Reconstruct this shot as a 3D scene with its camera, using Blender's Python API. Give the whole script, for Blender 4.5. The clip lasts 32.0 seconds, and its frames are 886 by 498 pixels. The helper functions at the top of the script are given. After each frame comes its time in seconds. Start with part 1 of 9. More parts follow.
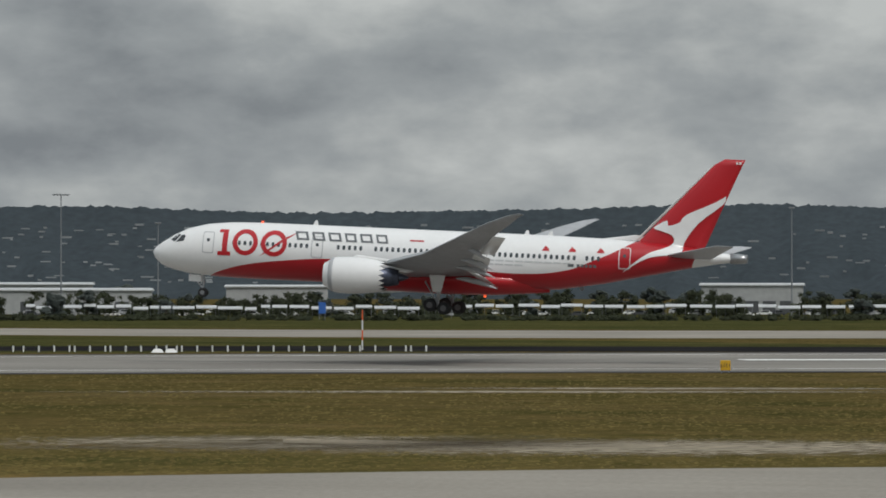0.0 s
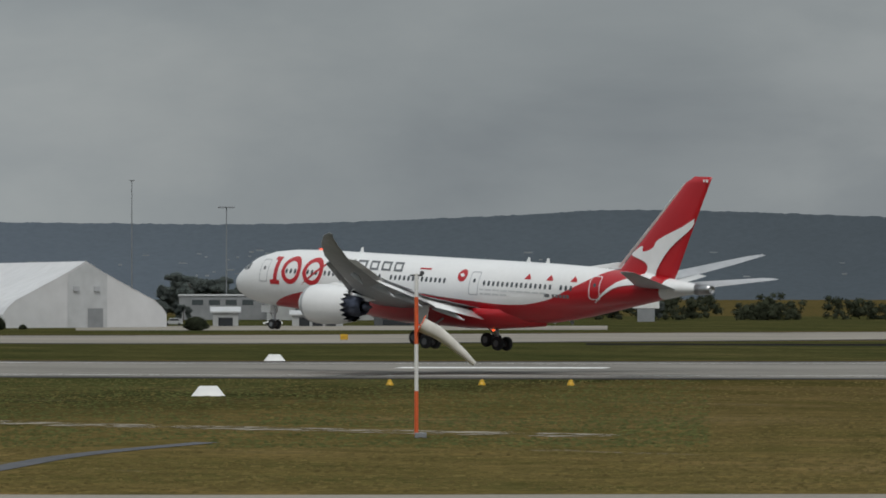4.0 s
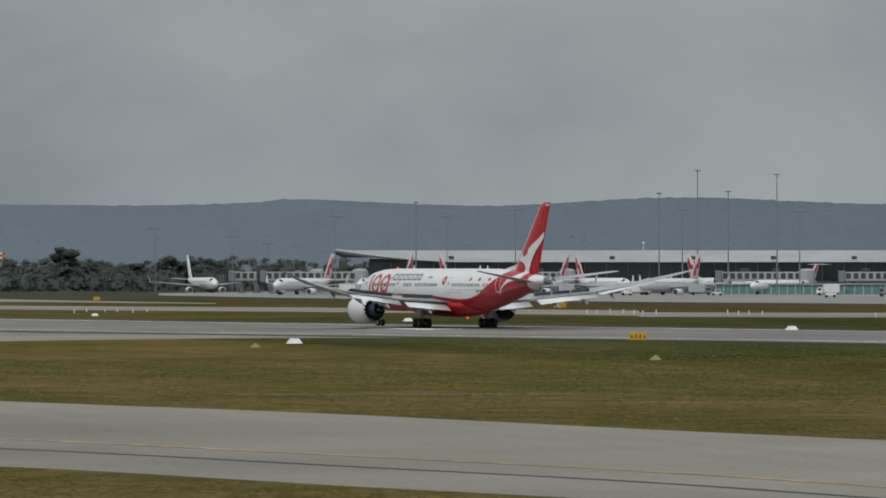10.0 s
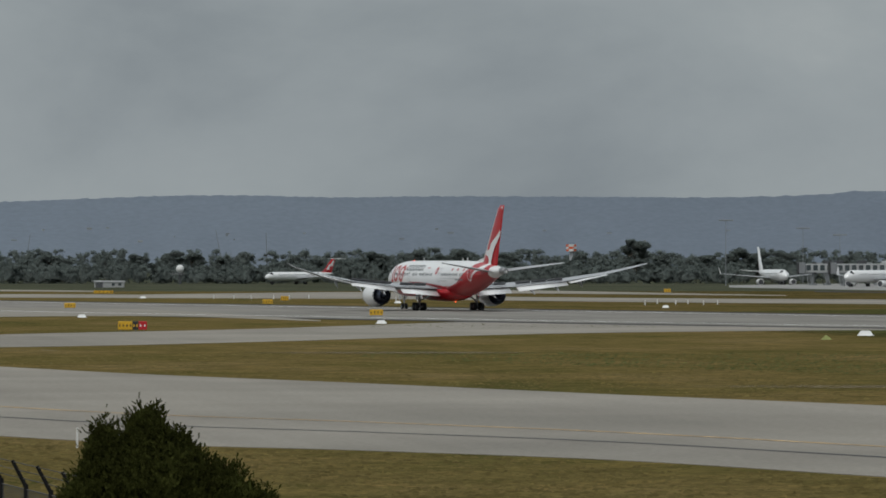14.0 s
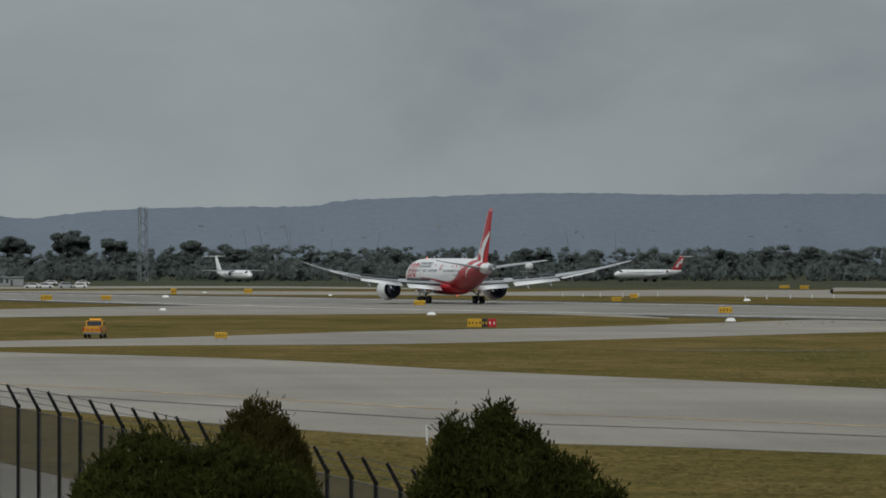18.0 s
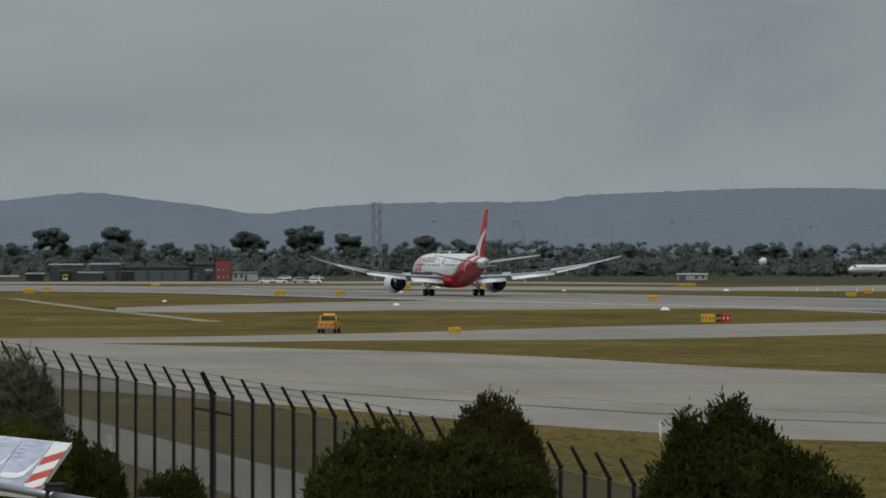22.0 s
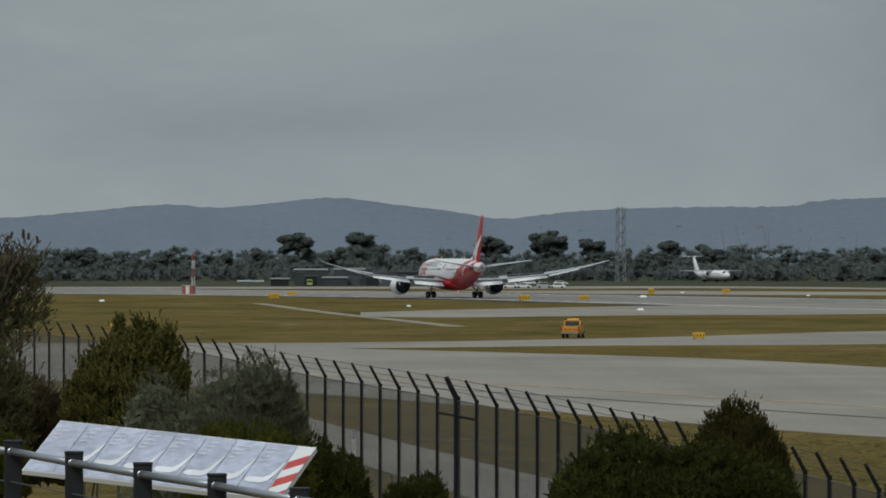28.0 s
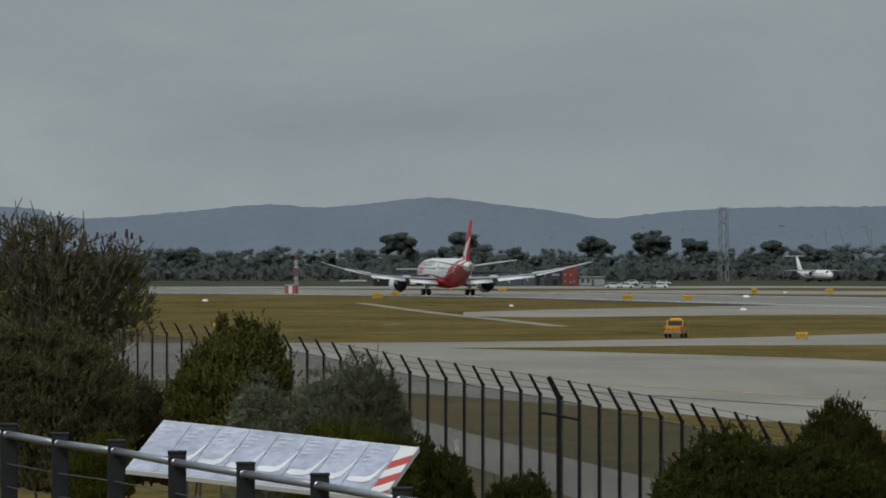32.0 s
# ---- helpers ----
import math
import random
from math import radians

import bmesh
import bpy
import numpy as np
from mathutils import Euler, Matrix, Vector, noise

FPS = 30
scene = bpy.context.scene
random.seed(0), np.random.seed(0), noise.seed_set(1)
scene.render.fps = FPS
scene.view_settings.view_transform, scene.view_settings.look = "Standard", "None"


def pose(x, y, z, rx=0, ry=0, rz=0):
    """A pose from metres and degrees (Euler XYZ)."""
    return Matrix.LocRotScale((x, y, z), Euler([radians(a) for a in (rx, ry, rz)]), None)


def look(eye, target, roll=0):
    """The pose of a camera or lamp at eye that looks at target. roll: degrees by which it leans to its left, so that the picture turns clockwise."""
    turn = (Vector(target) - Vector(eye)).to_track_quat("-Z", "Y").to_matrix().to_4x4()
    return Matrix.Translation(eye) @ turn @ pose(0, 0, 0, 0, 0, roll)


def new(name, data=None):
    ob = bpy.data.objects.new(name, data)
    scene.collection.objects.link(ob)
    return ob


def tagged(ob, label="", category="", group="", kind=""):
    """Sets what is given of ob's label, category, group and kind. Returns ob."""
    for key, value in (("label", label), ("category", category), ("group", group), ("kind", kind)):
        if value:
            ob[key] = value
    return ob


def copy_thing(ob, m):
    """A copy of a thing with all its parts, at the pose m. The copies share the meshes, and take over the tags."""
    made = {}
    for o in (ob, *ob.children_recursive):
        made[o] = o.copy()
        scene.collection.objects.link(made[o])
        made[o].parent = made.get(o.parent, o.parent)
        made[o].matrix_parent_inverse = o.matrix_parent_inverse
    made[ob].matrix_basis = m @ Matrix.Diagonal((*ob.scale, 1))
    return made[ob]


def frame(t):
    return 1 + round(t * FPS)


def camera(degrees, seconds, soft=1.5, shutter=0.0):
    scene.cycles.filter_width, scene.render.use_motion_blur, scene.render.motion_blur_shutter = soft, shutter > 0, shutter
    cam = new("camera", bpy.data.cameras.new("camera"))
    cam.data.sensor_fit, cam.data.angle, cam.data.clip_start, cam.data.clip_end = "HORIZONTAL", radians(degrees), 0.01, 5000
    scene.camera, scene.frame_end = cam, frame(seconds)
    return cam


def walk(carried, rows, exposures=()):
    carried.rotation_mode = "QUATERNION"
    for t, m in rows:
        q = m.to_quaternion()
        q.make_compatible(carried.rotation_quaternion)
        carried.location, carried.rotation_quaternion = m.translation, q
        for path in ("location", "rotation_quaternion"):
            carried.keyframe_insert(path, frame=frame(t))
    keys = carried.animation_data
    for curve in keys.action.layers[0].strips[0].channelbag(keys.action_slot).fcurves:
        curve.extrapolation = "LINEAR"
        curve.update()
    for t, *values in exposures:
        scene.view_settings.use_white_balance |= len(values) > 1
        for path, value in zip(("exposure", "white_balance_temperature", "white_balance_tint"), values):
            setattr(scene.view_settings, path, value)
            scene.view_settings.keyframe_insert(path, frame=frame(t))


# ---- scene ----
# A landing airliner, followed by a camera that stands on a viewing mound beside an airfield.
EYE = 8.0  # the lens's height over the airfield

cam = camera(9.957, 32.0, soft=1.75)
PATH = [
    (0.0, pose(0, 0, EYE, 90.4265, 0, -66.6078)),
    (0.2, pose(0, 0, EYE, 90.4189, 0, -65.0863)),
    (0.4, pose(0, 0, EYE, 90.4113, 0, -63.4998)),
    (0.6, pose(0, 0, EYE, 90.4062, 0, -62.0173)),
    (0.8, pose(0, 0, EYE, 90.4036, 0, -60.5261)),
    (1.0, pose(0, 0, EYE, 90.4011, 0, -59.0882)),
    (1.2, pose(0, 0, EYE, 90.4159, 0, -57.6751)),
    (1.6, pose(0, 0, EYE, 90.4456, 0, -54.6418)),
    (2.0, pose(0, 0, EYE, 90.4775, 0, -51.5985)),
    (2.4, pose(0, 0, EYE, 90.4902, 0, -48.8022)),
    (4.5, pose(0, 0, EYE, 90.4363, 0, -36.3245)),
    (5.0, pose(0, 0, EYE, 90.4050, 0, -33.8401)),
    (5.5, pose(0, 0, EYE, 90.3872, 0, -31.6657)),
    (6.0, pose(0, 0, EYE, 90.3557, 0, -29.5110)),
    (6.5, pose(0, 0, EYE, 90.3218, 0, -27.7220)),
    (7.0, pose(0, 0, EYE, 90.3097, 0, -25.6013)),
    (7.5, pose(0, 0, EYE, 90.2862, 0, -23.9329)),
    (8.0, pose(0, 0, EYE, 90.2668, 0, -22.2876)),
    (8.5, pose(0, 0, EYE, 90.2525, 0, -20.8683)),
    (9.0, pose(0, 0, EYE, 90.2664, 0, -19.4906)),
    (9.5, pose(0, 0, EYE, 90.2515, 0, -18.1492)),
    (10.0, pose(0, 0, EYE, 90.2299, 0, -16.8886)),
    (10.5, pose(0, 0, EYE, 90.1754, 0, -15.8596)),
    (11.0, pose(0, 0, EYE, 90.1446, 0, -14.7488)),
    (11.5, pose(0, 0, EYE, 90.1469, 0, -13.8658)),
    (12.0, pose(0, 0, EYE, 90.1605, 0, -13.1036)),
    (12.5, pose(0, 0, EYE, 90.1688, 0, -12.4564)),
    (13.0, pose(0, 0, EYE, 90.1738, 0, -11.6844)),
    (13.5, pose(0, 0, EYE, 90.1616, 0, -10.9901)),
    (14.0, pose(0, 0, EYE, 90.1399, 0, -10.4664)),
    (14.5, pose(0, 0, EYE, 90.1218, 0, -9.9779)),
    (16.5, pose(0, 0, EYE, 90.1417, 0, -7.8569)),
    (17.0, pose(0, 0, EYE, 90.1313, 0, -7.3124)),
    (17.5, pose(0, 0, EYE, 90.1222, 0, -6.9121)),
    (18.0, pose(0, 0, EYE, 90.1126, 0, -6.5346)),
    (18.5, pose(0, 0, EYE, 90.1027, 0, -6.1476)),
    (19.0, pose(0, 0, EYE, 90.0972, 0, -5.8091)),
    (19.5, pose(0, 0, EYE, 90.0930, 0, -5.4685)),
    (20.0, pose(0, 0, EYE, 90.0959, 0, -5.0716)),
    (20.5, pose(0, 0, EYE, 90.0841, 0, -4.6990)),
    (21.0, pose(0, 0, EYE, 90.0741, 0, -4.3960)),
    (21.5, pose(0, 0, EYE, 90.0663, 0, -4.1553)),
    (22.0, pose(0, 0, EYE, 90.0578, 0, -3.9053)),
    (22.5, pose(0, 0, EYE, 90.0612, 0, -3.6538)),
    (23.0, pose(0, 0, EYE, 90.0637, 0, -3.3613)),
    (23.5, pose(0, 0, EYE, 90.0594, 0, -3.0920)),
    (24.0, pose(0, 0, EYE, 90.0554, 0, -2.8512)),
    (24.5, pose(0, 0, EYE, 90.0505, 0, -2.6711)),
    (25.0, pose(0, 0, EYE, 90.0605, 0, -2.4366)),
    (25.5, pose(0, 0, EYE, 90.0835, 0, -2.1572)),
    (27.5, pose(0, 0, EYE, 90.0948, 0, -1.3700)),
    (28.0, pose(0, 0, EYE, 90.1137, 0, -1.1568)),
    (28.5, pose(0, 0, EYE, 90.1303, 0, -0.9943)),
    (29.0, pose(0, 0, EYE, 90.1249, 0, -0.8538)),
    (29.5, pose(0, 0, EYE, 90.1191, 0, -0.6994)),
    (30.0, pose(0, 0, EYE, 90.1163, 0, -0.5308)),
    (30.5, pose(0, 0, EYE, 90.1150, 0, -0.3972)),
    (31.0, pose(0, 0, EYE, 90.1110, 0, -0.2671)),
    (31.5, pose(0, 0, EYE, 90.1098, 0, -0.1544)),
    (32.0, pose(0, 0, EYE, 90.1109, 0, -0.0000)),
]
walk(cam, PATH, exposures=[(0.0, 0.0, 6500, 10), (2.5, -0.07, 6500, 10), (6.0, -0.17, 6480, 10), (10.0, -0.19, 6440, 9), (13.0, -0.15, 6420, 9), (18.0, -0.26, 6390, 8), (32.0, -0.26, 6240, 7)])

# ---- light ----
SUN_EL, SUN_AZ = 52.0, 215.0  # a veiled sun, high behind the stand


def make_world():
    w = bpy.data.worlds.new("overcast")
    scene.world = w
    w.use_nodes = True
    nt = w.node_tree
    nt.nodes.clear()
    N, L = nt.nodes.new, nt.links.new
    out = N("ShaderNodeOutputWorld")
    bg = N("ShaderNodeBackground")
    L(bg.outputs[0], out.inputs[0])
    sky = N("ShaderNodeTexSky")
    sky.sky_type = "NISHITA"
    sky.sun_disc = False
    sky.sun_elevation, sky.sun_rotation = radians(SUN_EL), radians(SUN_AZ)
    sky.air_density, sky.dust_density = 1.0, 4.0
    co = N("ShaderNodeTexCoord")
    sep = N("ShaderNodeSeparateXYZ")
    L(co.outputs["Generated"], sep.inputs[0])
    # cloud sheets, flattened towards the horizon
    mp = N("ShaderNodeMapping")
    mp.inputs["Scale"].default_value = (1.0, 1.0, 2.1)
    mp.inputs["Location"].default_value = (0.021, -0.045, 0.0)
    L(co.outputs["Generated"], mp.inputs[0])

    def noise_at(scale, detail, rough, dist):
        n = N("ShaderNodeTexNoise")
        n.inputs["Scale"].default_value = scale
        n.inputs["Detail"].default_value = detail
        n.inputs["Roughness"].default_value = rough
        n.inputs["Distortion"].default_value = dist
        L(mp.outputs[0], n.inputs["Vector"])
        return n

    def ramp(src, stops):
        r = N("ShaderNodeValToRGB")
        while len(r.color_ramp.elements) < len(stops):
            r.color_ramp.elements.new(0.5)
        for e, (p, c) in zip(r.color_ramp.elements, stops):
            e.position, e.color = p, (*c, 1)
        L(src, r.inputs[0])
        return r

    def mix(kind, fac, a, b):
        m = N("ShaderNodeMix")
        m.data_type, m.blend_type = "RGBA", kind
        if isinstance(fac, (int, float)):
            m.inputs[0].default_value = fac
        else:
            L(fac, m.inputs[0])
        for sock, src in ((m.inputs[6], a), (m.inputs[7], b)):
            if isinstance(src, tuple):
                sock.default_value = (*src, 1)
            else:
                L(src, sock)
        return m.outputs[2]

    big = noise_at(15.0, 7.0, 0.52, 0.0)
    puffs = noise_at(42.0, 7.0, 0.55, 0.1)
    heap = N("ShaderNodeMix")
    heap.data_type = "FLOAT"
    heap.inputs[0].default_value = 0.3
    L(big.outputs[0], heap.inputs[2])
    L(puffs.outputs[0], heap.inputs[3])
    broken = ramp(heap.outputs[0], [(0.36, (0.142, 0.156, 0.168)), (0.43, (0.186, 0.202, 0.212)), (0.50, (0.226, 0.243, 0.250)), (0.56, (0.278, 0.294, 0.295)), (0.64, (0.355, 0.371, 0.366))])
    soft = noise_at(7.0, 7.0, 0.55, 0.3)
    even = ramp(soft.outputs[0], [(0.32, (0.176, 0.198, 0.214)), (0.46, (0.226, 0.250, 0.262)), (0.54, (0.246, 0.270, 0.280)), (0.68, (0.290, 0.312, 0.316))])
    side = N("ShaderNodeMapRange")
    side.inputs["From Min"].default_value, side.inputs["From Max"].default_value = 0.66, 0.80
    L(sep.outputs["X"], side.inputs["Value"])
    # a thicker, duller sheet of cloud lies between the two
    dull = N("ShaderNodeMapRange")
    dull.inputs["From Min"].default_value, dull.inputs["From Max"].default_value = 0.49, 0.60
    dull.inputs["To Min"].default_value, dull.inputs["To Max"].default_value = 1.0, 0.80
    L(sep.outputs["X"], dull.inputs["Value"])
    thick = mix("MULTIPLY", 1.0, even.outputs[0], dull.outputs[0])
    cloud = mix("MIX", side.outputs[0], thick, broken.outputs[0])
    # an overcast sky is brighter overhead, and on the side of the veiled sun
    up = ramp(sep.outputs["Z"], [(0.0, (1.42, 1.42, 1.40)), (0.025, (1.33, 1.33, 1.33)), (0.06, (1.29, 1.29, 1.29)), (0.3, (1.75, 1.75, 1.72)), (1.0, (2.7, 2.7, 2.65))])
    cloud = mix("MULTIPLY", 1.0, cloud, up.outputs[0])
    dim = mix("MULTIPLY", 1.0, sky.outputs[0], (0.05, 0.05, 0.05))
    both = mix("ADD", 0.2, cloud, dim)
    L(both, bg.inputs[0])
    bg.inputs[1].default_value = 1.0


make_world()
sun = new("sun", bpy.data.lights.new("sun", "SUN"))
sun.data.energy, sun.data.angle, sun.data.color = 1.4, radians(18), (1.0, 0.97, 0.93)
_a, _e = radians(SUN_AZ), radians(SUN_EL)
sun.matrix_world = look((200 * math.sin(_a) * math.cos(_e), 200 * math.cos(_a) * math.cos(_e), 200 * math.sin(_e)), (0, 0, 0))


# ---- materials ----
def material(name, base, rough=0.7, metal=0.0, grain=None, grain_amt=0.25, stain=None, stain_amt=0.25, bump=0.0, bump_scale=None, spec=None, alpha=None, emit=None, vary=0.0, coat=0.0):
    """A node material: base colour, a fine grain and a wide stain (sizes as noise scales in object space, per metre), bump."""
    m = bpy.data.materials.new(name)
    m.use_nodes = True
    nt = m.node_tree
    N, L = nt.nodes.new, nt.links.new
    b = nt.nodes["Principled BSDF"]
    b.inputs["Base Color"].default_value = (*base, 1)
    b.inputs["Roughness"].default_value = rough
    b.inputs["Metallic"].default_value = metal
    if spec is not None:
        b.inputs["Specular IOR Level"].default_value = spec
    if coat:
        b.inputs["Coat Weight"].default_value = coat
        b.inputs["Coat Roughness"].default_value = 0.12
    if emit:
        b.inputs["Emission Color"].default_value = (*emit[0], 1)
        b.inputs["Emission Strength"].default_value = emit[1]
    co = N("ShaderNodeTexCoord")
    col = None

    def tone(src, amt, prev):
        mr = N("ShaderNodeMapRange")
        mr.inputs["From Min"].default_value, mr.inputs["From Max"].default_value = 0.3, 0.7
        mr.inputs["To Min"].default_value, mr.inputs["To Max"].default_value = 1 - amt, 1 + amt
        L(src, mr.inputs["Value"])
        mx = N("ShaderNodeMix")
        mx.data_type, mx.blend_type = "RGBA", "MULTIPLY"
        mx.inputs[0].default_value = 1
        if prev is None:
            mx.inputs[6].default_value = (*base, 1)
        else:
            L(prev, mx.inputs[6])
        L(mr.outputs[0], mx.inputs[7])
        return mx.outputs[2]

    for sc, amt in ((grain, grain_amt), (stain, stain_amt)):
        if sc:
            n = N("ShaderNodeTexNoise")
            n.inputs["Scale"].default_value = sc
            n.inputs["Detail"].default_value = 6
            L(co.outputs["Object"], n.inputs["Vector"])
            col = tone(n.outputs[0], amt, col)
    if vary:
        oi = N("ShaderNodeObjectInfo")
        col = tone(oi.outputs["Random"], vary, col)
    if col is not None:
        L(col, b.inputs["Base Color"])
    if bump:
        n = N("ShaderNodeTexNoise")
        n.inputs["Scale"].default_value = bump_scale or grain or 5
        n.inputs["Detail"].default_value = 4
        L(co.outputs["Object"], n.inputs["Vector"])
        bp = N("ShaderNodeBump")
        bp.inputs["Strength"].default_value = min(1, bump)
        bp.inputs["Distance"].default_value = 0.1
        L(n.outputs[0], bp.inputs["Height"])
        L(bp.outputs[0], b.inputs["Normal"])
    return m


def grass_material(name="mown_grass", tone=None, bare_from=0.665):
    """Dry winter grass: olive and straw in wide patches, drawn out along the mown strips, with bare sandy ground here and there."""
    m = bpy.data.materials.new(name)
    m.use_nodes = True
    nt = m.node_tree
    N, L = nt.nodes.new, nt.links.new
    b = nt.nodes["Principled BSDF"]
    b.inputs["Roughness"].default_value = 0.95
    b.inputs["Specular IOR Level"].default_value = 0.0
    co = N("ShaderNodeTexCoord")

    def nz(scale, detail, stretch=(1, 1, 1), turn=0.0, rough=0.55):
        mp = N("ShaderNodeMapping")
        mp.inputs["Rotation"].default_value = (0, 0, radians(turn))
        mp.inputs["Scale"].default_value = stretch
        L(co.outputs["Object"], mp.inputs[0])
        n = N("ShaderNodeTexNoise")
        n.inputs["Scale"].default_value = scale
        n.inputs["Detail"].default_value = detail
        n.inputs["Roughness"].default_value = rough
        L(mp.outputs[0], n.inputs["Vector"])
        return n.outputs[0]

    def ramp(src, stops):
        r = N("ShaderNodeValToRGB")
        while len(r.color_ramp.elements) < len(stops):
            r.color_ramp.elements.new(0.5)
        for e, (p, c) in zip(r.color_ramp.elements, stops):
            e.position, e.color = p, (*c, 1)
        L(src, r.inputs[0])
        return r.outputs[0]

    def mix(kind, fac, a, c):
        x = N("ShaderNodeMix")
        x.data_type, x.blend_type = "RGBA", kind
        if isinstance(fac, float):
            x.inputs[0].default_value = fac
        else:
            L(fac, x.inputs[0])
        L(a, x.inputs[6])
        if isinstance(c, tuple):
            x.inputs[7].default_value = (*c, 1)
        else:
            L(c, x.inputs[7])
        return x.outputs[2]

    wide = ramp(nz(0.05, 8, (1.0, 0.5, 1), 24), tone or [(0.32, (0.082, 0.074, 0.027)), (0.44, (0.112, 0.090, 0.033)), (0.56, (0.136, 0.102, 0.041)), (0.7, (0.160, 0.120, 0.055))])
    fine = nz(1.6, 8, (1, 1, 1), 0, 0.75)
    fine_t = ramp(fine, [(0.3, (0.45, 0.47, 0.43)), (0.5, (0.97, 0.97, 0.97)), (0.72, (1.6, 1.52, 1.4))])
    col = mix("MULTIPLY", 1.0, wide, fine_t)
    mid_t = ramp(nz(0.22, 7, (1.0, 1.0, 1), 0, 0.65), [(0.34, (0.66, 0.72, 0.66)), (0.5, (1.0, 1.0, 1.0)), (0.66, (1.32, 1.25, 1.2))])
    col = mix("MULTIPLY", 1.0, col, mid_t)
    bare = ramp(nz(0.07, 7, (1.0, 0.22, 1), 24, 0.62), [(bare_from, (0, 0, 0)), (bare_from + 0.06, (0.85, 0.85, 0.85))])
    col = mix("MIX", bare, col, (0.22, 0.185, 0.14))
    # the ground's colour gets darker towards the east
    sep = N("ShaderNodeSeparateXYZ")
    L(co.outputs["Object"], sep.inputs[0])
    east_tone = N("ShaderNodeMapRange")
    east_tone.inputs["From Min"].default_value, east_tone.inputs["From Max"].default_value = 130.0, 280.0
    east_tone.inputs["To Min"].default_value, east_tone.inputs["To Max"].default_value = 1.06, 0.74
    L(sep.outputs["X"], east_tone.inputs["Value"])
    col = mix("MULTIPLY", 1.0, col, east_tone.outputs[0])
    L(col, b.inputs["Base Color"])
    bp = N("ShaderNodeBump")
    bp.inputs["Strength"].default_value, bp.inputs["Distance"].default_value = 0.6, 0.12
    L(nz(2.2, 5), bp.inputs["Height"])
    L(bp.outputs[0], b.inputs["Normal"])
    return m


def paving_material(name, base, turn, crack=0.35):
    """Asphalt or worn concrete with rolled lanes, patches and dark rubber or oil streaks along its length."""
    m = material(name, base, 0.85, grain=3.0, grain_amt=0.14, stain=0.03, stain_amt=0.2, bump=0.3, bump_scale=8, spec=0.12)
    nt = m.node_tree
    N, L = nt.nodes.new, nt.links.new
    b = nt.nodes["Principled BSDF"]
    src = b.inputs["Base Color"].links[0].from_socket
    co = N("ShaderNodeTexCoord")
    mp = N("ShaderNodeMapping")
    mp.inputs["Rotation"].default_value = (0, 0, radians(turn))
    mp.inputs["Scale"].default_value = (1.0, 0.03, 1.0)
    L(co.outputs["Object"], mp.inputs[0])
    n = N("ShaderNodeTexNoise")
    n.inputs["Scale"].default_value = 0.35
    n.inputs["Detail"].default_value = 5
    L(mp.outputs[0], n.inputs["Vector"])
    mr = N("ShaderNodeMapRange")
    mr.inputs["From Min"].default_value, mr.inputs["From Max"].default_value = 0.3, 0.7
    mr.inputs["To Min"].default_value, mr.inputs["To Max"].default_value = 1 - crack, 1 + crack
    L(n.outputs[0], mr.inputs["Value"])
    mx = N("ShaderNodeMix")
    mx.data_type, mx.blend_type = "RGBA", "MULTIPLY"
    mx.inputs[0].default_value = 1
    L(src, mx.inputs[6])
    L(mr.outputs[0], mx.inputs[7])
    L(mx.outputs[2], b.inputs["Base Color"])
    return m


GRASS = grass_material()
GRASS_GREEN = grass_material("greener_grass", [(0.32, (0.052, 0.062, 0.023)), (0.44, (0.070, 0.074, 0.028)), (0.56, (0.090, 0.086, 0.033)), (0.7, (0.118, 0.102, 0.044))], 0.72)
RUNWAY = paving_material("grooved_asphalt", (0.222, 0.207, 0.186), 24, 0.14)
TAXI = paving_material("pale_asphalt", (0.268, 0.244, 0.210), 20, 0.05)
SHOULDER = material("dark_shoulder", (0.055, 0.054, 0.055), 0.95, grain=2, stain=0.05, bump=0.2, spec=0.05)
CONCRETE = paving_material("apron_concrete", (0.28, 0.275, 0.265), 10, 0.1)
LINE_WHITE = material("white_marking", (0.75, 0.75, 0.73), 0.7, grain=1.0, grain_amt=0.2)
LINE_BRIGHT = material("fresh_white_marking", (0.84, 0.84, 0.82), 0.6, grain=1.0, grain_amt=0.08)
LINE_YELLOW = material("yellow_marking", (0.42, 0.28, 0.13), 0.8, grain=0.9, grain_amt=0.5, stain=0.12, stain_amt=0.35)
LINE_BLACK = material("tar_seam", (0.05, 0.05, 0.052), 0.8, grain=1.0)
WHITE = material("white_paint", (0.80, 0.80, 0.80), 0.3, grain=0.15, grain_amt=0.03, stain=1.2, stain_amt=0.02, coat=0.4)
WHITE_MATT = material("white_sheet_metal", (0.72, 0.72, 0.71), 0.55, grain=0.8, grain_amt=0.08, stain=0.1, stain_amt=0.08)
GREY_LIGHT = material("light_grey_paint", (0.42, 0.43, 0.45), 0.4, grain=0.4, grain_amt=0.06, stain=2, stain_amt=0.05)
GREY_MID = material("mid_grey_paint", (0.20, 0.21, 0.22), 0.5, grain=1, grain_amt=0.08)
GREY_DARK = material("dark_grey_paint", (0.06, 0.063, 0.07), 0.5, grain=2, grain_amt=0.1)
RED = material("red_paint", (0.46, 0.008, 0.016), 0.38, grain=0.2, grain_amt=0.05, coat=0.2)
TITLE_GREY = material("title_grey", (0.13, 0.14, 0.15), 0.4)
SPOILER_GREY = material("spoiler_grey", (0.19, 0.195, 0.205), 0.5, grain=0.8, grain_amt=0.1)
LETTER_PALE = material("pale_grey_lettering", (0.56, 0.57, 0.58), 0.4)
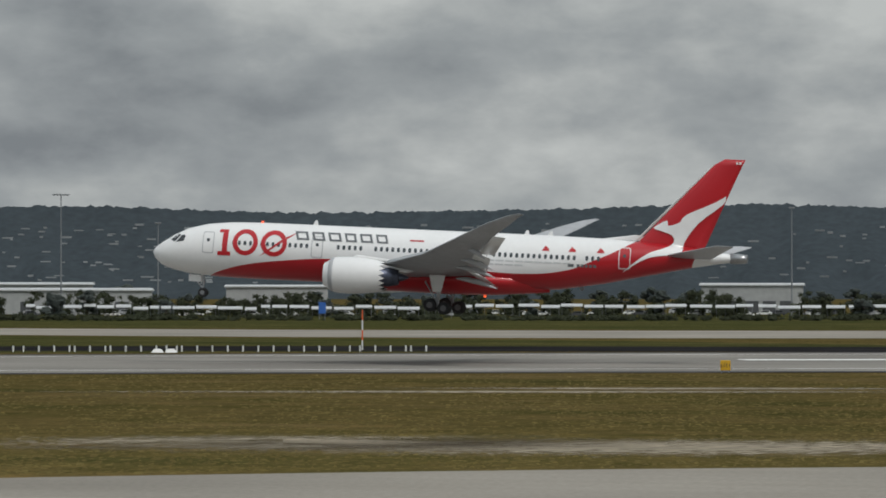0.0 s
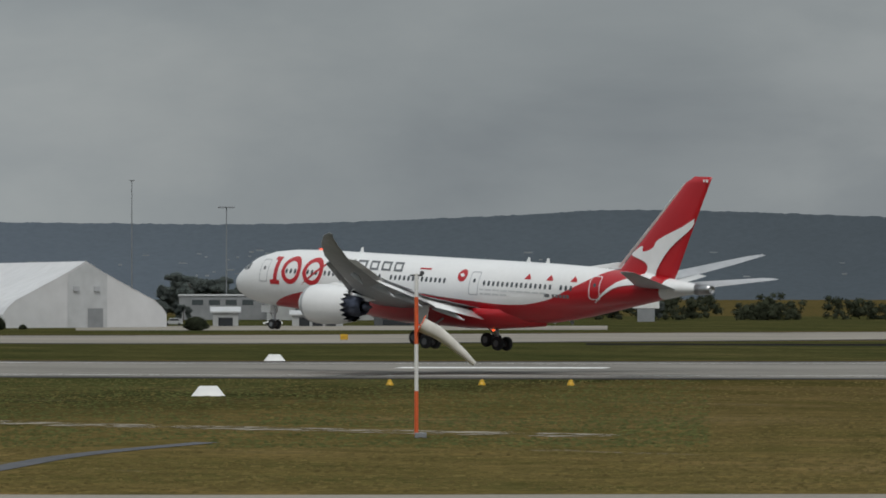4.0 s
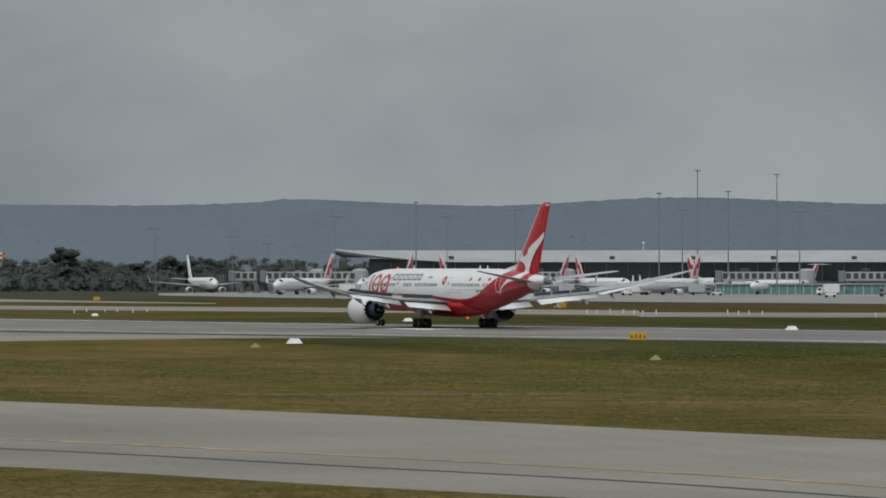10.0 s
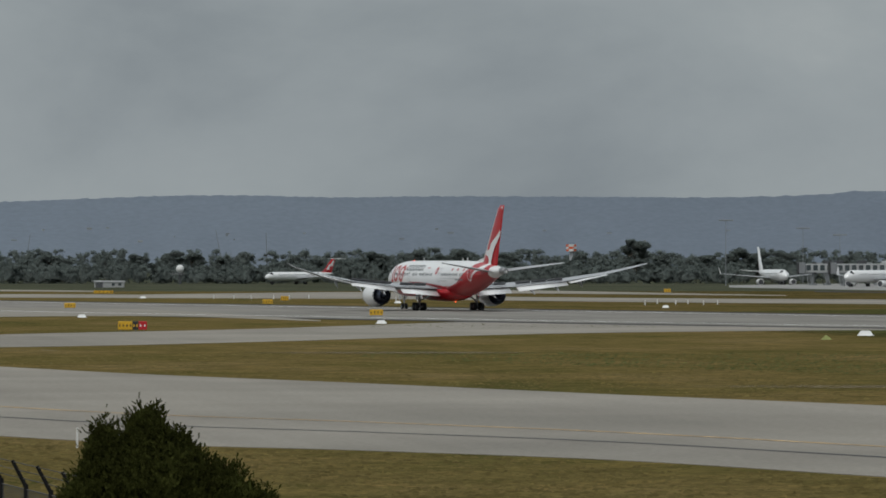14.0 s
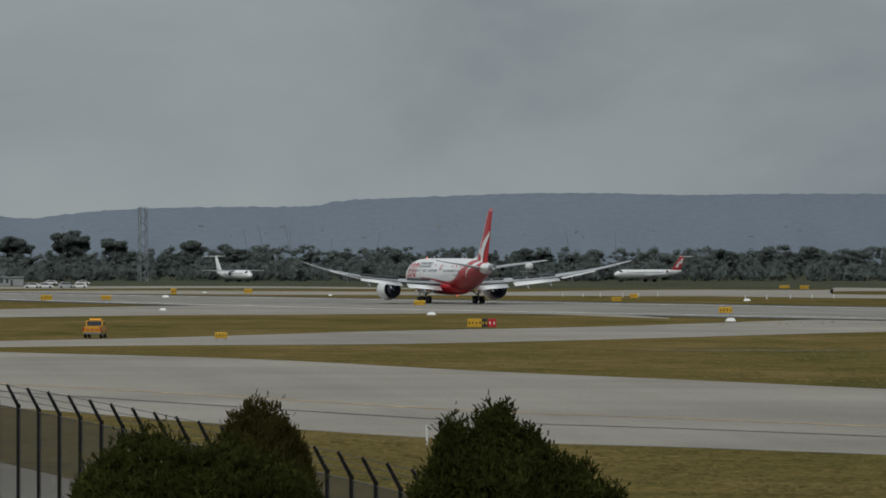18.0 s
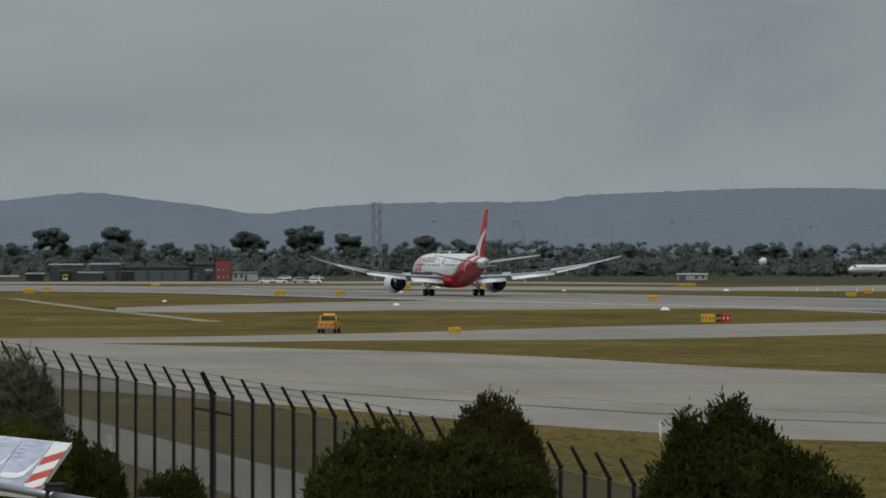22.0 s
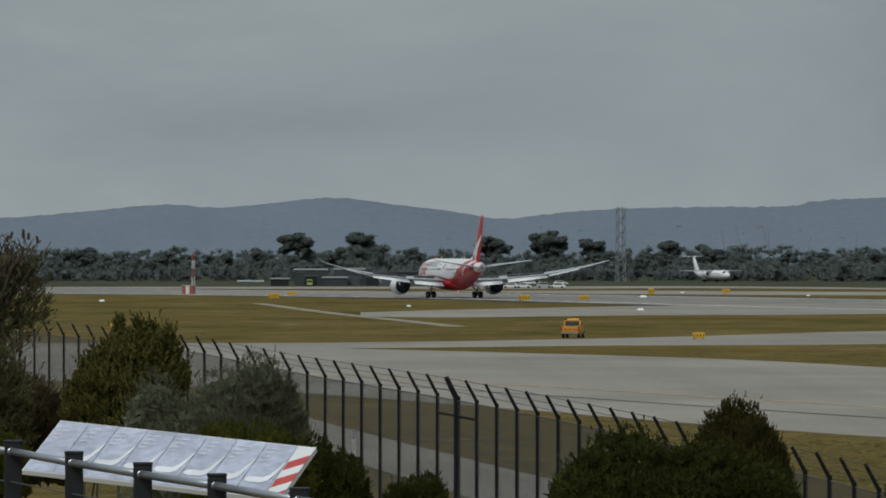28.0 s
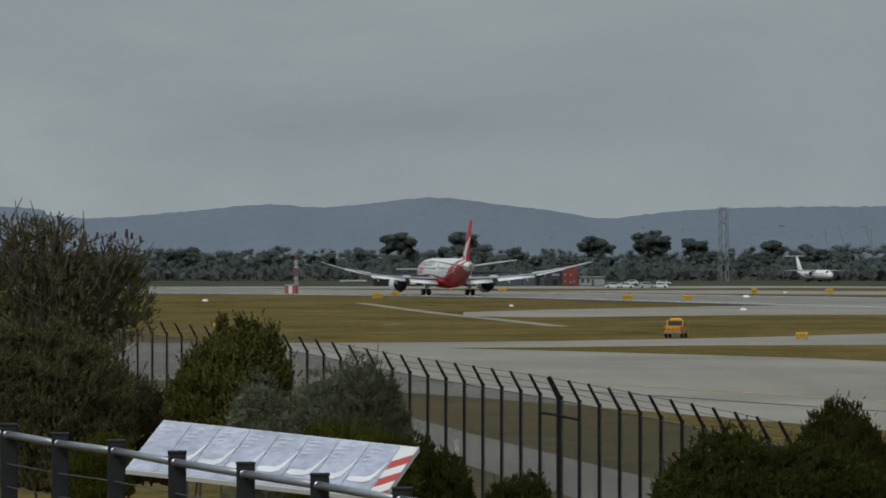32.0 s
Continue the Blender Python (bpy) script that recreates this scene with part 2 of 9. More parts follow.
RIM_DARK = material("dull_rim", (0.13, 0.13, 0.135), 0.5, 0.3)
WING_GREY = material("wing_grey_paint", (0.36, 0.37, 0.39), 0.42, grain=0.3, grain_amt=0.08, stain=1.5, stain_amt=0.08)
RUBBER = material("tyre_rubber", (0.022, 0.022, 0.024), 0.85, grain=6, grain_amt=0.2)
STEEL = material("bare_metal", (0.42, 0.42, 0.43), 0.35, 1.0, grain=3, grain_amt=0.1)
EXHAUST = material("heat_stained_metal", (0.10, 0.11, 0.15), 0.4, 0.9, grain=2, grain_amt=0.2)
GLASS_DARK = material("dark_glass", (0.02, 0.024, 0.03), 0.08, spec=0.8)
CABIN_GLASS = material("cabin_pane", (0.07, 0.08, 0.09), 0.12, spec=0.7)
YELLOW = material("yellow_sign_paint", (0.62, 0.36, 0.02), 0.45, grain=1.5, grain_amt=0.08)
BLACK = material("black_paint", (0.02, 0.02, 0.02), 0.5)
ORANGE = material("orange_red_paint", (0.66, 0.11, 0.03), 0.5, grain=1.5, grain_amt=0.08)
BEACON = material("red_beacon", (0.5, 0.02, 0.01), 0.3, emit=((1.0, 0.12, 0.03), 1.6))


# ---- building helpers ----
def part(name, bm, mat, parent=None, label="", smooth=False):
    """Links a bmesh as one mesh object under a thing or a part."""
    me = bpy.data.meshes.new(name)
    bmesh.ops.recalc_face_normals(bm, faces=bm.faces[:])
    if smooth:
        for f in bm.faces:
            f.smooth = True
    bm.to_mesh(me)
    bm.free()
    for k in mat if isinstance(mat, (list, tuple)) else [mat]:
        me.materials.append(k)
    ob = new(name, me)
    ob.parent = parent
    if label:
        ob["label"] = label
    return ob


def share(name, mesh, parent, m=None):
    """Another object on a mesh that is there already."""
    ob = new(name, mesh)
    ob.parent = parent
    if m is not None:
        ob.matrix_local = m
    return ob


def thing(name, m, label, category, group="", kind=""):
    ob = new(name)
    ob.matrix_world = m
    ob.empty_display_size = 0.5
    return tagged(ob, label, category, group, kind)


def box(bm, x0, x1, y0, y1, z0, z1, bevel=0.0, m=None, mi=0):
    """Adds a box, its upright and level edges cut off by the bevel."""
    start = len(bm.verts)
    if bevel <= 0:
        vs = [bm.verts.new(p) for p in ((x0, y0, z0), (x1, y0, z0), (x1, y1, z0), (x0, y1, z0), (x0, y0, z1), (x1, y0, z1), (x1, y1, z1), (x0, y1, z1))]
        fs = [bm.faces.new([vs[i] for i in q]) for q in ((3, 2, 1, 0), (4, 5, 6, 7), (0, 1, 5, 4), (1, 2, 6, 5), (2, 3, 7, 6), (3, 0, 4, 7))]
    else:
        b = min(bevel, (x1 - x0) / 2.01, (y1 - y0) / 2.01, (z1 - z0) / 2.01)
        rings = []
        for z, i in ((z0, b), (z0 + b, 0), (z1 - b, 0), (z1, b)):
            c = b
            pts = [(x0 + i + c, y0 + i), (x1 - i - c, y0 + i), (x1 - i, y0 + i + c), (x1 - i, y1 - i - c), (x1 - i - c, y1 - i), (x0 + i + c, y1 - i), (x0 + i, y1 - i - c), (x0 + i, y0 + i + c)]
            rings.append([bm.verts.new((px, py, z)) for px, py in pts])
        fs = [bm.faces.new(rings[0][::-1]), bm.faces.new(rings[-1])]
        for a, c in zip(rings, rings[1:]):
            for i in range(8):
                fs.append(bm.faces.new((a[i], a[(i + 1) % 8], c[(i + 1) % 8], c[i])))
    for f in fs:
        f.material_index = mi
    if m is not None:
        bm.verts.ensure_lookup_table()
        for v in bm.verts[start:]:
            v.co = m @ v.co
    return fs


def loft(bm, rings, cap=True, mi=0):
    """Skins closed rings of points."""
    rows = [[bm.verts.new(p) for p in r] for r in rings]
    n = len(rows[0])
    fs = []
    for a, b in zip(rows, rows[1:]):
        for i in range(n):
            j = (i + 1) % n
            fs.append(bm.faces.new((a[i], a[j], b[j], b[i])))
    if cap:
        fs.append(bm.faces.new(rows[0][::-1]))
        fs.append(bm.faces.new(rows[-1]))
    for f in fs:
        f.material_index = mi
    return fs


def tube(bm, a, b, r0, r1=None, n=10, mi=0):
    """A round bar from a to b."""
    a, b = Vector(a), Vector(b)
    r1 = r0 if r1 is None else r1
    q = (b - a).to_track_quat("Z", "Y").to_matrix()
    ring = [Vector((math.cos(2 * math.pi * i / n), math.sin(2 * math.pi * i / n), 0)) for i in range(n)]
    return loft(bm, [[a + q @ (v * r0) for v in ring], [b + q @ (v * r1) for v in ring]], mi=mi)


def lathe(bm, profile, n=20, m=None, mi=0, cap=True):
    """Turns (radius, height) pairs about z."""
    m = m or Matrix()
    return loft(bm, [[m @ Vector((r * math.cos(2 * math.pi * i / n), r * math.sin(2 * math.pi * i / n), h)) for i in range(n)] for r, h in profile], cap, mi)


def spot(b, d, z=0.0):
    """A place by its bearing (in 1/9000 rad, clockwise from north) and its distance from the stand."""
    return Vector((d * math.sin(b / 9000), d * math.cos(b / 9000), z))


def sight(b, dip, z=0.0):
    """A place at height z by its bearing and its dip under the horizon, both in 1/9000 rad."""
    return spot(b, (EYE - z) * 9000 / dip, z)


def facing(p, turn=0.0):
    """The pose at p of a thing whose front (-y) looks at the stand, turned by so many degrees."""
    return pose(p[0], p[1], p[2], 0, 0, -math.degrees(math.atan2(p[0], p[1])) + turn)


def smooth_line(pts, step=6):
    """A Catmull-Rom line through 2D or 3D points."""
    pts = [Vector(p) for p in pts]
    pts = [2 * pts[0] - pts[1]] + pts + [2 * pts[-1] - pts[-2]]
    out = []
    for a, b, c, d in zip(pts, pts[1:], pts[2:], pts[3:]):
        for k in range(step):
            t = k / step
            out.append(0.5 * (2 * b + (c - a) * t + (2 * a - 5 * b + 4 * c - d) * t * t + (3 * b - a - 3 * c + d) * t ** 3))
    return out + [pts[-2]]


def strip(name, near, far, mat, z, label, category="", kind="structure", cut=6):
    """Paving between two edges, each a line of (bearing, dip); a thin slab, z its top."""
    A = smooth_line([sight(*p) for p in near], cut)
    B = smooth_line([sight(*p) for p in far], cut)
    bm = bmesh.new()
    n = len(A)
    top = [(bm.verts.new((a.x, a.y, z)), bm.verts.new((b.x, b.y, z))) for a, b in zip(A, B)]
    low = [(bm.verts.new((a.x, a.y, -0.1)), bm.verts.new((b.x, b.y, -0.1))) for a, b in zip(A, B)]
    for i in range(n - 1):
        bm.faces.new((top[i][0], top[i + 1][0], top[i + 1][1], top[i][1]))
        bm.faces.new((top[i][0], low[i][0], low[i + 1][0], top[i + 1][0]))
        bm.faces.new((top[i][1], top[i + 1][1], low[i + 1][1], low[i][1]))
    ob = part(name, bm, mat)
    return tagged(ob, label, category or name, kind=kind)


def ribbon(name, line, width, mat, z, parent=None, label=""):
    """A painted line, width in metres, along world points."""
    bm = bmesh.new()
    pts = [Vector((p[0], p[1], z)) for p in line]
    for a, b in zip(pts, pts[1:]):
        d = b - a
        if d.length < 1e-6:
            continue
        s = Vector((-d.y, d.x, 0)).normalized() * width / 2
        bm.faces.new([bm.verts.new(p) for p in (a - s, b - s, b + s, a + s)])
    return part(name, bm, mat, parent, label)


# ---- the airfield ----
def land(d, b):
    """Height of the ground: flat, but for the mound on which the stand is."""
    t = min(1, max(0, (115 - d) / 108))
    return 6.3 * t * t


def make_ground():
    bm = bmesh.new()
    ds = [0.5, 8, 20, 35, 50, 62, 75, 85, 95, 105, 115, 125, 135, 145, 155, 165, 175, 185, 200, 260, 400, 700, 1200, 2200, 3600, 4900]
    n = 144
    rows = []
    for d in ds:
        rows.append([bm.verts.new((d * math.sin(2 * math.pi * i / n), d * math.cos(2 * math.pi * i / n), land(d, 0))) for i in range(n)])
    bm.faces.new(rows[0])
    for a, b in zip(rows, rows[1:]):
        for i in range(n):
            bm.faces.new((a[i], a[(i + 1) % n], b[(i + 1) % n], b[i]))
    ob = part("ground", bm, GRASS)
    return tagged(ob, "dry olive and straw coloured mown airfield grass", "ground", kind="structure")


make_ground()

RWY_NEAR = [(-1600, 52), (-700, 60), (0, 68), (400, 78), (912, 92), (1500, 103), (2000, 112), (2500, 119), (3100, 127), (3500, 133), (4000, 139), (4700, 148), (5500, 154), (6500, 157), (8000, 154), (10463, 152), (12000, 148)]
RWY_FAR = [(-1600, 45), (-700, 50), (0, 56), (400, 62), (912, 70), (1500, 80), (2000, 88), (2500, 96), (3100, 103), (3500, 109), (4000, 113), (4700, 120), (5500, 126), (6500, 127), (8000, 124), (10463, 118), (12000, 114)]
runway = strip("runway", RWY_NEAR, RWY_FAR, RUNWAY, 0.03, "long grey grooved asphalt runway with worn white edge lines", "runway")


def blend(e1, e2, f):
    return [(a[0], a[1] * (1 - f) + b[1] * f) for a, b in zip(e1, e2)]


for f0 in (0.16, 0.9):
    ribbon("edge_line", smooth_line([sight(*p) for p in blend(RWY_NEAR, RWY_FAR, f0)], 8), 1.2, LINE_WHITE, 0.045, runway)
for e, k in ((RWY_NEAR, 1.0), (RWY_FAR, 1.0)):
    ribbon("shoulder", smooth_line([sight(*p) for p in e], 8), 7.0, SHOULDER, 0.035, runway, "dark sealed shoulder")

def centre_bars():
    """The broken centre line: long white bars between bearings."""
    mid = blend(RWY_NEAR, RWY_FAR, 0.62)

    def dip(b):
        for (b0, d0), (b1, d1) in zip(mid, mid[1:]):
            if b0 <= b <= b1:
                return d0 + (d1 - d0) * (b - b0) / (b1 - b0)
    for b0, b1 in ((2550, 2662), (3470, 3580), (4600, 4832), (6050, 6420), (8410, 8820), (10990, 11420)):
        ribbon("centre_bar", [sight(b0 + (b1 - b0) * i / 5, dip(b0 + (b1 - b0) * i / 5)) for i in range(6)], 8.0, LINE_BRIGHT, 0.05, runway, "long white centre line bar")


centre_bars()

TXA_FAR = [(-1300, 136), (-500, 150), (-100, 156), (300, 166), (700, 178), (1100, 199), (1500, 216), (1950, 236), (2450, 256), (3000, 283), (3500, 305), (4000, 328), (4700, 352), (5500, 362), (7000, 360), (8500, 352), (10463, 327), (12000, 310)]
TXA_NEAR = [(-1300, 190), (-500, 215), (-100, 235), (300, 265), (700, 297), (1100, 322), (1500, 335), (1950, 352), (2450, 382), (3000, 412), (3500, 450), (4000, 490), (4700, 530), (5500, 550), (7000, 550), (8500, 535), (10463, 490), (12000, 470)]
taxiway = strip("taxiway", TXA_NEAR, TXA_FAR, TAXI, 0.025, "wide pale grey asphalt taxiway with a faded yellow centre line", "taxiway")
ribbon("taxi_line", smooth_line([sight(*p) for p in blend(TXA_NEAR, TXA_FAR, 0.42)], 8), 0.5, LINE_YELLOW, 0.04, taxiway)
ribbon("tar_seam", smooth_line([sight(*p) for p in blend(TXA_NEAR, TXA_FAR, 0.27)], 8), 0.5, LINE_BLACK, 0.04, taxiway)



def green_band():
    """Greener, better watered grass beside the runway, its edge ragged."""
    m = GRASS_GREEN.copy()
    nt = m.node_tree
    N, L = nt.nodes.new, nt.links.new
    uv = N("ShaderNodeTexCoord")
    sep = N("ShaderNodeSeparateXYZ")
    L(uv.outputs["UV"], sep.inputs[0])
    nz = N("ShaderNodeTexNoise")
    nz.inputs["Scale"].default_value, nz.inputs["Detail"].default_value = 0.25, 8
    nz.inputs["Roughness"].default_value = 0.7
    L(uv.outputs["Object"], nz.inputs["Vector"])
    sub = N("ShaderNodeMath")
    sub.operation = "SUBTRACT"
    L(nz.outputs[0], sub.inputs[0])
    L(sep.outputs["Y"], sub.inputs[1])
    mr = N("ShaderNodeMapRange")
    mr.inputs["From Min"].default_value, mr.inputs["From Max"].default_value = -0.25, 0.25
    L(sub.outputs[0], mr.inputs["Value"])
    L(mr.outputs[0], nt.nodes["Principled BSDF"].inputs["Alpha"])
    A = smooth_line([sight(b, q + 1) for b, q in RWY_NEAR[6:-3]], 8)
    B = smooth_line([sight(p[0], p[1] + 1 + 0.62 * min(1, max(0, p[0] - 2000) / 1500) * min(1, max(0, 6500 - p[0]) / 1000) * (dip_line(TXA_FAR, p[0]) - p[1])) for p in RWY_NEAR[6:-3]], 8)
    me = bpy.data.meshes.new("green_verge")
    vs, fs, uvs = [], [], []
    for a, c in zip(A, B):
        vs += [(a.x, a.y, 0.012), (c.x, c.y, 0.012)]
    for i in range(len(A) - 1):
        fs.append((2 * i, 2 * i + 1, 2 * i + 3, 2 * i + 2))
        uvs += [(i, 0.0), (i, 1.0), (i + 1, 1.0), (i + 1, 0.0)]
    me.from_pydata(vs, [], fs)
    lay = me.uv_layers.new()
    for k, q in enumerate(uvs):
        lay.data[k].uv = q
    me.materials.append(m)
    tagged(new("green_verge", me), "greener mown grass along the runway's side", "grass", kind="structure")


def dip_line(edge, b):
    """The dip of an edge line at a bearing, held past its ends."""
    if b <= edge[0][0]:
        return edge[0][1]
    for (b0, d0), (b1, d1) in zip(edge, edge[1:]):
        if b <= b1:
            return d0 + (d1 - d0) * (b - b0) / (b1 - b0)
    return edge[-1][1]


green_band()
strip("far_verge", [(-1600, 53), (0, 53), (1000, 53), (1900, 53), (2600, 52)], [(-1600, 18), (0, 18), (1000, 18), (1900, 18), (2600, 18)], material("dull_far_grass", (0.070, 0.074, 0.050), 0.95, grain=0.4, grain_amt=0.25, stain=0.03, stain_amt=0.3, spec=0.0), 0.014, "dull grey-green rough grass before the tree belt", "grass")
strip("green_field", [(5150, 78), (5700, 78), (6500, 74), (7700, 68), (9000, 68), (10463, 75), (12000, 75)], [(5150, 46), (5700, 46), (6500, 46), (7700, 46), (9000, 46), (10463, 46), (12000, 46)], GRASS_GREEN, 0.012, "green grass field before the car parks", "grass")
# far parallel taxiway beyond the runway
TXB_NEAR = [(3000, 84), (3600, 85), (4300, 87), (5000, 91), (5700, 94), (6500, 90), (7700, 80), (9000, 80), (10463, 90), (12000, 90)]
TXB_FAR = [(3000, 76), (3600, 77), (4300, 78), (5000, 80), (5700, 80), (6500, 76), (7700, 70), (9000, 70), (10463, 77), (12000, 77)]
strip("taxiway_far", TXB_NEAR, TXB_FAR, TAXI, 0.025, "pale grey parallel taxiway beyond the runway", "taxiway")
strip("green_field", [(2150, 89), (2600, 95), (3000, 100), (3500, 106), (4000, 110), (4700, 117), (5500, 123), (6500, 124), (8000, 121), (10463, 115), (12000, 111)], [(2150, 88.5), (2600, 82), (3000, 86), (3500, 87), (4000, 88), (4700, 91), (5500, 95), (6500, 92), (8000, 82), (9000, 82), (10463, 92), (12000, 92)], GRASS_GREEN, 0.012, "green grass between runway and far taxiway", "grass")
for edge, q in ((TXB_NEAR, 1.2), (TXB_FAR, -0.7)):
    strip("shoulder", [(b, d + max(q, 0)) for b, d in edge if b < 8000], [(b, d + min(q, 0)) for b, d in edge if b < 8000], SHOULDER, 0.03, "dark sealed taxiway shoulder", "shoulder")
# the link that leaves the runway and joins the near taxiway
strip("taxiway_link", [(-600, 158), (0, 158), (500, 153), (912, 151), (1300, 143), (1835, 128), (2300, 122), (2700, 121)],
      [(-600, 149), (0, 148), (500, 140), (912, 128), (1300, 120), (1835, 104), (2300, 110), (2700, 118)], TAXI, 0.028, "pale grey link taxiway between runway and near taxiway", "taxiway")


# ---- hills ----
RIDGE = [(-2500, 95), (-1400, 98), (-784, 92), (-690, 76), (-602, 72), (-450, 84), (-312, 96), (-202, 91), (-22, 108), (98, 96), (200, 84), (285, 71), (390, 82), (500, 89), (650, 92), (790, 93), (850, 103), (1000, 110), (1180, 116), (1330, 116), (1445, 113), (1660, 115), (1900, 114), (2139, 113), (2309, 118), (2400, 124), (2619, 115), (2769, 113),
         (2969, 124), (3078, 127), (3169, 125), (3478, 114), (3846, 121), (4182, 133), (4632, 130), (4752, 124), (5420, 119), (5822, 117), (6222, 131), (6490, 142), (7000, 127), (7400, 125), (7621, 136), (7821, 133), (8421, 108), (8700, 92), (8900, 96), (9150, 92),
         (9280, 112), (9450, 131), (9800, 142), (10200, 131), (10700, 138), (11000, 146), (11500, 134), (13000, 120)]


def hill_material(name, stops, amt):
    """Wooded slopes, mottled at the size of tree groups and of whole spurs; stops: tones with the haze painted in, from
    north (0) to east (1).
    """
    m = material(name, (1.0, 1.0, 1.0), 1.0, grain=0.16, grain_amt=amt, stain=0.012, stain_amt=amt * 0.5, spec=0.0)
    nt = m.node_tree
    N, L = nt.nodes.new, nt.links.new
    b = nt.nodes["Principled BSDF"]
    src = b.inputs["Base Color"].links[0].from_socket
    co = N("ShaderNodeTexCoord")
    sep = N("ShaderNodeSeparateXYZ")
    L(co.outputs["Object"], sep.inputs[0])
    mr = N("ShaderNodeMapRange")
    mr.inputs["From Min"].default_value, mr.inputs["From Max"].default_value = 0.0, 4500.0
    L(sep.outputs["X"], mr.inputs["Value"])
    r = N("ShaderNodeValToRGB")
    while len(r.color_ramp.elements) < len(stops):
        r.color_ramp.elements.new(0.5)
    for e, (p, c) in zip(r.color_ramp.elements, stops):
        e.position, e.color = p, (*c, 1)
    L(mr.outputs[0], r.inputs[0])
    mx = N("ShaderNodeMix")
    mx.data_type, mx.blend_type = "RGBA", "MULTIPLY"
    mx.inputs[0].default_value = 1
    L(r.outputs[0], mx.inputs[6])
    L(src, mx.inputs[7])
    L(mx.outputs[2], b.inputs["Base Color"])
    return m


def make_hill(name, ridge, d0, d1, mat, label, rough):
    """A long slope from d0 up to a ridge at d1, whose crest is ragged with trees."""
    line = smooth_line([(b, e, 0) for b, e in ridge], 14)
    fine = []
    for a, c in zip(line, line[1:]):
        k = max(1, int((c.x - a.x) / 4))
        for i in range(k):
            fine.append(a.lerp(c, i / k))
    bm = bmesh.new()
    rows = []
    for p in fine:
        col = []
        top = EYE + p.y / 9000 * d1
        for f, g in ((0.0, 0.0), (0.2, 0.3), (0.45, 0.55), (0.7, 0.78), (0.88, 0.93), (1.0, 1.0), (0.96, 1.12)):
            d = d0 + (d1 - d0) * g
            h = top * f
            if f == 1.0:
                h += rough * (1.3 * noise.noise((p.x * 0.05, 0, 0)) + 1.5 * abs(noise.noise((p.x * 0.16, 3, 0))) + 0.9 * noise.noise((p.x * 0.33, 7, 1)))
            elif f > 0:
                d += 70 * (1 - g) * noise.noise((p.x * 0.012, f * 4, 2))
            col.append(bm.verts.new(spot(p.x, d, max(0, h))))
        rows.append(col)
    for a, c in zip(rows, rows[1:]):
        for i in range(len(a) - 1):
            bm.faces.new((a[i], c[i], c[i + 1], a[i + 1]))
    return tagged(part(name, bm, mat, smooth=True), label, "hills", kind="structure")


# no haze in the air: its blue-grey is painted into the forest tones
make_hill("backdrop_scarp", [(b, e) for b, e in RIDGE if b <= 9150] + [(9400, 98), (9900, 104), (10600, 100), (11800, 96), (13000, 90)], 4250, 4500, hill_material("haze_tinted_forest", [(0.0, (0.166, 0.194, 0.232)), (0.30, (0.148, 0.173, 0.210)), (0.50, (0.114, 0.136, 0.166)), (0.62, (0.082, 0.098, 0.114)), (0.76, (0.057, 0.068, 0.078))], 0.06), "long low forested scarp, coloured blue-grey for haze", 0.6)
make_hill("backdrop_hill", [(9040, 30), (9130, 78), (9280, 112)] + [(b, e) for b, e in RIDGE if b > 9300], 3300, 3500, hill_material("haze_tinted_near_forest", [(0.0, (0.050, 0.061, 0.069)), (1.0, (0.050, 0.061, 0.069))], 0.13), "nearer wooded hill, coloured dark blue-grey for haze", 1.2)


def far_houses():
    """Pale houses scattered over the wooded slopes, too many and too small to count."""
    rg = random.Random(3)
    bm = bmesh.new()
    for i in range(330):
        b = rg.choice((rg.uniform(5000, 8800), rg.uniform(0, 3000))) if i < 80 else rg.gauss(rg.choice((5950, 9650, 9900, 10150, 10420, 10800, 11150)), 150)
        d = 3250 if b > 9250 else 4200
        e = rg.uniform(8, 112) if b > 9250 else rg.uniform(20, 75) if b > 5000 else rg.uniform(35, 60)
        p = spot(b, d, EYE + e / 9000 * d)
        w = rg.uniform(0.8, 3.6) * (1 if b > 5000 else 0.7)
        box(bm, -w, w, -3, 3, -rg.uniform(0.3, 0.9), rg.uniform(0.2, 0.6), 0, facing(p))
    tagged(part("far_houses", bm, material("far_pale_wall", (0.24, 0.26, 0.275), 0.9, vary=0.0, grain=0.02, grain_amt=0.3)), "tiny pale houses scattered over the wooded slopes", "houses", kind="stuff")


far_houses()


# ---- the landing airliner: forward is +y, the origin on the ground between the main wheels ----
HULL = [  # y, half width, top, bottom
    (31.40, 0.06, 4.60, 4.45), (31.10, 0.62, 5.08, 3.88), (30.40, 1.22, 5.62, 3.28), (29.20, 1.82, 6.42, 2.82), (27.60, 2.32, 7.22, 2.50), (25.60, 2.66, 7.74, 2.32),
    (23.00, 2.84, 8.02, 2.22), (19.50, 2.885, 8.12, 2.18), (0.0, 2.885, 8.12, 2.18), (-7.0, 2.885, 8.12, 2.18), (-12.0, 2.80, 8.10, 2.52), (-16.5, 2.50, 8.02, 3.30),
    (-21.5, 1.92, 7.80, 4.42), (-25.5, 1.34, 7.48, 5.32), (-28.4, 0.84, 7.12, 5.88), (-30.3, 0.48, 6.86, 6.18), (-31.3, 0.36, 6.76, 6.26)]


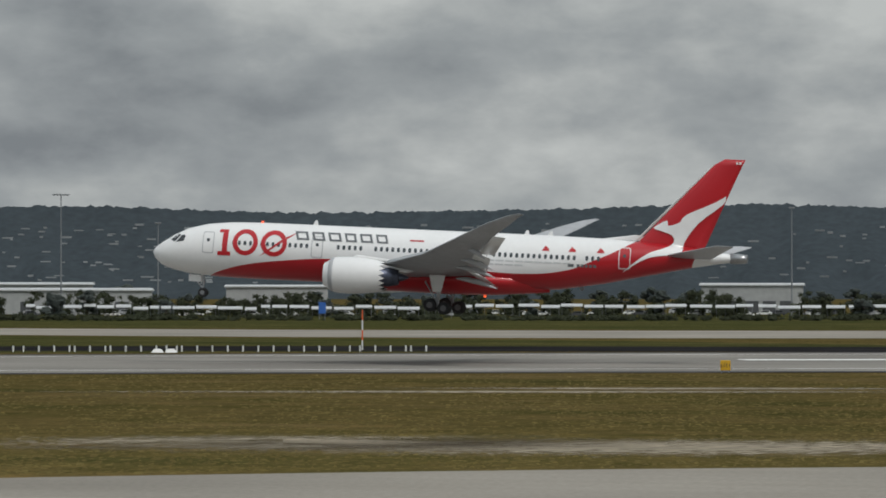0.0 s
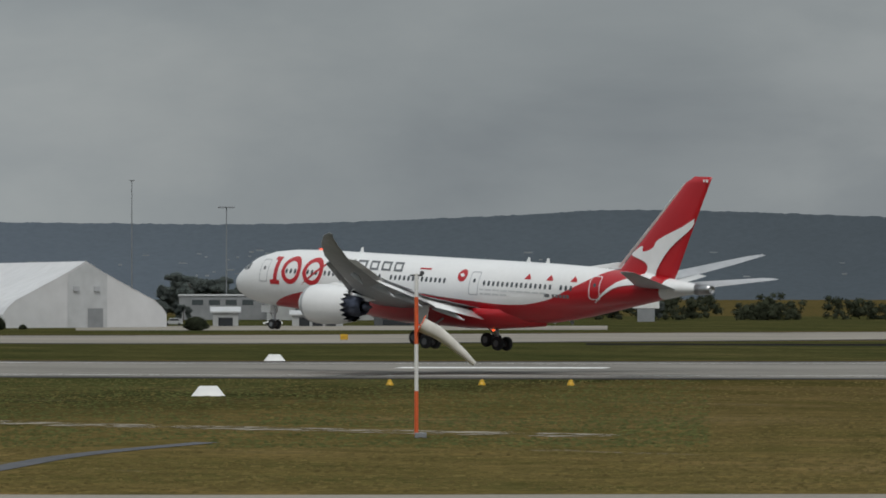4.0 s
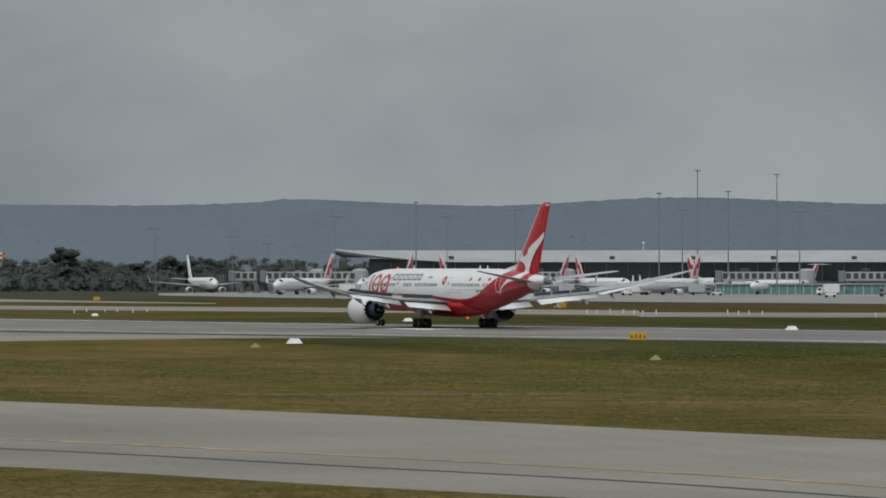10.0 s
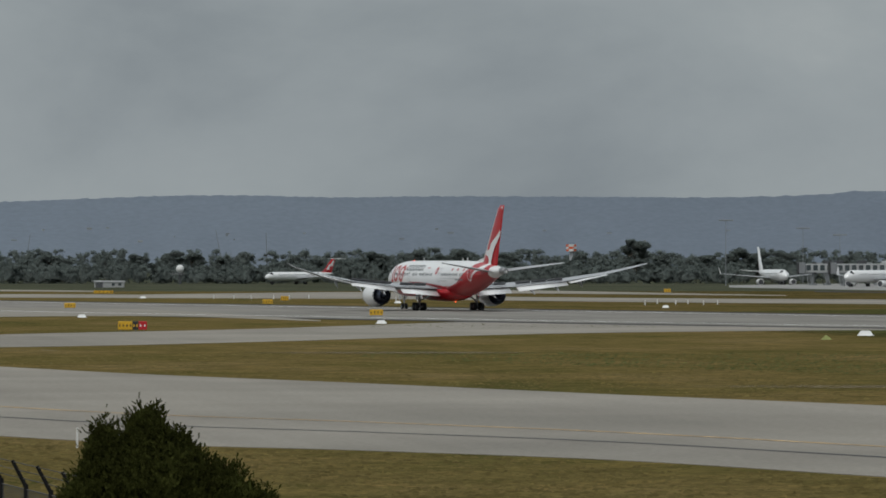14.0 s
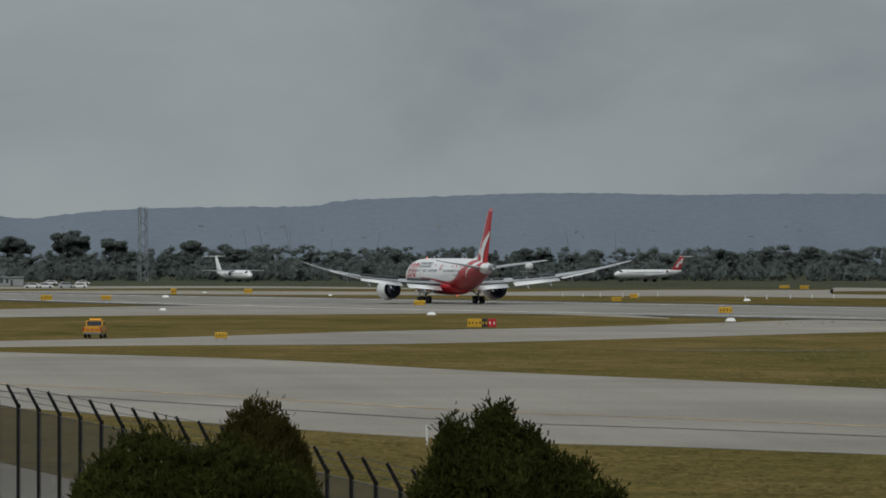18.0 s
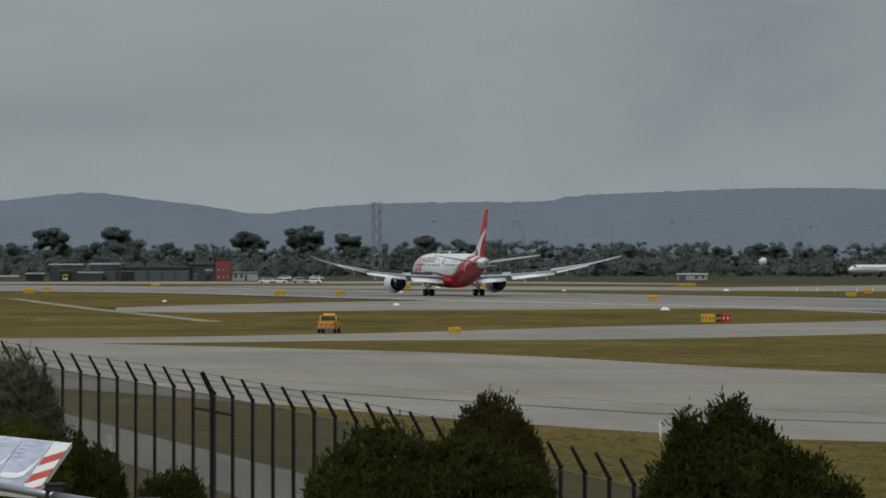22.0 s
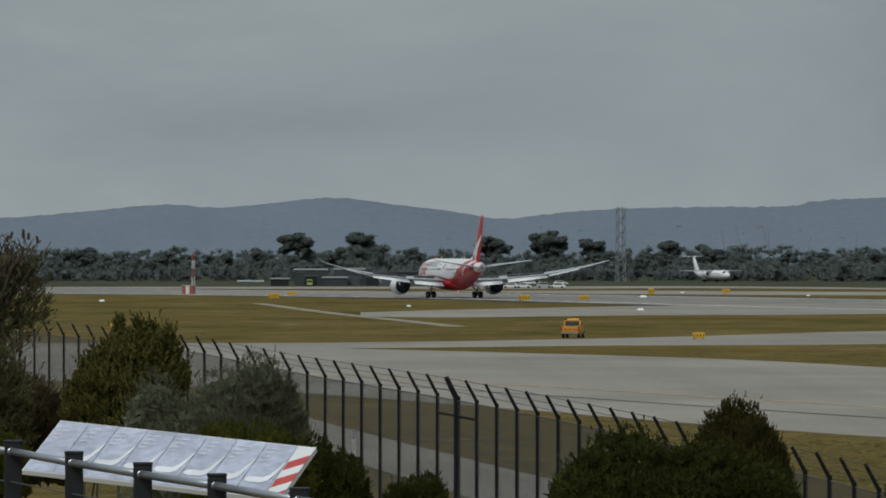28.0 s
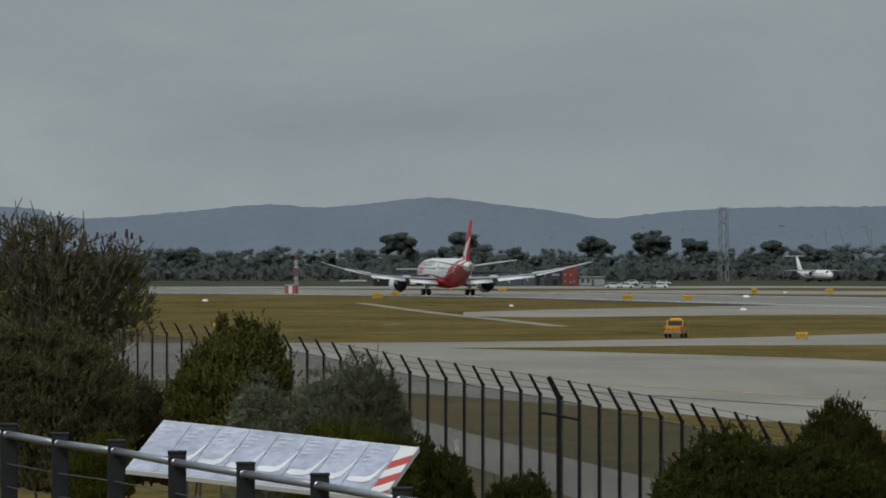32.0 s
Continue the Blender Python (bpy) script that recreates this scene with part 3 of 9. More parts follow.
def hull_at(y):
    """Half width, centre height and half height of the fuselage at y."""
    for a, b in zip(HULL, HULL[1:]):
        if a[0] >= y >= b[0]:
            f = (a[0] - y) / (a[0] - b[0])
            w, t, o = [a[i] * (1 - f) + b[i] * f for i in (1, 2, 3)]
            return w, (t + o) / 2, (t - o) / 2
    return 0.05, 4.5, 0.05


def skin(y, z, lift=0.015):
    """How far the fuselage's side stands from its middle plane at (y, z)."""
    w, c, h = hull_at(y)
    k = 1 - ((z - c) / h) ** 2
    return w * math.sqrt(max(0.0, k)) + lift


def hull_material():
    """White above, red below a sweeping line that rises at the tail; the tail cone is white again."""
    m = material("airliner_livery", (0.80, 0.80, 0.80), 0.36, grain=0.25, grain_amt=0.025, stain=2.5, stain_amt=0.02, coat=0.2)
    nt = m.node_tree
    N, L = nt.nodes.new, nt.links.new
    b = nt.nodes["Principled BSDF"]
    white = b.inputs["Base Color"].links[0].from_socket
    co = N("ShaderNodeTexCoord")
    sep = N("ShaderNodeSeparateXYZ")
    L(co.outputs["Object"], sep.inputs[0])
    # the line's height, as a curve over y (both scaled to 0..1)
    line = [(25.4, 2.2), (23.4, 3.0), (20.2, 3.8), (16.0, 4.35), (12.6, 4.63), (8.4, 4.63), (5.0, 4.55), (2.1, 4.45), (-3.5, 4.15), (-8.4, 4.0), (-12.0, 4.35), (-15.9, 5.75), (-19.1, 7.4), (-20.6, 8.4), (-24, 12)]

    def norm(sock, lo, hi):
        r = N("ShaderNodeMapRange")
        r.inputs["From Min"].default_value, r.inputs["From Max"].default_value = lo, hi
        L(sock, r.inputs["Value"])
        return r.outputs[0]

    fc = N("ShaderNodeFloatCurve")
    L(norm(sep.outputs["Y"], -32, 32), fc.inputs["Value"])
    c = fc.mapping.curves[0]
    pts = sorted(((y + 32) / 64, z / 14) for y, z in line)
    pts = [(0.0, 0.9)] + pts + [(1.0, 0.0)]
    while len(c.points) < len(pts):
        c.points.new(0.5, 0.5)
    for p, (x, z) in zip(c.points, pts):
        p.location = (x, z)
    fc.mapping.update()
    zz = norm(sep.outputs["Z"], 0, 14)
    below = N("ShaderNodeMath")
    below.operation = "LESS_THAN"
    L(zz, below.inputs[0])
    L(fc.outputs[0], below.inputs[1])
    # the white tail cone: behind a leaning line
    lean = N("ShaderNodeMath")
    lean.operation = "MULTIPLY_ADD"
    L(sep.outputs["Z"], lean.inputs[0])
    lean.inputs[1].default_value = -0.36
    lean.inputs[2].default_value = -23.85
    fore = N("ShaderNodeMath")
    fore.operation = "GREATER_THAN"
    L(sep.outputs["Y"], fore.inputs[0])
    L(lean.outputs[0], fore.inputs[1])
    both = N("ShaderNodeMath")
    both.operation = "MULTIPLY"
    L(below.outputs[0], both.inputs[0])
    L(fore.outputs[0], both.inputs[1])
    mx = N("ShaderNodeMix")
    mx.data_type = "RGBA"
    L(both.outputs[0], mx.inputs[0])
    L(white, mx.inputs[6])
    mx.inputs[7].default_value = (0.42, 0.006, 0.014, 1)
    L(mx.outputs[2], b.inputs["Base Color"])
    return m


def foil(bm, sections, mi=0):
    """A wing, fin or flap lofted from sections: (leading edge point, trailing edge point, thickness, up vector)."""
    rings = []
    for le, te, th, up in sections:
        le, te, up = Vector(le), Vector(te), Vector(up)
        r = []
        for f, k in ((0, 0), (0.03, 0.42), (0.12, 0.8), (0.32, 1.0), (0.62, 0.72), (0.85, 0.3), (1.0, 0.04)):
            r.append(le.lerp(te, f) + up * th * 0.5 * k)
        for f, k in ((1.0, -0.04), (0.85, -0.2), (0.62, -0.55), (0.32, -0.85), (0.12, -0.7), (0.03, -0.4)):
            r.append(le.lerp(te, f) + up * th * 0.5 * k)
        rings.append(r)
    return loft(bm, rings, mi=mi)


def aft(y):
    """Stations of the cabin's fittings and paint, set back along the hull."""
    return y - 1.3 - (26 - y) * 0.022


def decal(name, polys, mat, parent, side, x_of, cuts=3, moved=True, smooth=False, grid=0.0):
    """Thin paint on a side: outlines of (y, z), laid on the surface x_of(y, z)."""
    bm = bmesh.new()
    for poly in polys:
        if moved:
            poly = [(aft(y), z) for y, z in poly]
        vs = [bm.verts.new((0, y, z)) for y, z in poly]
        bm.faces.new(vs)
    bmesh.ops.remove_doubles(bm, verts=bm.verts[:], dist=0.0005)
    bmesh.ops.triangulate(bm, faces=bm.faces[:])
    if grid:
        for ax, lo, hi in ((1, -31, -15), (2, 4, 17)):
            s = lo
            while s < hi:
                p = [0, 0, 0]
                n_ = [0, 0, 0]
                p[ax], n_[ax] = s, 1
                bmesh.ops.bisect_plane(bm, geom=bm.verts[:] + bm.edges[:] + bm.faces[:], plane_co=p, plane_no=n_)
                s += grid
    elif cuts:
        bmesh.ops.subdivide_edges(bm, edges=bm.edges[:], cuts=cuts, use_grid_fill=True)
    for v in bm.verts:
        v.co.x = side * x_of(v.co.y, v.co.z)
    return part(name, bm, mat, parent, "", smooth)


def rounded(y0, y1, z0, z1, r):
    out = []
    for cy, cz, a0 in ((y1 - r, z1 - r, 0), (y0 + r, z1 - r, 90), (y0 + r, z0 + r, 180), (y1 - r, z0 + r, 270)):
        for k in range(4):
            a = radians(a0 + 30 * k)
            out.append((cy + r * math.cos(a), cz + r * math.sin(a)))
    return out


def ring_bars(poly_out, poly_in):
    """The frame between two outlines as four-sided pieces."""
    n = len(poly_out)
    return [[poly_out[i], poly_out[(i + 1) % n], poly_in[(i + 1) % n], poly_in[i]] for i in range(n)]


def digits(side):
    """The big anniversary numerals: a one and two rings, as outlines of (y, z)."""
    def ring(cy, cz, ry, rz, w):
        n = 28
        o = [(cy + ry * math.cos(2 * math.pi * i / n), cz + rz * math.sin(2 * math.pi * i / n)) for i in range(n)]
        i_ = [(cy + (ry - w) * math.cos(2 * math.pi * i / n), cz + (rz - w) * math.sin(2 * math.pi * i / n)) for i in range(n)]
        return ring_bars(o, i_)
    f = 1 if side < 0 else -1
    mid = 21.6

    def fl(poly):
        return [(mid + f * (y - mid), z) for y, z in poly]
    one = [[(25.25, 4.52), (23.9, 4.52), (23.9, 4.95), (25.25, 4.95)], [(24.8, 4.95), (24.25, 4.95), (24.25, 7.25), (24.8, 7.25)], [(25.2, 6.92), (24.8, 6.92), (24.8, 7.25), (25.2, 7.25)]]
    return [[fl(p) for p in q] for q in (one, ring(22.4, 6.0, 1.32, 1.38, 0.47), ring(19.4, 6.0, 1.36, 1.38, 0.47))]


def title_bars():
    """Six plain leaning shapes in place of the title, each a thick outline."""
    out = []
    y = 17.2
    for w in (1.3, 1.25, 1.3, 1.15, 1.25, 1.15):
        o = [(y - 0.16, 6.5), (y - w - 0.16, 6.5), (y - w + 0.16, 7.4), (y + 0.16, 7.4)]
        c = (sum(p[0] for p in o) / 4, 6.95)
        i_ = [(c[0] + (p[0] - c[0]) * 0.62, c[1] + (p[1] - c[1]) * 0.56) for p in o]
        out.append(ring_bars(o, i_))
        y -= w + 0.42
    return out


FIN_BIRD = [(-29.02, 12.95), (-28.7, 12.04), (-26.26, 10.02), (-24.89, 7.98), (-24.8, 7.09), (-23.82, 6.66), (-21.71, 6.32), (-20.25, 5.62), (-18.78, 4.6), (-19.76, 5.53), (-21.38, 6.72),
            (-23.17, 7.43), (-23.82, 8.1), (-23.5, 8.72), (-22.36, 9.09), (-21.61, 9.35), (-22.03, 9.72), (-23.01, 10.2), (-23.17, 9.67), (-24.31, 10.04), (-24.96, 10.86), (-27.56, 12.09)]


FIN = [  # height, leading edge, trailing edge, thickness
    (6.65, -18.6, -26.5, 0.95), (7.8, -20.0, -27.15, 0.86), (12.2, -24.0, -28.9, 0.6), (16.15, -27.6, -30.55, 0.4), (16.8, -28.7, -30.85, 0.25)]
FOIL = ((0, 0), (0.03, 0.42), (0.12, 0.8), (0.32, 1.0), (0.62, 0.72), (0.85, 0.3), (1.0, 0.04))


def fin_x(y, z):
    """Half thickness of the fin, or the hull's side where that stands further out."""
    fin = 0.0
    for p, q in zip(FIN, FIN[1:]):
        if p[0] <= z <= q[0]:
            s = (z - p[0]) / (q[0] - p[0])
            le, te, th = (p[i] * (1 - s) + q[i] * s for i in (1, 2, 3))
            f = min(1, max(0, (le - y) / (le - te)))
            for (f0, k0), (f1, k1) in zip(FOIL, FOIL[1:]):
                if f0 <= f <= f1:
                    fin = th * 0.5 * (k0 + (k1 - k0) * (f - f0) / (f1 - f0)) + 0.06
    return max(fin, skin(y, z, 0.07) if z < hull_at(y)[1] + hull_at(y)[2] else 0)


WING_POSES = {}
SPOILERS = []
GEARS = []


def make_airliner():
    root = thing("airliner", Matrix(), "wide-body twin-jet airliner, white over red, landing gear down", "airplane")
    livery = hull_material()
    n = 36
    ys = []
    for a, b in zip(HULL, HULL[1:]):
        k = max(1, int((a[0] - b[0]) / 1.2))
        ys += [a[0] + (b[0] - a[0]) * i / k for i in range(k)]
    ys.append(HULL[-1][0])
    bm = bmesh.new()
    rings = []
    for y in ys:
        w, c, h = hull_at(y)
        rings.append([(w * math.sin(2 * math.pi * i / n), y, c + h * math.cos(2 * math.pi * i / n)) for i in range(n)])
    loft(bm, rings)
    hull = part("fuselage", bm, livery, root, "white fuselage with a red sweeping underside", True)
    # belly fairing under the wing box
    bm = bmesh.new()
    rr = []
    for y, w, d in ((13.0, 0.3, 0.1), (11.0, 2.6, 0.35), (7.5, 3.2, 0.62), (0, 3.3, 0.7), (-5, 3.1, 0.6), (-9, 1.8, 0.25), (-11, 0.3, 0.05)):
        rr.append([(w * math.cos(math.pi * i / 8), y, 3.5 - (1.3 + d) * math.sin(math.pi * i / 8)) for i in range(9)])
    loft(bm, rr)
    part("belly_fairing", bm, RED, root, "red belly fairing", True)
    # cockpit panes
    for side in (-1, 1):
        for k, poly in enumerate(([(29.55, 6.0), (28.75, 5.72), (28.2, 6.5), (28.9, 6.62)], [(28.62, 5.72), (27.75, 5.85), (27.6, 6.45), (28.08, 6.5)])):
            decal("cockpit_pane", [poly], GLASS_DARK, hull, side, lambda y, z: skin(y, z, 0.02), 2, False)
    # cabin windows
    rows = [(23.6, 15.9), (12.7, 9.9), (8.8, 1.3), (-3.4, -12.2), (-12.9, -14.6)]
    bm = bmesh.new()
    f = bm.faces.new([bm.verts.new((0, y, z)) for y, z in rounded(-0.15, 0.15, -0.25, 0.25, 0.13)])
    pane = bpy.data.meshes.new("cabin_window")
    bm.to_mesh(pane)
    bm.free()
    pane.materials.append(CABIN_GLASS)
    for side in (-1, 1):
        for a, b in rows:
            y, b = aft(a), aft(b)
            while y > b:
                w, c, h = hull_at(y)
                tilt = math.atan2((5.9 - c) / h, 1.0)
                ob = share("cabin_window", pane, hull, Matrix.Translation((side * skin(y, 5.9, 0.012), y, 5.9)) @ Matrix.Rotation(-side * tilt * w / h, 4, "Y"))
                y -= 0.6
        for y0 in (26.9, 15.5, -1.5, -16.1):
            z0 = 4.7 if y0 > -10 else 4.95
            mat = GREY_LIGHT if y0 > -10 else WHITE
            fr = decal("cabin_door", ring_bars(rounded(y0 - 1.2, y0, z0, z0 + 2.25, 0.2), rounded(y0 - 1.12, y0 - 0.08, z0 + 0.08, z0 + 2.17, 0.16)), mat, hull, side, lambda y, z: skin(y, z, 0.02), 5)
            decal("door_window", [rounded(y0 - 0.75, y0 - 0.45, z0 + 1.2, z0 + 1.55, 0.1)], CABIN_GLASS, fr, side, lambda y, z: skin(y, z, 0.016), 0)
        for q in digits(side):
            decal("anniversary_numeral", q, RED, hull, side, lambda y, z: skin(y, z, 0.03), 5)
        for q in title_bars():
            decal("title_block", q, TITLE_GREY, hull, side, lambda y, z: skin(y, z, 0.03), 4)
        # red dart over the last ring, roundel, small tail badges, flag and unreadable lines
        decal("dart_emblem", [[(16.9, 7.35), (18.4, 6.6), (20.9, 4.6), (20.0, 5.1), (18.9, 5.9)]], RED, hull, side, lambda y, z: skin(y, z, 0.03), 2)
        nn = 20
        decal("roundel", [[(-0.4 + 0.6 * math.cos(2 * math.pi * i / nn), 6.5 + 0.6 * math.sin(2 * math.pi * i / nn)) for i in range(nn)]], RED, hull, side, lambda y, z: skin(y, z, 0.02), 2)
        decal("roundel_spot", [[(-0.05, 6.6), (-0.4, 6.75), (-0.75, 6.45), (-0.35, 6.35)]], WHITE, hull, side, lambda y, z: skin(y, z, 0.035), 1)
        for yb in (-8.7, -11.4, -14.3):
            decal("tail_badge", [[(yb + 0.45, 6.5), (yb - 0.35, 6.5), (yb - 0.3, 6.7), (yb + 0.1, 7.05)]], RED, hull, side, lambda y, z: skin(y, z, 0.02), 1)
        for y0, y1, zz in ((-2.9, -10.6, 5.2), (-3.0, -6.2, 4.8)):
            y = y0
            while y > y1:
                wd = 0.35 + 0.5 * abs(math.sin(y * 3.1))
                decal("lettering_bar", [[(y, zz), (y - wd, zz), (y - wd, zz + 0.16), (y, zz + 0.16)]], LETTER_PALE, hull, side, lambda y, z: skin(y, z, 0.02), 0)
                y -= wd + 0.14
        decal("flag_badge", [[(-11.0, 4.95), (-11.6, 4.95), (-11.6, 5.25), (-11.0, 5.25)]], TITLE_GREY, hull, side, lambda y, z: skin(y, z, 0.02), 0)
        for k in range(5):
            decal("registration_bar", [[(-11.9 - k * 0.42, 4.95), (-12.2 - k * 0.42, 4.95), (-12.2 - k * 0.42, 5.25), (-11.9 - k * 0.42, 5.25)]], TITLE_GREY, hull, side, lambda y, z: skin(y, z, 0.02), 0)
        decal("red_script", [[(5.4, 6.85), (3.9, 6.85), (3.9, 7.0), (5.4, 7.0)]], RED, hull, side, lambda y, z: skin(y, z, 0.02), 1)
    # aerials and beacons
    for y, z, h in ((14.4, 8.1, 0.5), (-8, 8.1, 0.45), (-10.5, 8.1, 0.45), (3, 2.2, -0.4), (-14, 2.9, -0.4)):
        bm = bmesh.new()
        foil(bm, [((0, y, z - 0.05), (0, y - 0.6, z - 0.05), 0.08, (1, 0, 0)), ((0, y - 0.25, z + h), (0, y - 0.5, z + h), 0.03, (1, 0, 0))])
        part("blade_aerial", bm, WHITE if h > 0 else GREY_MID, hull)
    bm = bmesh.new()
    lathe(bm, [(0.15, 0), (0.13, 0.1), (0.08, 0.17), (0.01, 0.19)], 12, Matrix.Translation((0, 19.8, 8.1)))
    part("upper_beacon", bm, BEACON, hull, "red anti-collision beacon")
    bm = bmesh.new()
    lathe(bm, [(0.15, 0), (0.13, -0.1), (0.08, -0.17), (0.01, -0.19)], 12, Matrix.Translation((0, -4.2, 1.52)))
    part("lower_beacon", bm, BEACON, hull, "red anti-collision beacon")
    # tail pipe
    bm = bmesh.new()
    for f in lathe(bm, [(0.58, 0), (0.50, 1.2), (0.42, 1.75), (0.30, 1.75), (0.28, 1.2)], 18, Matrix.Translation((0, -29.75, 6.53)) @ Matrix.Rotation(radians(90), 4, "X") @ Matrix.Scale(1, 4)):
        f.smooth = True
    part("tail_pipe", bm, STEEL, hull, "bare metal exhaust at the tail's tip")
    # fin
    bm = bmesh.new()
    foil(bm, [((0, le, z), (0, te, z), th, (1, 0, 0)) for z, le, te, th in FIN])
    fin = part("fin", bm, RED, root, "tall swept red tail fin", True)
    bm = bmesh.new()
    foil(bm, [((0, -15.8, 7.95), (0, -20.2, 7.95), 0.3, (1, 0, 0)), ((0, -18.4, 8.35), (0, -20.6, 8.3), 0.3, (1, 0, 0)), ((0, -19.75, 8.55), (0, -20.5, 8.5), 0.26, (1, 0, 0))])
    part("dorsal_fillet", bm, WHITE, fin)
    bm = bmesh.new()
    foil(bm, [((0, -19.80, 8.1), (0, -20.12, 8.1), 0.34, (1, 0, 0)), ((0, -27.45, 16.15), (0, -27.68, 16.1), 0.16, (1, 0, 0))])
    part("fin_leading_edge", bm, WHITE_MATT, fin, "pale bare leading edge")
    for side in (-1, 1):
        decal("fin_emblem", [[(p.x, p.y) for p in smooth_line(FIN_BIRD + FIN_BIRD[:1], 3)[:-1]]], WHITE, fin, side, fin_x, 0, False, False, 0.22)
        decal("fin_letters", [[(-30.2, 16.3), (-30.45, 16.3), (-30.45, 16.55), (-30.2, 16.55)], [(-29.9, 16.3), (-30.1, 16.3), (-30.1, 16.55), (-29.9, 16.55)]], WHITE, fin, side, lambda y, z: fin_x(y, z) + 0.03, 0, False)
        bm = bmesh.new()
        foil(bm, [((side * 0.8, -22.8, 6.5), (side * 0.8, -27.8, 6.35), 0.5, (0, 0, 1)), ((side * 9.7, -28.9, 7.75), (side * 9.7, -30.9, 7.7), 0.16, (0, 0, 1)), ((side * 9.95, -29.6, 7.8), (side * 9.95, -30.9, 7.78), 0.08, (0, 0, 1))])
        part("tailplane", bm, GREY_LIGHT, root, "grey swept tailplane", True)
    # wings: each with flaps, spoilers, fairings and its engine
    for side, tag in ((-1, "left"), (1, "right")):
        pivot = Vector((side * 2.6, 0, 3.2))
        rows = [(2.2, 10.6, -4.6, 3.6, 1.5), (9.6, 5.0, -4.1, 4.1, 1.05), (17.0, -0.7, -6.0, 4.95, 0.72), (24.5, -5.6, -8.6, 6.45, 0.42), (27.6, -8.2, -10.4, 7.35, 0.26), (29.4, -10.3, -11.5, 7.95, 0.14), (30.05, -11.6, -12.1, 8.2, 0.05)]
        wing = new("wing_" + tag)
        wing.parent = root
        bm = bmesh.new()
        foil(bm, [((side * x - pivot.x, le, z - pivot.z), (side * x - pivot.x, te, z - pivot.z - 0.1), th, (0, 0, 1)) for x, le, te, z, th in rows])
        me = bpy.data.meshes.new("wing_" + tag)
        bmesh.ops.recalc_face_normals(bm, faces=bm.faces[:])
        for f in bm.faces:
            f.smooth = True
        bm.to_mesh(me)
        bm.free()
        me.materials.append(WING_GREY)
        bpy.data.objects.remove(wing)
        wing = new("wing_" + tag, me)
        wing.parent = root
        wing.location = pivot
        wing["label"] = "light grey swept wing with flaps let down"

        def W(x, y, z):
            return (side * x - pivot.x, y, z - pivot.z)
        # trailing edge flaps, lowered
        for x0, x1, y0, y1, z0, z1, c0, c1, drop in ((3.2, 9.2, -3.9, -3.7, 3.5, 3.95, 2.6, 2.2, 0.36), (10.3, 18.2, -4.1, -6.1, 4.1, 5.05, 2.0, 1.5, 0.34)):
            bm = bmesh.new()
            foil(bm, [(W(x0, y0 + 0.4, z0 - 0.1), W(x0, y0 - c0 * 0.8, z0 - 0.15 - c0 * drop), 0.34, (0, 0.7, 1)), (W(x1, y1 + 0.4, z1 - 0.1), W(x1, y1 - c1 * 0.8, z1 - 0.15 - c1 * drop), 0.26, (0, 0.7, 1))])
            part("flap", bm, WHITE, wing, "white lowered flap", True)
        bm = bmesh.new()
        foil(bm, [(W(18.5, -6.1, 4.9), W(18.5, -7.7, 4.72), 0.22, (0, 0, 1)), (W(24.2, -8.3, 6.25), W(24.2, -9.6, 6.15), 0.16, (0, 0, 1))])
        part("aileron", bm, WHITE, wing, "white aileron", True)
        # spoilers on the upper surface, which stand up after touchdown
        def upper(x, back):
            for a, b in zip(rows, rows[1:]):
                if a[0] <= x <= b[0]:
                    f = (x - a[0]) / (b[0] - a[0])
                    le, te, z, th = (a[i] * (1 - f) + b[i] * f for i in (1, 2, 3, 4))
                    return Vector(W(x, te + back, z - 0.06 + th * 0.27))
        for x0, x1, back, chord in ((4.6, 6.6, 2.0, 1.0), (6.7, 8.9, 1.9, 0.95), (10.6, 12.9, 1.8, 0.9), (13.0, 15.4, 1.65, 0.85), (15.5, 17.9, 1.5, 0.8)):
            p0, p1 = upper(x0, back), upper(x1, back)
            if side < 0:
                p0, p1 = p1, p0
            ax = (p1 - p0).normalized()
            ay = Vector((0, 0, 1)).cross(ax).normalized()
            base = Matrix.Translation(p0) @ Matrix((ax, ay, ax.cross(ay))).transposed().to_4x4()
            bm = bmesh.new()
            w_ = (p1 - p0).length
            loft(bm, [[(0, 0, 0), (w_, 0, 0), (w_, 0, 0.05), (0, 0, 0.05)], [(0, -chord, -0.03), (w_, -chord, -0.03), (w_, -chord, 0.0), (0, -chord, 0.0)]])
            SPOILERS.append((part("spoiler", bm, SPOILER_GREY, wing, "grey spoiler panel"), base))
        # slats let out along the leading edge
        for x0, x1 in ((3.6, 8.8), (11.0, 16.6), (16.9, 22.5)):
            def lead(x):
                for a, b in zip(rows, rows[1:]):
                    if a[0] <= x <= b[0]:
                        f = (x - a[0]) / (b[0] - a[0])
                        return a[1] * (1 - f) + b[1] * f, a[3] * (1 - f) + b[3] * f
            (ya, za), (yb, zb) = lead(x0), lead(x1)
            bm = bmesh.new()
            foil(bm, [(W(x0, ya + 0.55, za - 0.35), W(x0, ya - 0.35, za + 0.14), 0.22, (0, 0.4, 1)), (W(x1, yb + 0.45, zb - 0.28), W(x1, yb - 0.3, zb + 0.1), 0.16, (0, 0.4, 1))])
            part("slat", bm, GREY_LIGHT, wing, "grey leading edge slat", True)
        # flap track fairings
        for x, y, z, ln in ((6.2, -3.6, 3.2, 4.4), (12.6, -4.6, 3.95, 4.0), (16.6, -5.6, 4.45, 3.4), (20.6, -6.9, 5.25, 1.8)):
            bm = bmesh.new()
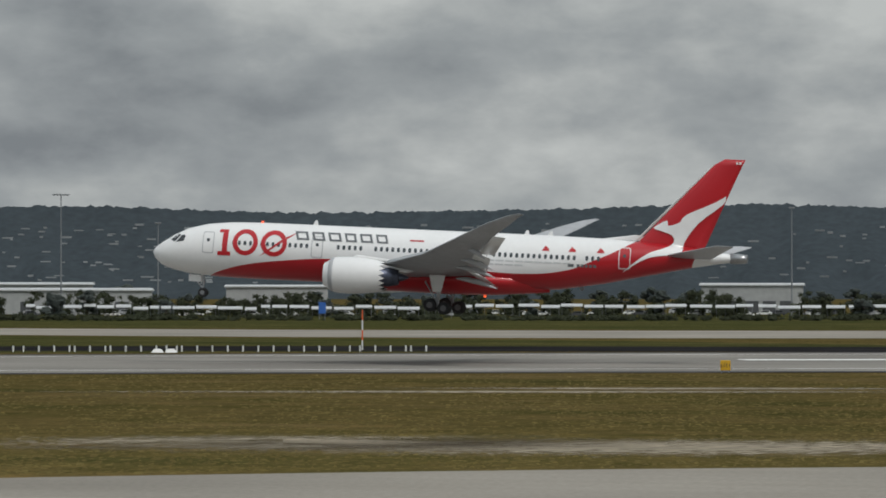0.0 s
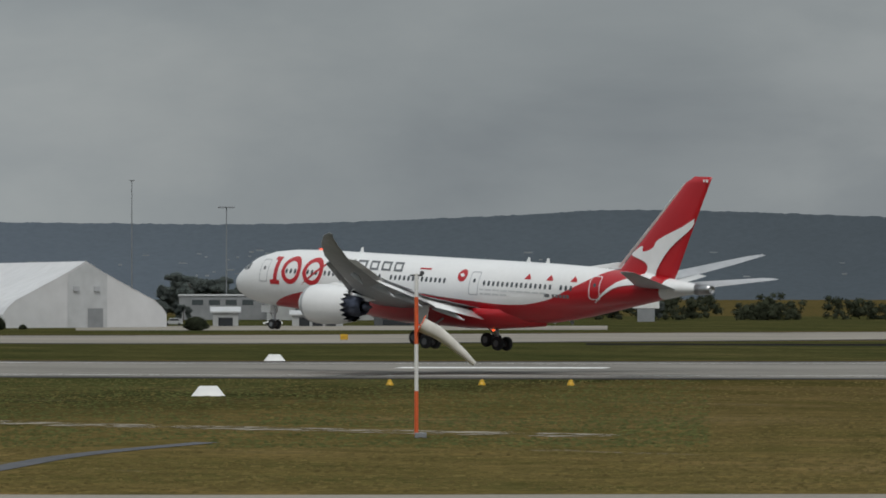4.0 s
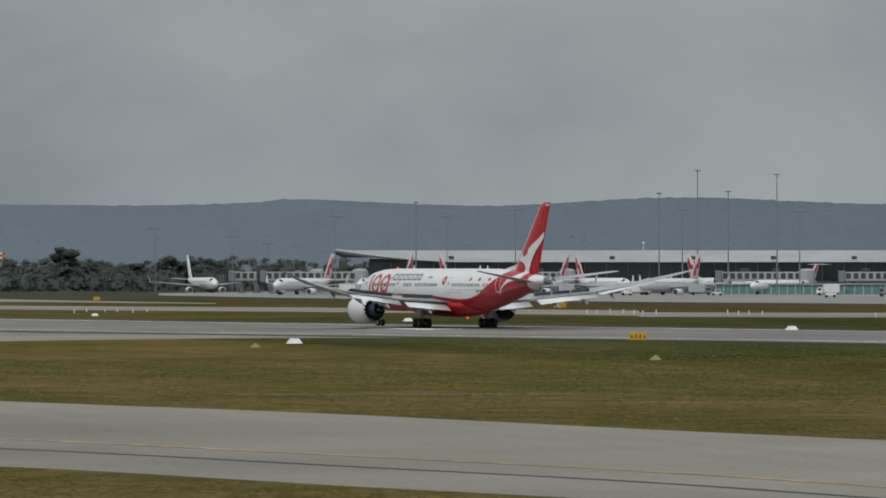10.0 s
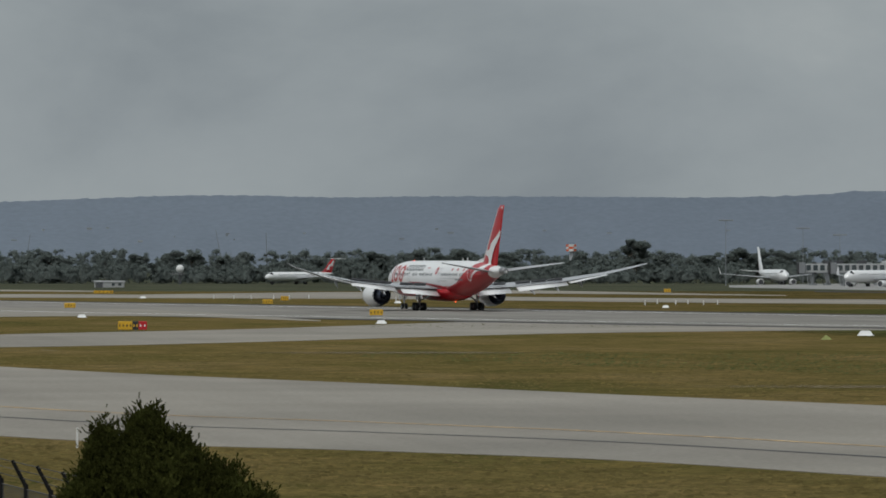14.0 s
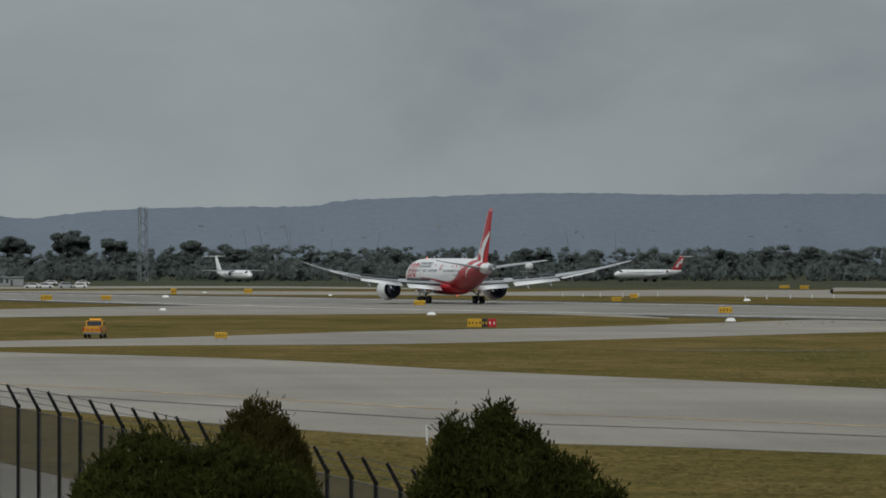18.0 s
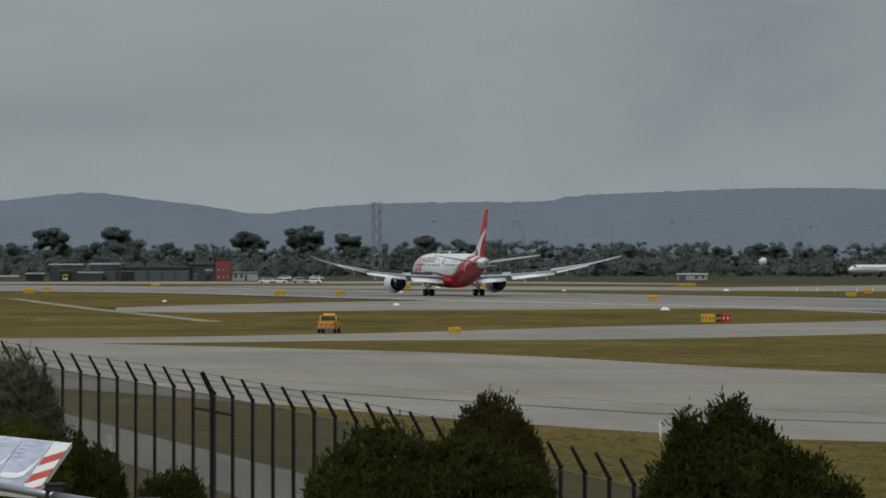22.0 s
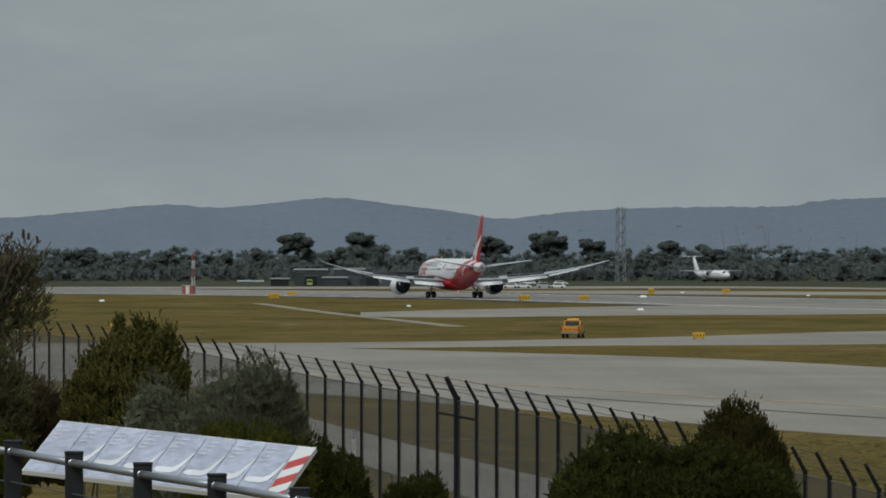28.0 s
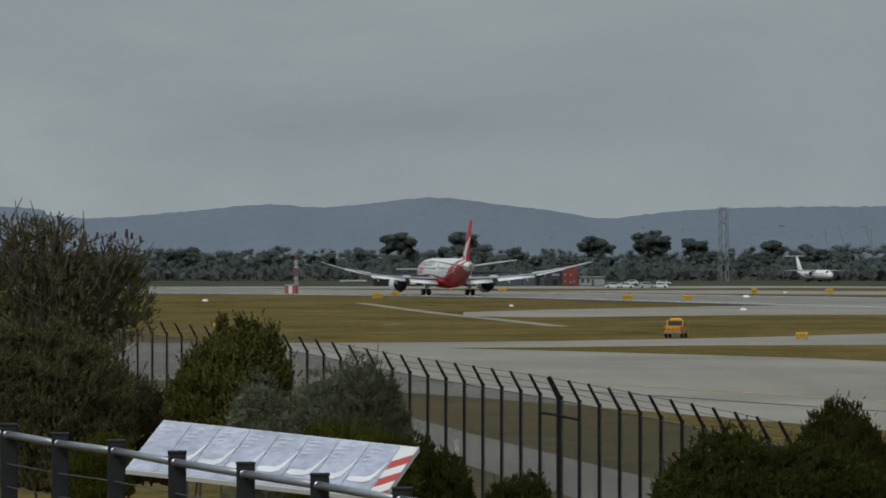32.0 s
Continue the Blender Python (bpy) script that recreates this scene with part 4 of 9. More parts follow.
            loft(bm, [[W(x + r * 0.22 * math.cos(a), y + 1.6 - ln * f, z - 0.2 - 0.9 * f * f + r * 0.3 * math.sin(a)) for a in [2 * math.pi * k / 8 for k in range(8)]] for f, r in ((0, 0.2), (0.25, 0.9), (0.6, 1.0), (1.0, 0.1))])
            part("flap_fairing", bm, GREY_LIGHT, wing, "", True)
        # engine
        ex, ez = 9.85, 2.60
        bm = bmesh.new()
        prof = [(1.18, 0.55), (1.40, 0.15), (1.56, 0.0), (1.72, -0.2), (1.86, -0.9), (1.91, -2.0), (1.86, -3.3), (1.72, -4.5), (1.60, -5.3)]
        M = Matrix.Translation(W(ex, 10.6, ez)) @ Matrix.Rotation(radians(-90), 4, "X")
        lathe(bm, prof, 32, M, cap=False)
        eng = part("engine", bm, WHITE, wing, "white turbofan nacelle with a serrated nozzle", True)
        bm = bmesh.new()
        lathe(bm, [(1.41, 0.13), (1.565, -0.01), (1.735, -0.2), (1.80, -0.5), (1.79, -0.52)], 32, M, cap=False)
        part("intake_lip", bm, GREY_LIGHT, eng, "bare metal intake lip", True)
        bm = bmesh.new()
        lathe(bm, [(0.25, 0.0), (1.42, -0.05), (1.42, -0.9), (0.02, -1.0)], 28, M)
        part("fan", bm, GREY_DARK, eng, "dark fan disc", True)
        nn = 18
        for i in range(nn):
            bm = bmesh.new()
            a0, a1 = 2 * math.pi * i / nn, 2 * math.pi * (i + 1) / nn
            am = (a0 + a1) / 2
            for lift, slot in ((0.0, 0), (-0.05, 1)):
                q = [M @ Vector(((r + lift) * math.cos(a), (r + lift) * math.sin(a), -h)) for r, a, h in ((1.615, a0, 5.1), (1.615, a1, 5.1), (1.56, a1, 5.35), (1.49, am, 5.95), (1.56, a0, 5.35))]
                bm.faces.new([bm.verts.new(p) for p in q]).material_index = slot
            part("chevron", bm, [WHITE, BLACK], eng, "saw-tooth of the nozzle edge, dark inside")
        bm = bmesh.new()
        lathe(bm, [(1.56, -5.28), (1.50, -4.7), (0.98, -4.9), (1.0, -6.2), (0.78, -7.2), (0.68, -7.25), (0.5, -6.9)], 28, M, cap=False)
        part("core_nozzle", bm, EXHAUST, eng, "blue-black heat stained core nozzle", True)
        bm = bmesh.new()
        lathe(bm, [(0.52, -6.7), (0.36, -7.6), (0.05, -8.3)], 18, M)
        part("exhaust_plug", bm, EXHAUST, eng, "", True)
        bm = bmesh.new()
        foil(bm, [(W(ex, 8.9, 4.35), W(ex, 2.6, 3.9), 0.5, (1, 0, 0)), (W(ex, 7.8, 4.75), W(ex, 1.5, 4.1), 0.45, (1, 0, 0))])
        foil(bm, [(W(ex, 8.0, 4.3), W(ex, 1.8, 3.3), 0.55, (1, 0, 0)), (W(ex, 6.0, 3.2), W(ex, 2.8, 3.1), 0.5, (1, 0, 0))])
        part("pylon", bm, WHITE, wing, "white engine pylon", True)
        WING_POSES[side] = wing
    # landing gear
    for x, y, wheels, rad, wid, top in ((-4.9, 0.0, 4, 0.68, 0.5, 3.2), (4.9, 0.0, 4, 0.68, 0.5, 3.2), (0.0, 25.85, 2, 0.50, 0.36, 2.6)):
        bm = bmesh.new()
        tube(bm, (x, y, rad), (x, y, top + 0.8), 0.17 if wheels == 4 else 0.11, n=12)
        tube(bm, (x, y + 0.1, rad + 0.5), (x * 0.75, y + 1.6, top), 0.08)
        if wheels == 4:
            tube(bm, (x, y, rad + 0.9), (x * 0.4, y, top - 0.1), 0.1)
        gear = part("main_gear_leg" if wheels == 4 else "nose_gear_leg", bm, GREY_LIGHT, root, "pale grey landing gear strut")
        holder = gear
        if wheels == 4:
            bm = bmesh.new()
            tube(bm, (x, y - 0.8, rad), (x, y + 0.8, rad), 0.14)
            for wy in (-0.74, 0.74):
                tube(bm, (x - 0.62, y + wy, rad), (x + 0.62, y + wy, rad), 0.09)
            holder = part("bogie", bm, GREY_MID, root, "dark grey four-wheel bogie beam")
        for wy in ((-0.74, 0.74) if wheels == 4 else (0.0,)):
            for wx in ((-0.62, 0.62) if wheels == 4 else (-0.33, 0.33)):
                bm = bmesh.new()
                M = Matrix.Translation((x + wx, y + wy, rad)) @ Matrix.Rotation(radians(90), 4, "Y")
                h = wid / 2
                lathe(bm, [(rad * 0.55, -h), (rad * 0.86, -h), (rad * 0.97, -h * 0.7), (rad, -h * 0.3), (rad, h * 0.3), (rad * 0.97, h * 0.7), (rad * 0.86, h), (rad * 0.55, h)], 22, M)
                part("wheel", bm, RUBBER, holder, "black tyre", True)
                # hub caps sit on the tyre, so they are part of the same leg
                bm = bmesh.new()
                lathe(bm, [(rad * 0.48, -h - 0.01), (rad * 0.3, -h + 0.08), (rad * 0.3, h - 0.08), (rad * 0.48, h + 0.01)], 14, M)
                part("rim", bm, RIM_DARK if wheels == 4 else GREY_MID, holder)
        bm = bmesh.new()
        s = 1 if x >= 0 else -1
        if wheels == 4:
            loft(bm, [[(x + s * e_, y + a, z) for a, z in ((-0.35, 1.75), (0.55, 1.75), (0.95, 3.5), (-0.75, 3.5))] for e_ in (0.35, 0.42)])
        else:
            box(bm, -0.53, -0.47, y + 0.2, y + 1.5, 1.62, 2.35, 0.02)
            part("gear_door", bm, WHITE, root, "white gear door")
            bm = bmesh.new()
            box(bm, 0.47, 0.53, y + 0.2, y + 1.5, 1.62, 2.35, 0.02)
        part("gear_door", bm, WHITE, root, "white gear door")
        if wheels == 4:
            GEARS.append((gear, holder, x))
        if wheels == 2:
            bm = bmesh.new()
            lathe(bm, [(0.13, 0), (0.13, 0.08)], 10, Matrix.Translation((0, y + 0.2, 1.5)) @ Matrix.Rotation(radians(-90), 4, "X"))
            part("taxi_lamp", bm, WHITE, gear)
    return root


AIRLINER = make_airliner()

AIRLINER_ROWS = [  # seconds, x, y, height, pitch, roll, heading, wing bend
    (0.0, 488.5, 211.1, 5.75, 2.60, -0.29, 14.37, 4.11),
    (1.0, 431.9, 259.8, 4.70, 3.10, -2.38, 10.77, 3.66),
    (2.0, 378.0, 299.8, 4.57, 2.67, -2.07, 8.35, 4.62),
    (2.4, 359.1, 314.0, 4.45, 2.27, -1.77, 7.32, 4.56),
    (4.5, 293.8, 396.8, 2.41, 2.85, 2.03, 6.54, 3.55),
    (5.0, 280.5, 417.3, 1.95, 3.23, 1.98, 6.50, 3.69),
    (5.5, 270.0, 438.2, 1.58, 3.19, 2.47, 6.80, 3.56),
    (6.0, 259.2, 459.8, 1.26, 3.20, 2.36, 7.05, 3.58),
    (7.0, 237.7, 496.6, 0.20, 2.97, 0.40, 8.21, 3.51),
    (8.0, 225.8, 549.7, 0.00, 2.10, 0.15, 8.70, 2.40),
    (9.0, 214.1, 604.9, 0.00, 1.60, 0.00, 8.30, 1.20),
    (10.0, 203.1, 663.3, 0.00, 0.00, 0.00, 6.91, -0.60),
    (10.5, 196.1, 686.1, 0.00, 0.00, 0.00, 6.69, -0.80),
    (12.0, 175.7, 747.1, 0.00, 0.00, 0.00, 6.24, -0.87),
    (13.0, 162.9, 782.1, 0.00, 0.00, 0.00, 6.08, -1.48),
    (14.0, 151.1, 813.2, 0.00, 0.00, 0.00, 6.02, -0.95),
    (17.0, 116.0, 887.8, 0.00, 0.00, 0.00, 6.36, -0.86),
    (19.0, 95.8, 925.2, 0.00, 0.00, 0.00, 6.89, -0.96),
    (23.0, 59.9, 982.6, 0.00, 0.00, 0.00, 8.28, -1.04),
    (25.0, 44.5, 1007.8, 0.00, 0.00, 0.00, 8.95, -1.16),
    (28.0, 23.5, 1048.4, 0.00, 0.00, 0.00, 9.67, -0.76),
    (30.0, 12.1, 1080.9, 0.00, 0.00, 0.00, 9.83, -0.81),
    (32.0, 1.1, 1120.8, 0.00, 0.00, 0.00, 9.63, -1.45),
]


# ---- plants ----
def leaf_material(name, base, amt=0.35, through_light=0.35):
    m = material(name, base, 0.75, grain=0.9, grain_amt=0.25, stain=0.25, stain_amt=0.2, spec=0.03)
    nt = m.node_tree
    N, L = nt.nodes.new, nt.links.new
    b = nt.nodes["Principled BSDF"]
    src = b.inputs["Base Color"].links[0].from_socket
    g = N("ShaderNodeNewGeometry")
    mr = N("ShaderNodeMapRange")
    mr.inputs["To Min"].default_value, mr.inputs["To Max"].default_value = 1 - amt, 1 + amt * 1.4
    L(g.outputs["Random Per Island"], mr.inputs["Value"])
    mx = N("ShaderNodeMix")
    mx.data_type, mx.blend_type = "RGBA", "MULTIPLY"
    mx.inputs[0].default_value = 1
    L(src, mx.inputs[6])
    L(mr.outputs[0], mx.inputs[7])
    L(mx.outputs[2], b.inputs["Base Color"])
    # leaves let some light through
    tl = N("ShaderNodeBsdfTranslucent")
    L(mx.outputs[2], tl.inputs[0])
    mix = N("ShaderNodeMixShader")
    mix.inputs[0].default_value = through_light
    L(b.outputs[0], mix.inputs[1])
    L(tl.outputs[0], mix.inputs[2])
    L(mix.outputs[0], nt.nodes["Material Output"].inputs[0])
    return m


BARK = material("grey_brown_bark", (0.07, 0.055, 0.042), 0.9, grain=3, grain_amt=0.3, bump=0.5)
# the far belt's distance haze is mixed into this paler, greyer leaf colour
LEAF_FAR = leaf_material("haze_tinted_gum_leaves", (0.158, 0.184, 0.172), 0.13, 0.5)
LEAF_EAST = leaf_material("eastern_gum_leaves", (0.056, 0.064, 0.040), 0.25)
LEAF_DARK = leaf_material("dark_shrub_leaves", (0.042, 0.047, 0.012), 0.35, 0.15)
LEAF_GREY = leaf_material("grey_green_leaves", (0.132, 0.137, 0.090), 0.4, 0.3)
LEAF_OLIVE = leaf_material("olive_leaves", (0.128, 0.118, 0.060), 0.5, 0.35)
LEAF_YOLIVE = leaf_material("yellow_olive_leaves", (0.138, 0.128, 0.042), 0.55, 0.35)
LEAF_LIME = leaf_material("yellow_green_leaves", (0.085, 0.09, 0.018))
BARK_WARM = material("weathered_brown_bark", (0.085, 0.066, 0.046), 0.95, grain=12, grain_amt=0.3)
LEAF_DRY = leaf_material("dry_twig_leaves", (0.085, 0.066, 0.036))
LEAF_RUST = leaf_material("rusty_green_leaves", (0.070, 0.062, 0.020))
SEED_BROWN = material("dry_seed_cone", (0.060, 0.040, 0.025), 0.9, grain=8, grain_amt=0.4)
CONE_BROWN = material("dry_flower_spike", (0.105, 0.047, 0.028), 0.9, grain=8, grain_amt=0.4)


def leaves(rng, blobs, count, size, lean=0.0, slim=0.5):
    """Many small leaves on and in a heap of blobs (centre, radii); a list of points and faces."""
    vs, fs = [], []
    tot = sum((b[1][0] * b[1][1] * b[1][2]) ** 0.6 for b in blobs)
    for c, r in blobs:
        k = max(4, int(count * (r[0] * r[1] * r[2]) ** 0.6 / tot))
        for _ in range(k):
            u, v = rng.uniform(-1, 1), rng.uniform(0, 2 * math.pi)
            w = math.sqrt(1 - u * u)
            f = (rng.uniform(0.12, 1.0) ** 0.4) * rng.choice((1, 1, 1, 1.12))
            n = Vector((w * math.cos(v), w * math.sin(v), u))
            p = Vector((c[0] + n.x * r[0] * f, c[1] + n.y * r[1] * f, c[2] + n.z * r[2] * f))
            tw = n.cross(Vector((rng.gauss(0, 1), rng.gauss(0, 1), rng.gauss(0, 1)))).normalized()
            d = (tw + n * 0.5 + Vector((0, 0, lean))).normalized()
            s = d.cross(n + Vector((rng.gauss(0, 1.1), rng.gauss(0, 1.1), rng.gauss(0, 1.1)))).normalized()
            L_, W_ = size * rng.uniform(0.6, 1.4), size * slim * rng.uniform(0.6, 1.3)
            i = len(vs)
            vs += [p, p + d * L_ * 0.5 + s * W_, p + d * L_, p + d * L_ * 0.5 - s * W_]
            fs.append((i, i + 1, i + 2, i + 3) if s.cross(d).dot(n) > 0 else (i, i + 3, i + 2, i + 1))
    return vs, fs


def clump_shape():
    """Points and faces of a 42-point ball."""
    bm = bmesh.new()
    bmesh.ops.create_icosphere(bm, subdivisions=2, radius=1.0)
    bm.verts.ensure_lookup_table()
    got = [v.co.copy() for v in bm.verts], [tuple(v.index for v in f.verts) for f in bm.faces]
    bm.free()
    return got


CLUMP = clump_shape()


def foliage(name, rng, blobs, count, size, mat, parent, lean=0.0, slim=0.5, label="", clumped=False):
    """Leaves on heaps; clumped: far crowns, whose leaves close up into ragged clumps with a fringe of loose sprays."""
    vs, fs = leaves(rng, blobs, int(count * 2.6) if clumped else count, size * 0.6 if clumped else size, lean, slim)
    loose = len(fs)
    if clumped:
        for c, r in blobs:
            i = len(vs)
            o = Vector((rng.uniform(0, 99), rng.uniform(0, 99), 0))
            for p in CLUMP[0]:
                k = 0.58 + 0.5 * noise.noise(p * 1.6 + o) + rng.uniform(-0.16, 0.16)
                vs.append(Vector((c[0] + p.x * r[0] * k, c[1] + p.y * r[1] * k, c[2] + p.z * r[2] * k)))
            fs += [tuple(i + q for q in f) for f in CLUMP[1]]
    me = bpy.data.meshes.new(name)
    me.from_pydata([tuple(v) for v in vs], [], fs)
    if clumped:
        me.polygons.foreach_set("use_smooth", [k >= loose for k in range(len(fs))])
        # crowns shade as one soft mass
        me.normals_split_custom_set_from_vertices([tuple((v.normal * 0.15 + Vector((0, 0, 1.0))).normalized()) for v in me.vertices])
    me.materials.append(mat)
    ob = new(name, me)
    ob.parent = parent
    if label:
        ob["label"] = label
    return ob


def limbs(bm, rng, base, top, r0, depth=2):
    """A tapered limb with forks."""
    a, b = Vector(base), Vector(top)
    mid = a.lerp(b, 0.5) + Vector((rng.uniform(-0.06, 0.06), rng.uniform(-0.06, 0.06), 0)) * (b - a).length
    tube(bm, a, mid, r0, r0 * 0.75, 7)
    tube(bm, mid, b, r0 * 0.75, r0 * 0.4, 7)
    if depth:
        for _ in range(3):
            d = (b - a).length * rng.uniform(0.4, 0.7)
            t = mid + Vector((rng.uniform(-1, 1), rng.uniform(-1, 1), rng.uniform(0.35, 1))).normalized() * d
            limbs(bm, rng, a.lerp(b, rng.uniform(0.45, 0.95)), t, r0 * 0.45, depth - 1)


def make_bush(seed, height, spread, label):
    """A round low bush, leaves to the ground."""
    rng = random.Random(seed)
    root = thing("bush", Matrix(), label, "bush", "airfield bushes")
    bm = bmesh.new()
    limbs(bm, rng, (0, 0, -0.1), (0, 0, height * 0.6), 0.12, 1)
    part("stem", bm, BARK, root)
    blobs = [((0, 0, height * 0.45), (spread * 0.42, spread * 0.42, height * 0.45))]
    for _ in range(40):
        a, q = rng.uniform(0, 2 * math.pi), rng.random() ** 0.6
        r = spread * rng.uniform(0.08, 0.16)
        blobs.append(((spread * 0.42 * q * math.cos(a), spread * 0.42 * q * math.sin(a), height * (0.12 + 0.72 * rng.random() * (1 - q * q * 0.75))), (r, r, r * 0.8)))
    foliage("leaves", rng, blobs, 14000, 0.28, LEAF_EAST, root, clumped=True)
    return root


def make_tree(seed, height, spread, clear, label, leaf=LEAF_FAR, count=9000, size=0.6, flat=0.6):
    """A gum tree: trunk with limbs, and a loose crown of clumps with gaps."""
    rng = random.Random(seed)
    root = thing("tree", Matrix(), label, "tree", "far tree belt")
    bm = bmesh.new()
    limbs(bm, rng, (0, 0, -0.2), (rng.uniform(-0.4, 0.4), 0, height * 0.75), height * 0.028, 2)
    part("trunk", bm, BARK, root)
    blobs = []
    # limbs end in groups of small clumps
    for k in range(13):
        a, q = rng.uniform(0, 2 * math.pi), rng.uniform(0.1, 1) ** 0.6
        z = clear + (height - clear) * rng.uniform(0.08, 0.92)
        w = spread * 0.5 * q * (1.05 - 0.55 * abs((z - clear) / (height - clear) - 0.4))
        r = spread * rng.uniform(0.12, 0.2)
        blobs.append(((w * math.cos(a), w * math.sin(a), z), (r, r, r * 0.75)))
        for _ in range(6):
            r = spread * rng.uniform(0.05, 0.12)
            o = [rng.gauss(0, spread * 0.085) for _ in range(3)]
            blobs.append(((w * math.cos(a) + o[0], w * math.sin(a) + o[1], max(0.6, z + o[2] * (0.4 + flat * 0.5))), (r, r, r * rng.uniform(0.5, 0.8))))
    blobs.append(((0, 0, height - spread * 0.12), (spread * 0.12, spread * 0.12, spread * 0.08)))
    foliage("crown", rng, blobs, count, size, leaf, root, clumped=True)
    return root


def make_shrub(name, seed, m, blobs, count, size, mat, label, lean=0.3, slim=0.35, stems=5, category="shrub"):
    """A near shrub: a few stems and dense leaves in heaps."""
    rng = random.Random(seed)
    root = thing(name, m, label, category)
    bm = bmesh.new()
    for k in range(stems):
        c, r = blobs[k % len(blobs)]
        limbs(bm, rng, (c[0] * 0.3, c[1] * 0.3, -0.1), (c[0], c[1], c[2] - r[2] * 0.2), 0.04, 0)
    part("stem", bm, BARK, root)
    foliage("leaves", rng, blobs, count, size, mat, root, lean, slim)
    return root


# ---- parked aircraft ----
FIN_NAVY = material("navy_paint", (0.02, 0.025, 0.06), 0.35)
FIN_SWIRL = material("white_and_red_swirl", (0.62, 0.50, 0.50), 0.4)
GOLD = material("gold_paint", (0.62, 0.27, 0.03), 0.4)
CRIMSON = material("crimson_paint", (0.45, 0.03, 0.06), 0.4)


def make_jet(length, dia, span, fin_mat, label, high_tail=False, rear_engines=False, high_wing=False, props=False, accent=None, m=Matrix(), group="parked airliners"):
    """A parked airliner: forward +y, origin on the ground under its middle."""
    root = thing("parked_airliner", m, label, "airplane", group)
    r = dia / 2
    zc = r + (0.9 if high_wing else 1.35)
    h = length / 2
    bm = bmesh.new()
    n = 16
    rings = []
    for f, k, dz in ((0, 0.03, -0.25), (0.012, 0.35, -0.2), (0.035, 0.62, -0.12), (0.08, 0.9, -0.03), (0.13, 1, 0), (0.62, 1, 0), (0.75, 0.86, 0.12), (0.87, 0.56, 0.38), (0.96, 0.25, 0.6), (1.0, 0.07, 0.7)):
        rings.append([(r * k * math.sin(2 * math.pi * i / n), h - length * f, zc + r * dz + r * k * math.cos(2 * math.pi * i / n)) for i in range(n)])
    loft(bm, rings)
    hull = part("fuselage", bm, WHITE, root, "", True)
    for side in (-1, 1):
        bm = bmesh.new()
        y = h - length * 0.055
        bm.faces.new([bm.verts.new(p) for p in ((side * r * 0.30, y + 0.25, zc + r * 0.62), (side * r * 0.80, y - 0.55, zc + r * 0.36), (side * r * 0.84, y - 1.0, zc + r * 0.52), (side * r * 0.36, y - 0.55, zc + r * 0.90))])
        part("cockpit_pane", bm, GLASS_DARK, hull)
        bm = bmesh.new()
        k = int(length * 0.55 / 0.9)
        for i in range(k):
            yy = h - length * 0.16 - i * 0.9
            bm.faces.new([bm.verts.new((side * (r * 0.985 + 0.02), yy + a, zc + r * 0.2 + b)) for a, b in ((0, 0), (0.32, 0), (0.32, 0.36), (0, 0.36))])
        tagged(part("window_row", bm, CABIN_GLASS, hull), kind="stuff")
        zw = zc + r * 0.9 if high_wing else zc - r * 0.55
        bm = bmesh.new()
        sweep = 0.08 if (props or high_wing) else 0.26
        foil(bm, [((side * r * 0.5, h - length * 0.40, zw), (side * r * 0.5, h - length * 0.40 - span * 0.2, zw - 0.1), dia * 0.2, (0, 0, 1)),
                  ((side * span / 2, h - length * 0.40 - span * sweep, zw + (0.0 if high_wing else span * 0.045)), (side * span / 2, h - length * 0.40 - span * sweep - span * 0.05, zw + (0.0 if high_wing else span * 0.045)), dia * 0.05, (0, 0, 1))])
        wing = part("wing", bm, GREY_LIGHT, root, "", True)
        if not (rear_engines or props or high_wing):
            bm = bmesh.new()
            foil(bm, [((side * span / 2, h - length * 0.40 - span * sweep, zw + span * 0.045), (side * span / 2, h - length * 0.40 - span * sweep - span * 0.05, zw + span * 0.045), 0.15, (1, 0, 0)),
                      ((side * (span / 2 + 0.5), h - length * 0.40 - span * sweep - 1.6, zw + span * 0.045 + 2.4), (side * (span / 2 + 0.5), h - length * 0.40 - span * sweep - 2.3, zw + span * 0.045 + 2.4), 0.08, (1, 0, 0))])
            part("winglet", bm, WHITE, wing)
        er = dia * (0.22 if (rear_engines or props) else 0.27)
        if rear_engines:
            ex, ey, ez = side * (r + er * 0.9), h - length * 0.74, zc + r * 0.45
        else:
            ex, ey, ez = side * span * 0.17, h - length * 0.36, zw - er * (1.2 if not props else 0.3)
        M = Matrix.Translation((ex, ey, ez)) @ Matrix.Rotation(radians(-90), 4, "X")
        bm = bmesh.new()
        lathe(bm, [(er * 0.75, er * 1.3), (er * 0.95, er * 1.5), (er, er * 1.1), (er, -er * 1.2), (er * 0.7, -er * 2.4), (er * 0.4, -er * 2.5)], 14, M)
        eng = part("engine", bm, WHITE, root, "", True)
        bm = bmesh.new()
        lathe(bm, [(er * 0.1, er * 1.45), (er * 0.8, er * 1.42), (er * 0.8, er * 1.2)], 14, M)
        part("intake", bm, GREY_DARK, eng)
        if props:
            bm = bmesh.new()
            for a in range(4):
                c, s_ = math.cos(a * math.pi / 2 + 0.5), math.sin(a * math.pi / 2 + 0.5)
                tube(bm, (ex, ey + er * 1.7, ez), (ex + c * 1.7, ey + er * 1.7, ez + s_ * 1.7), 0.09, 0.05, 5)
            part("propeller", bm, GREY_DARK, eng)
        zt = zc + r * 0.6
        bm = bmesh.new()
        ft = dia * (2.0 if not high_tail else 1.55)
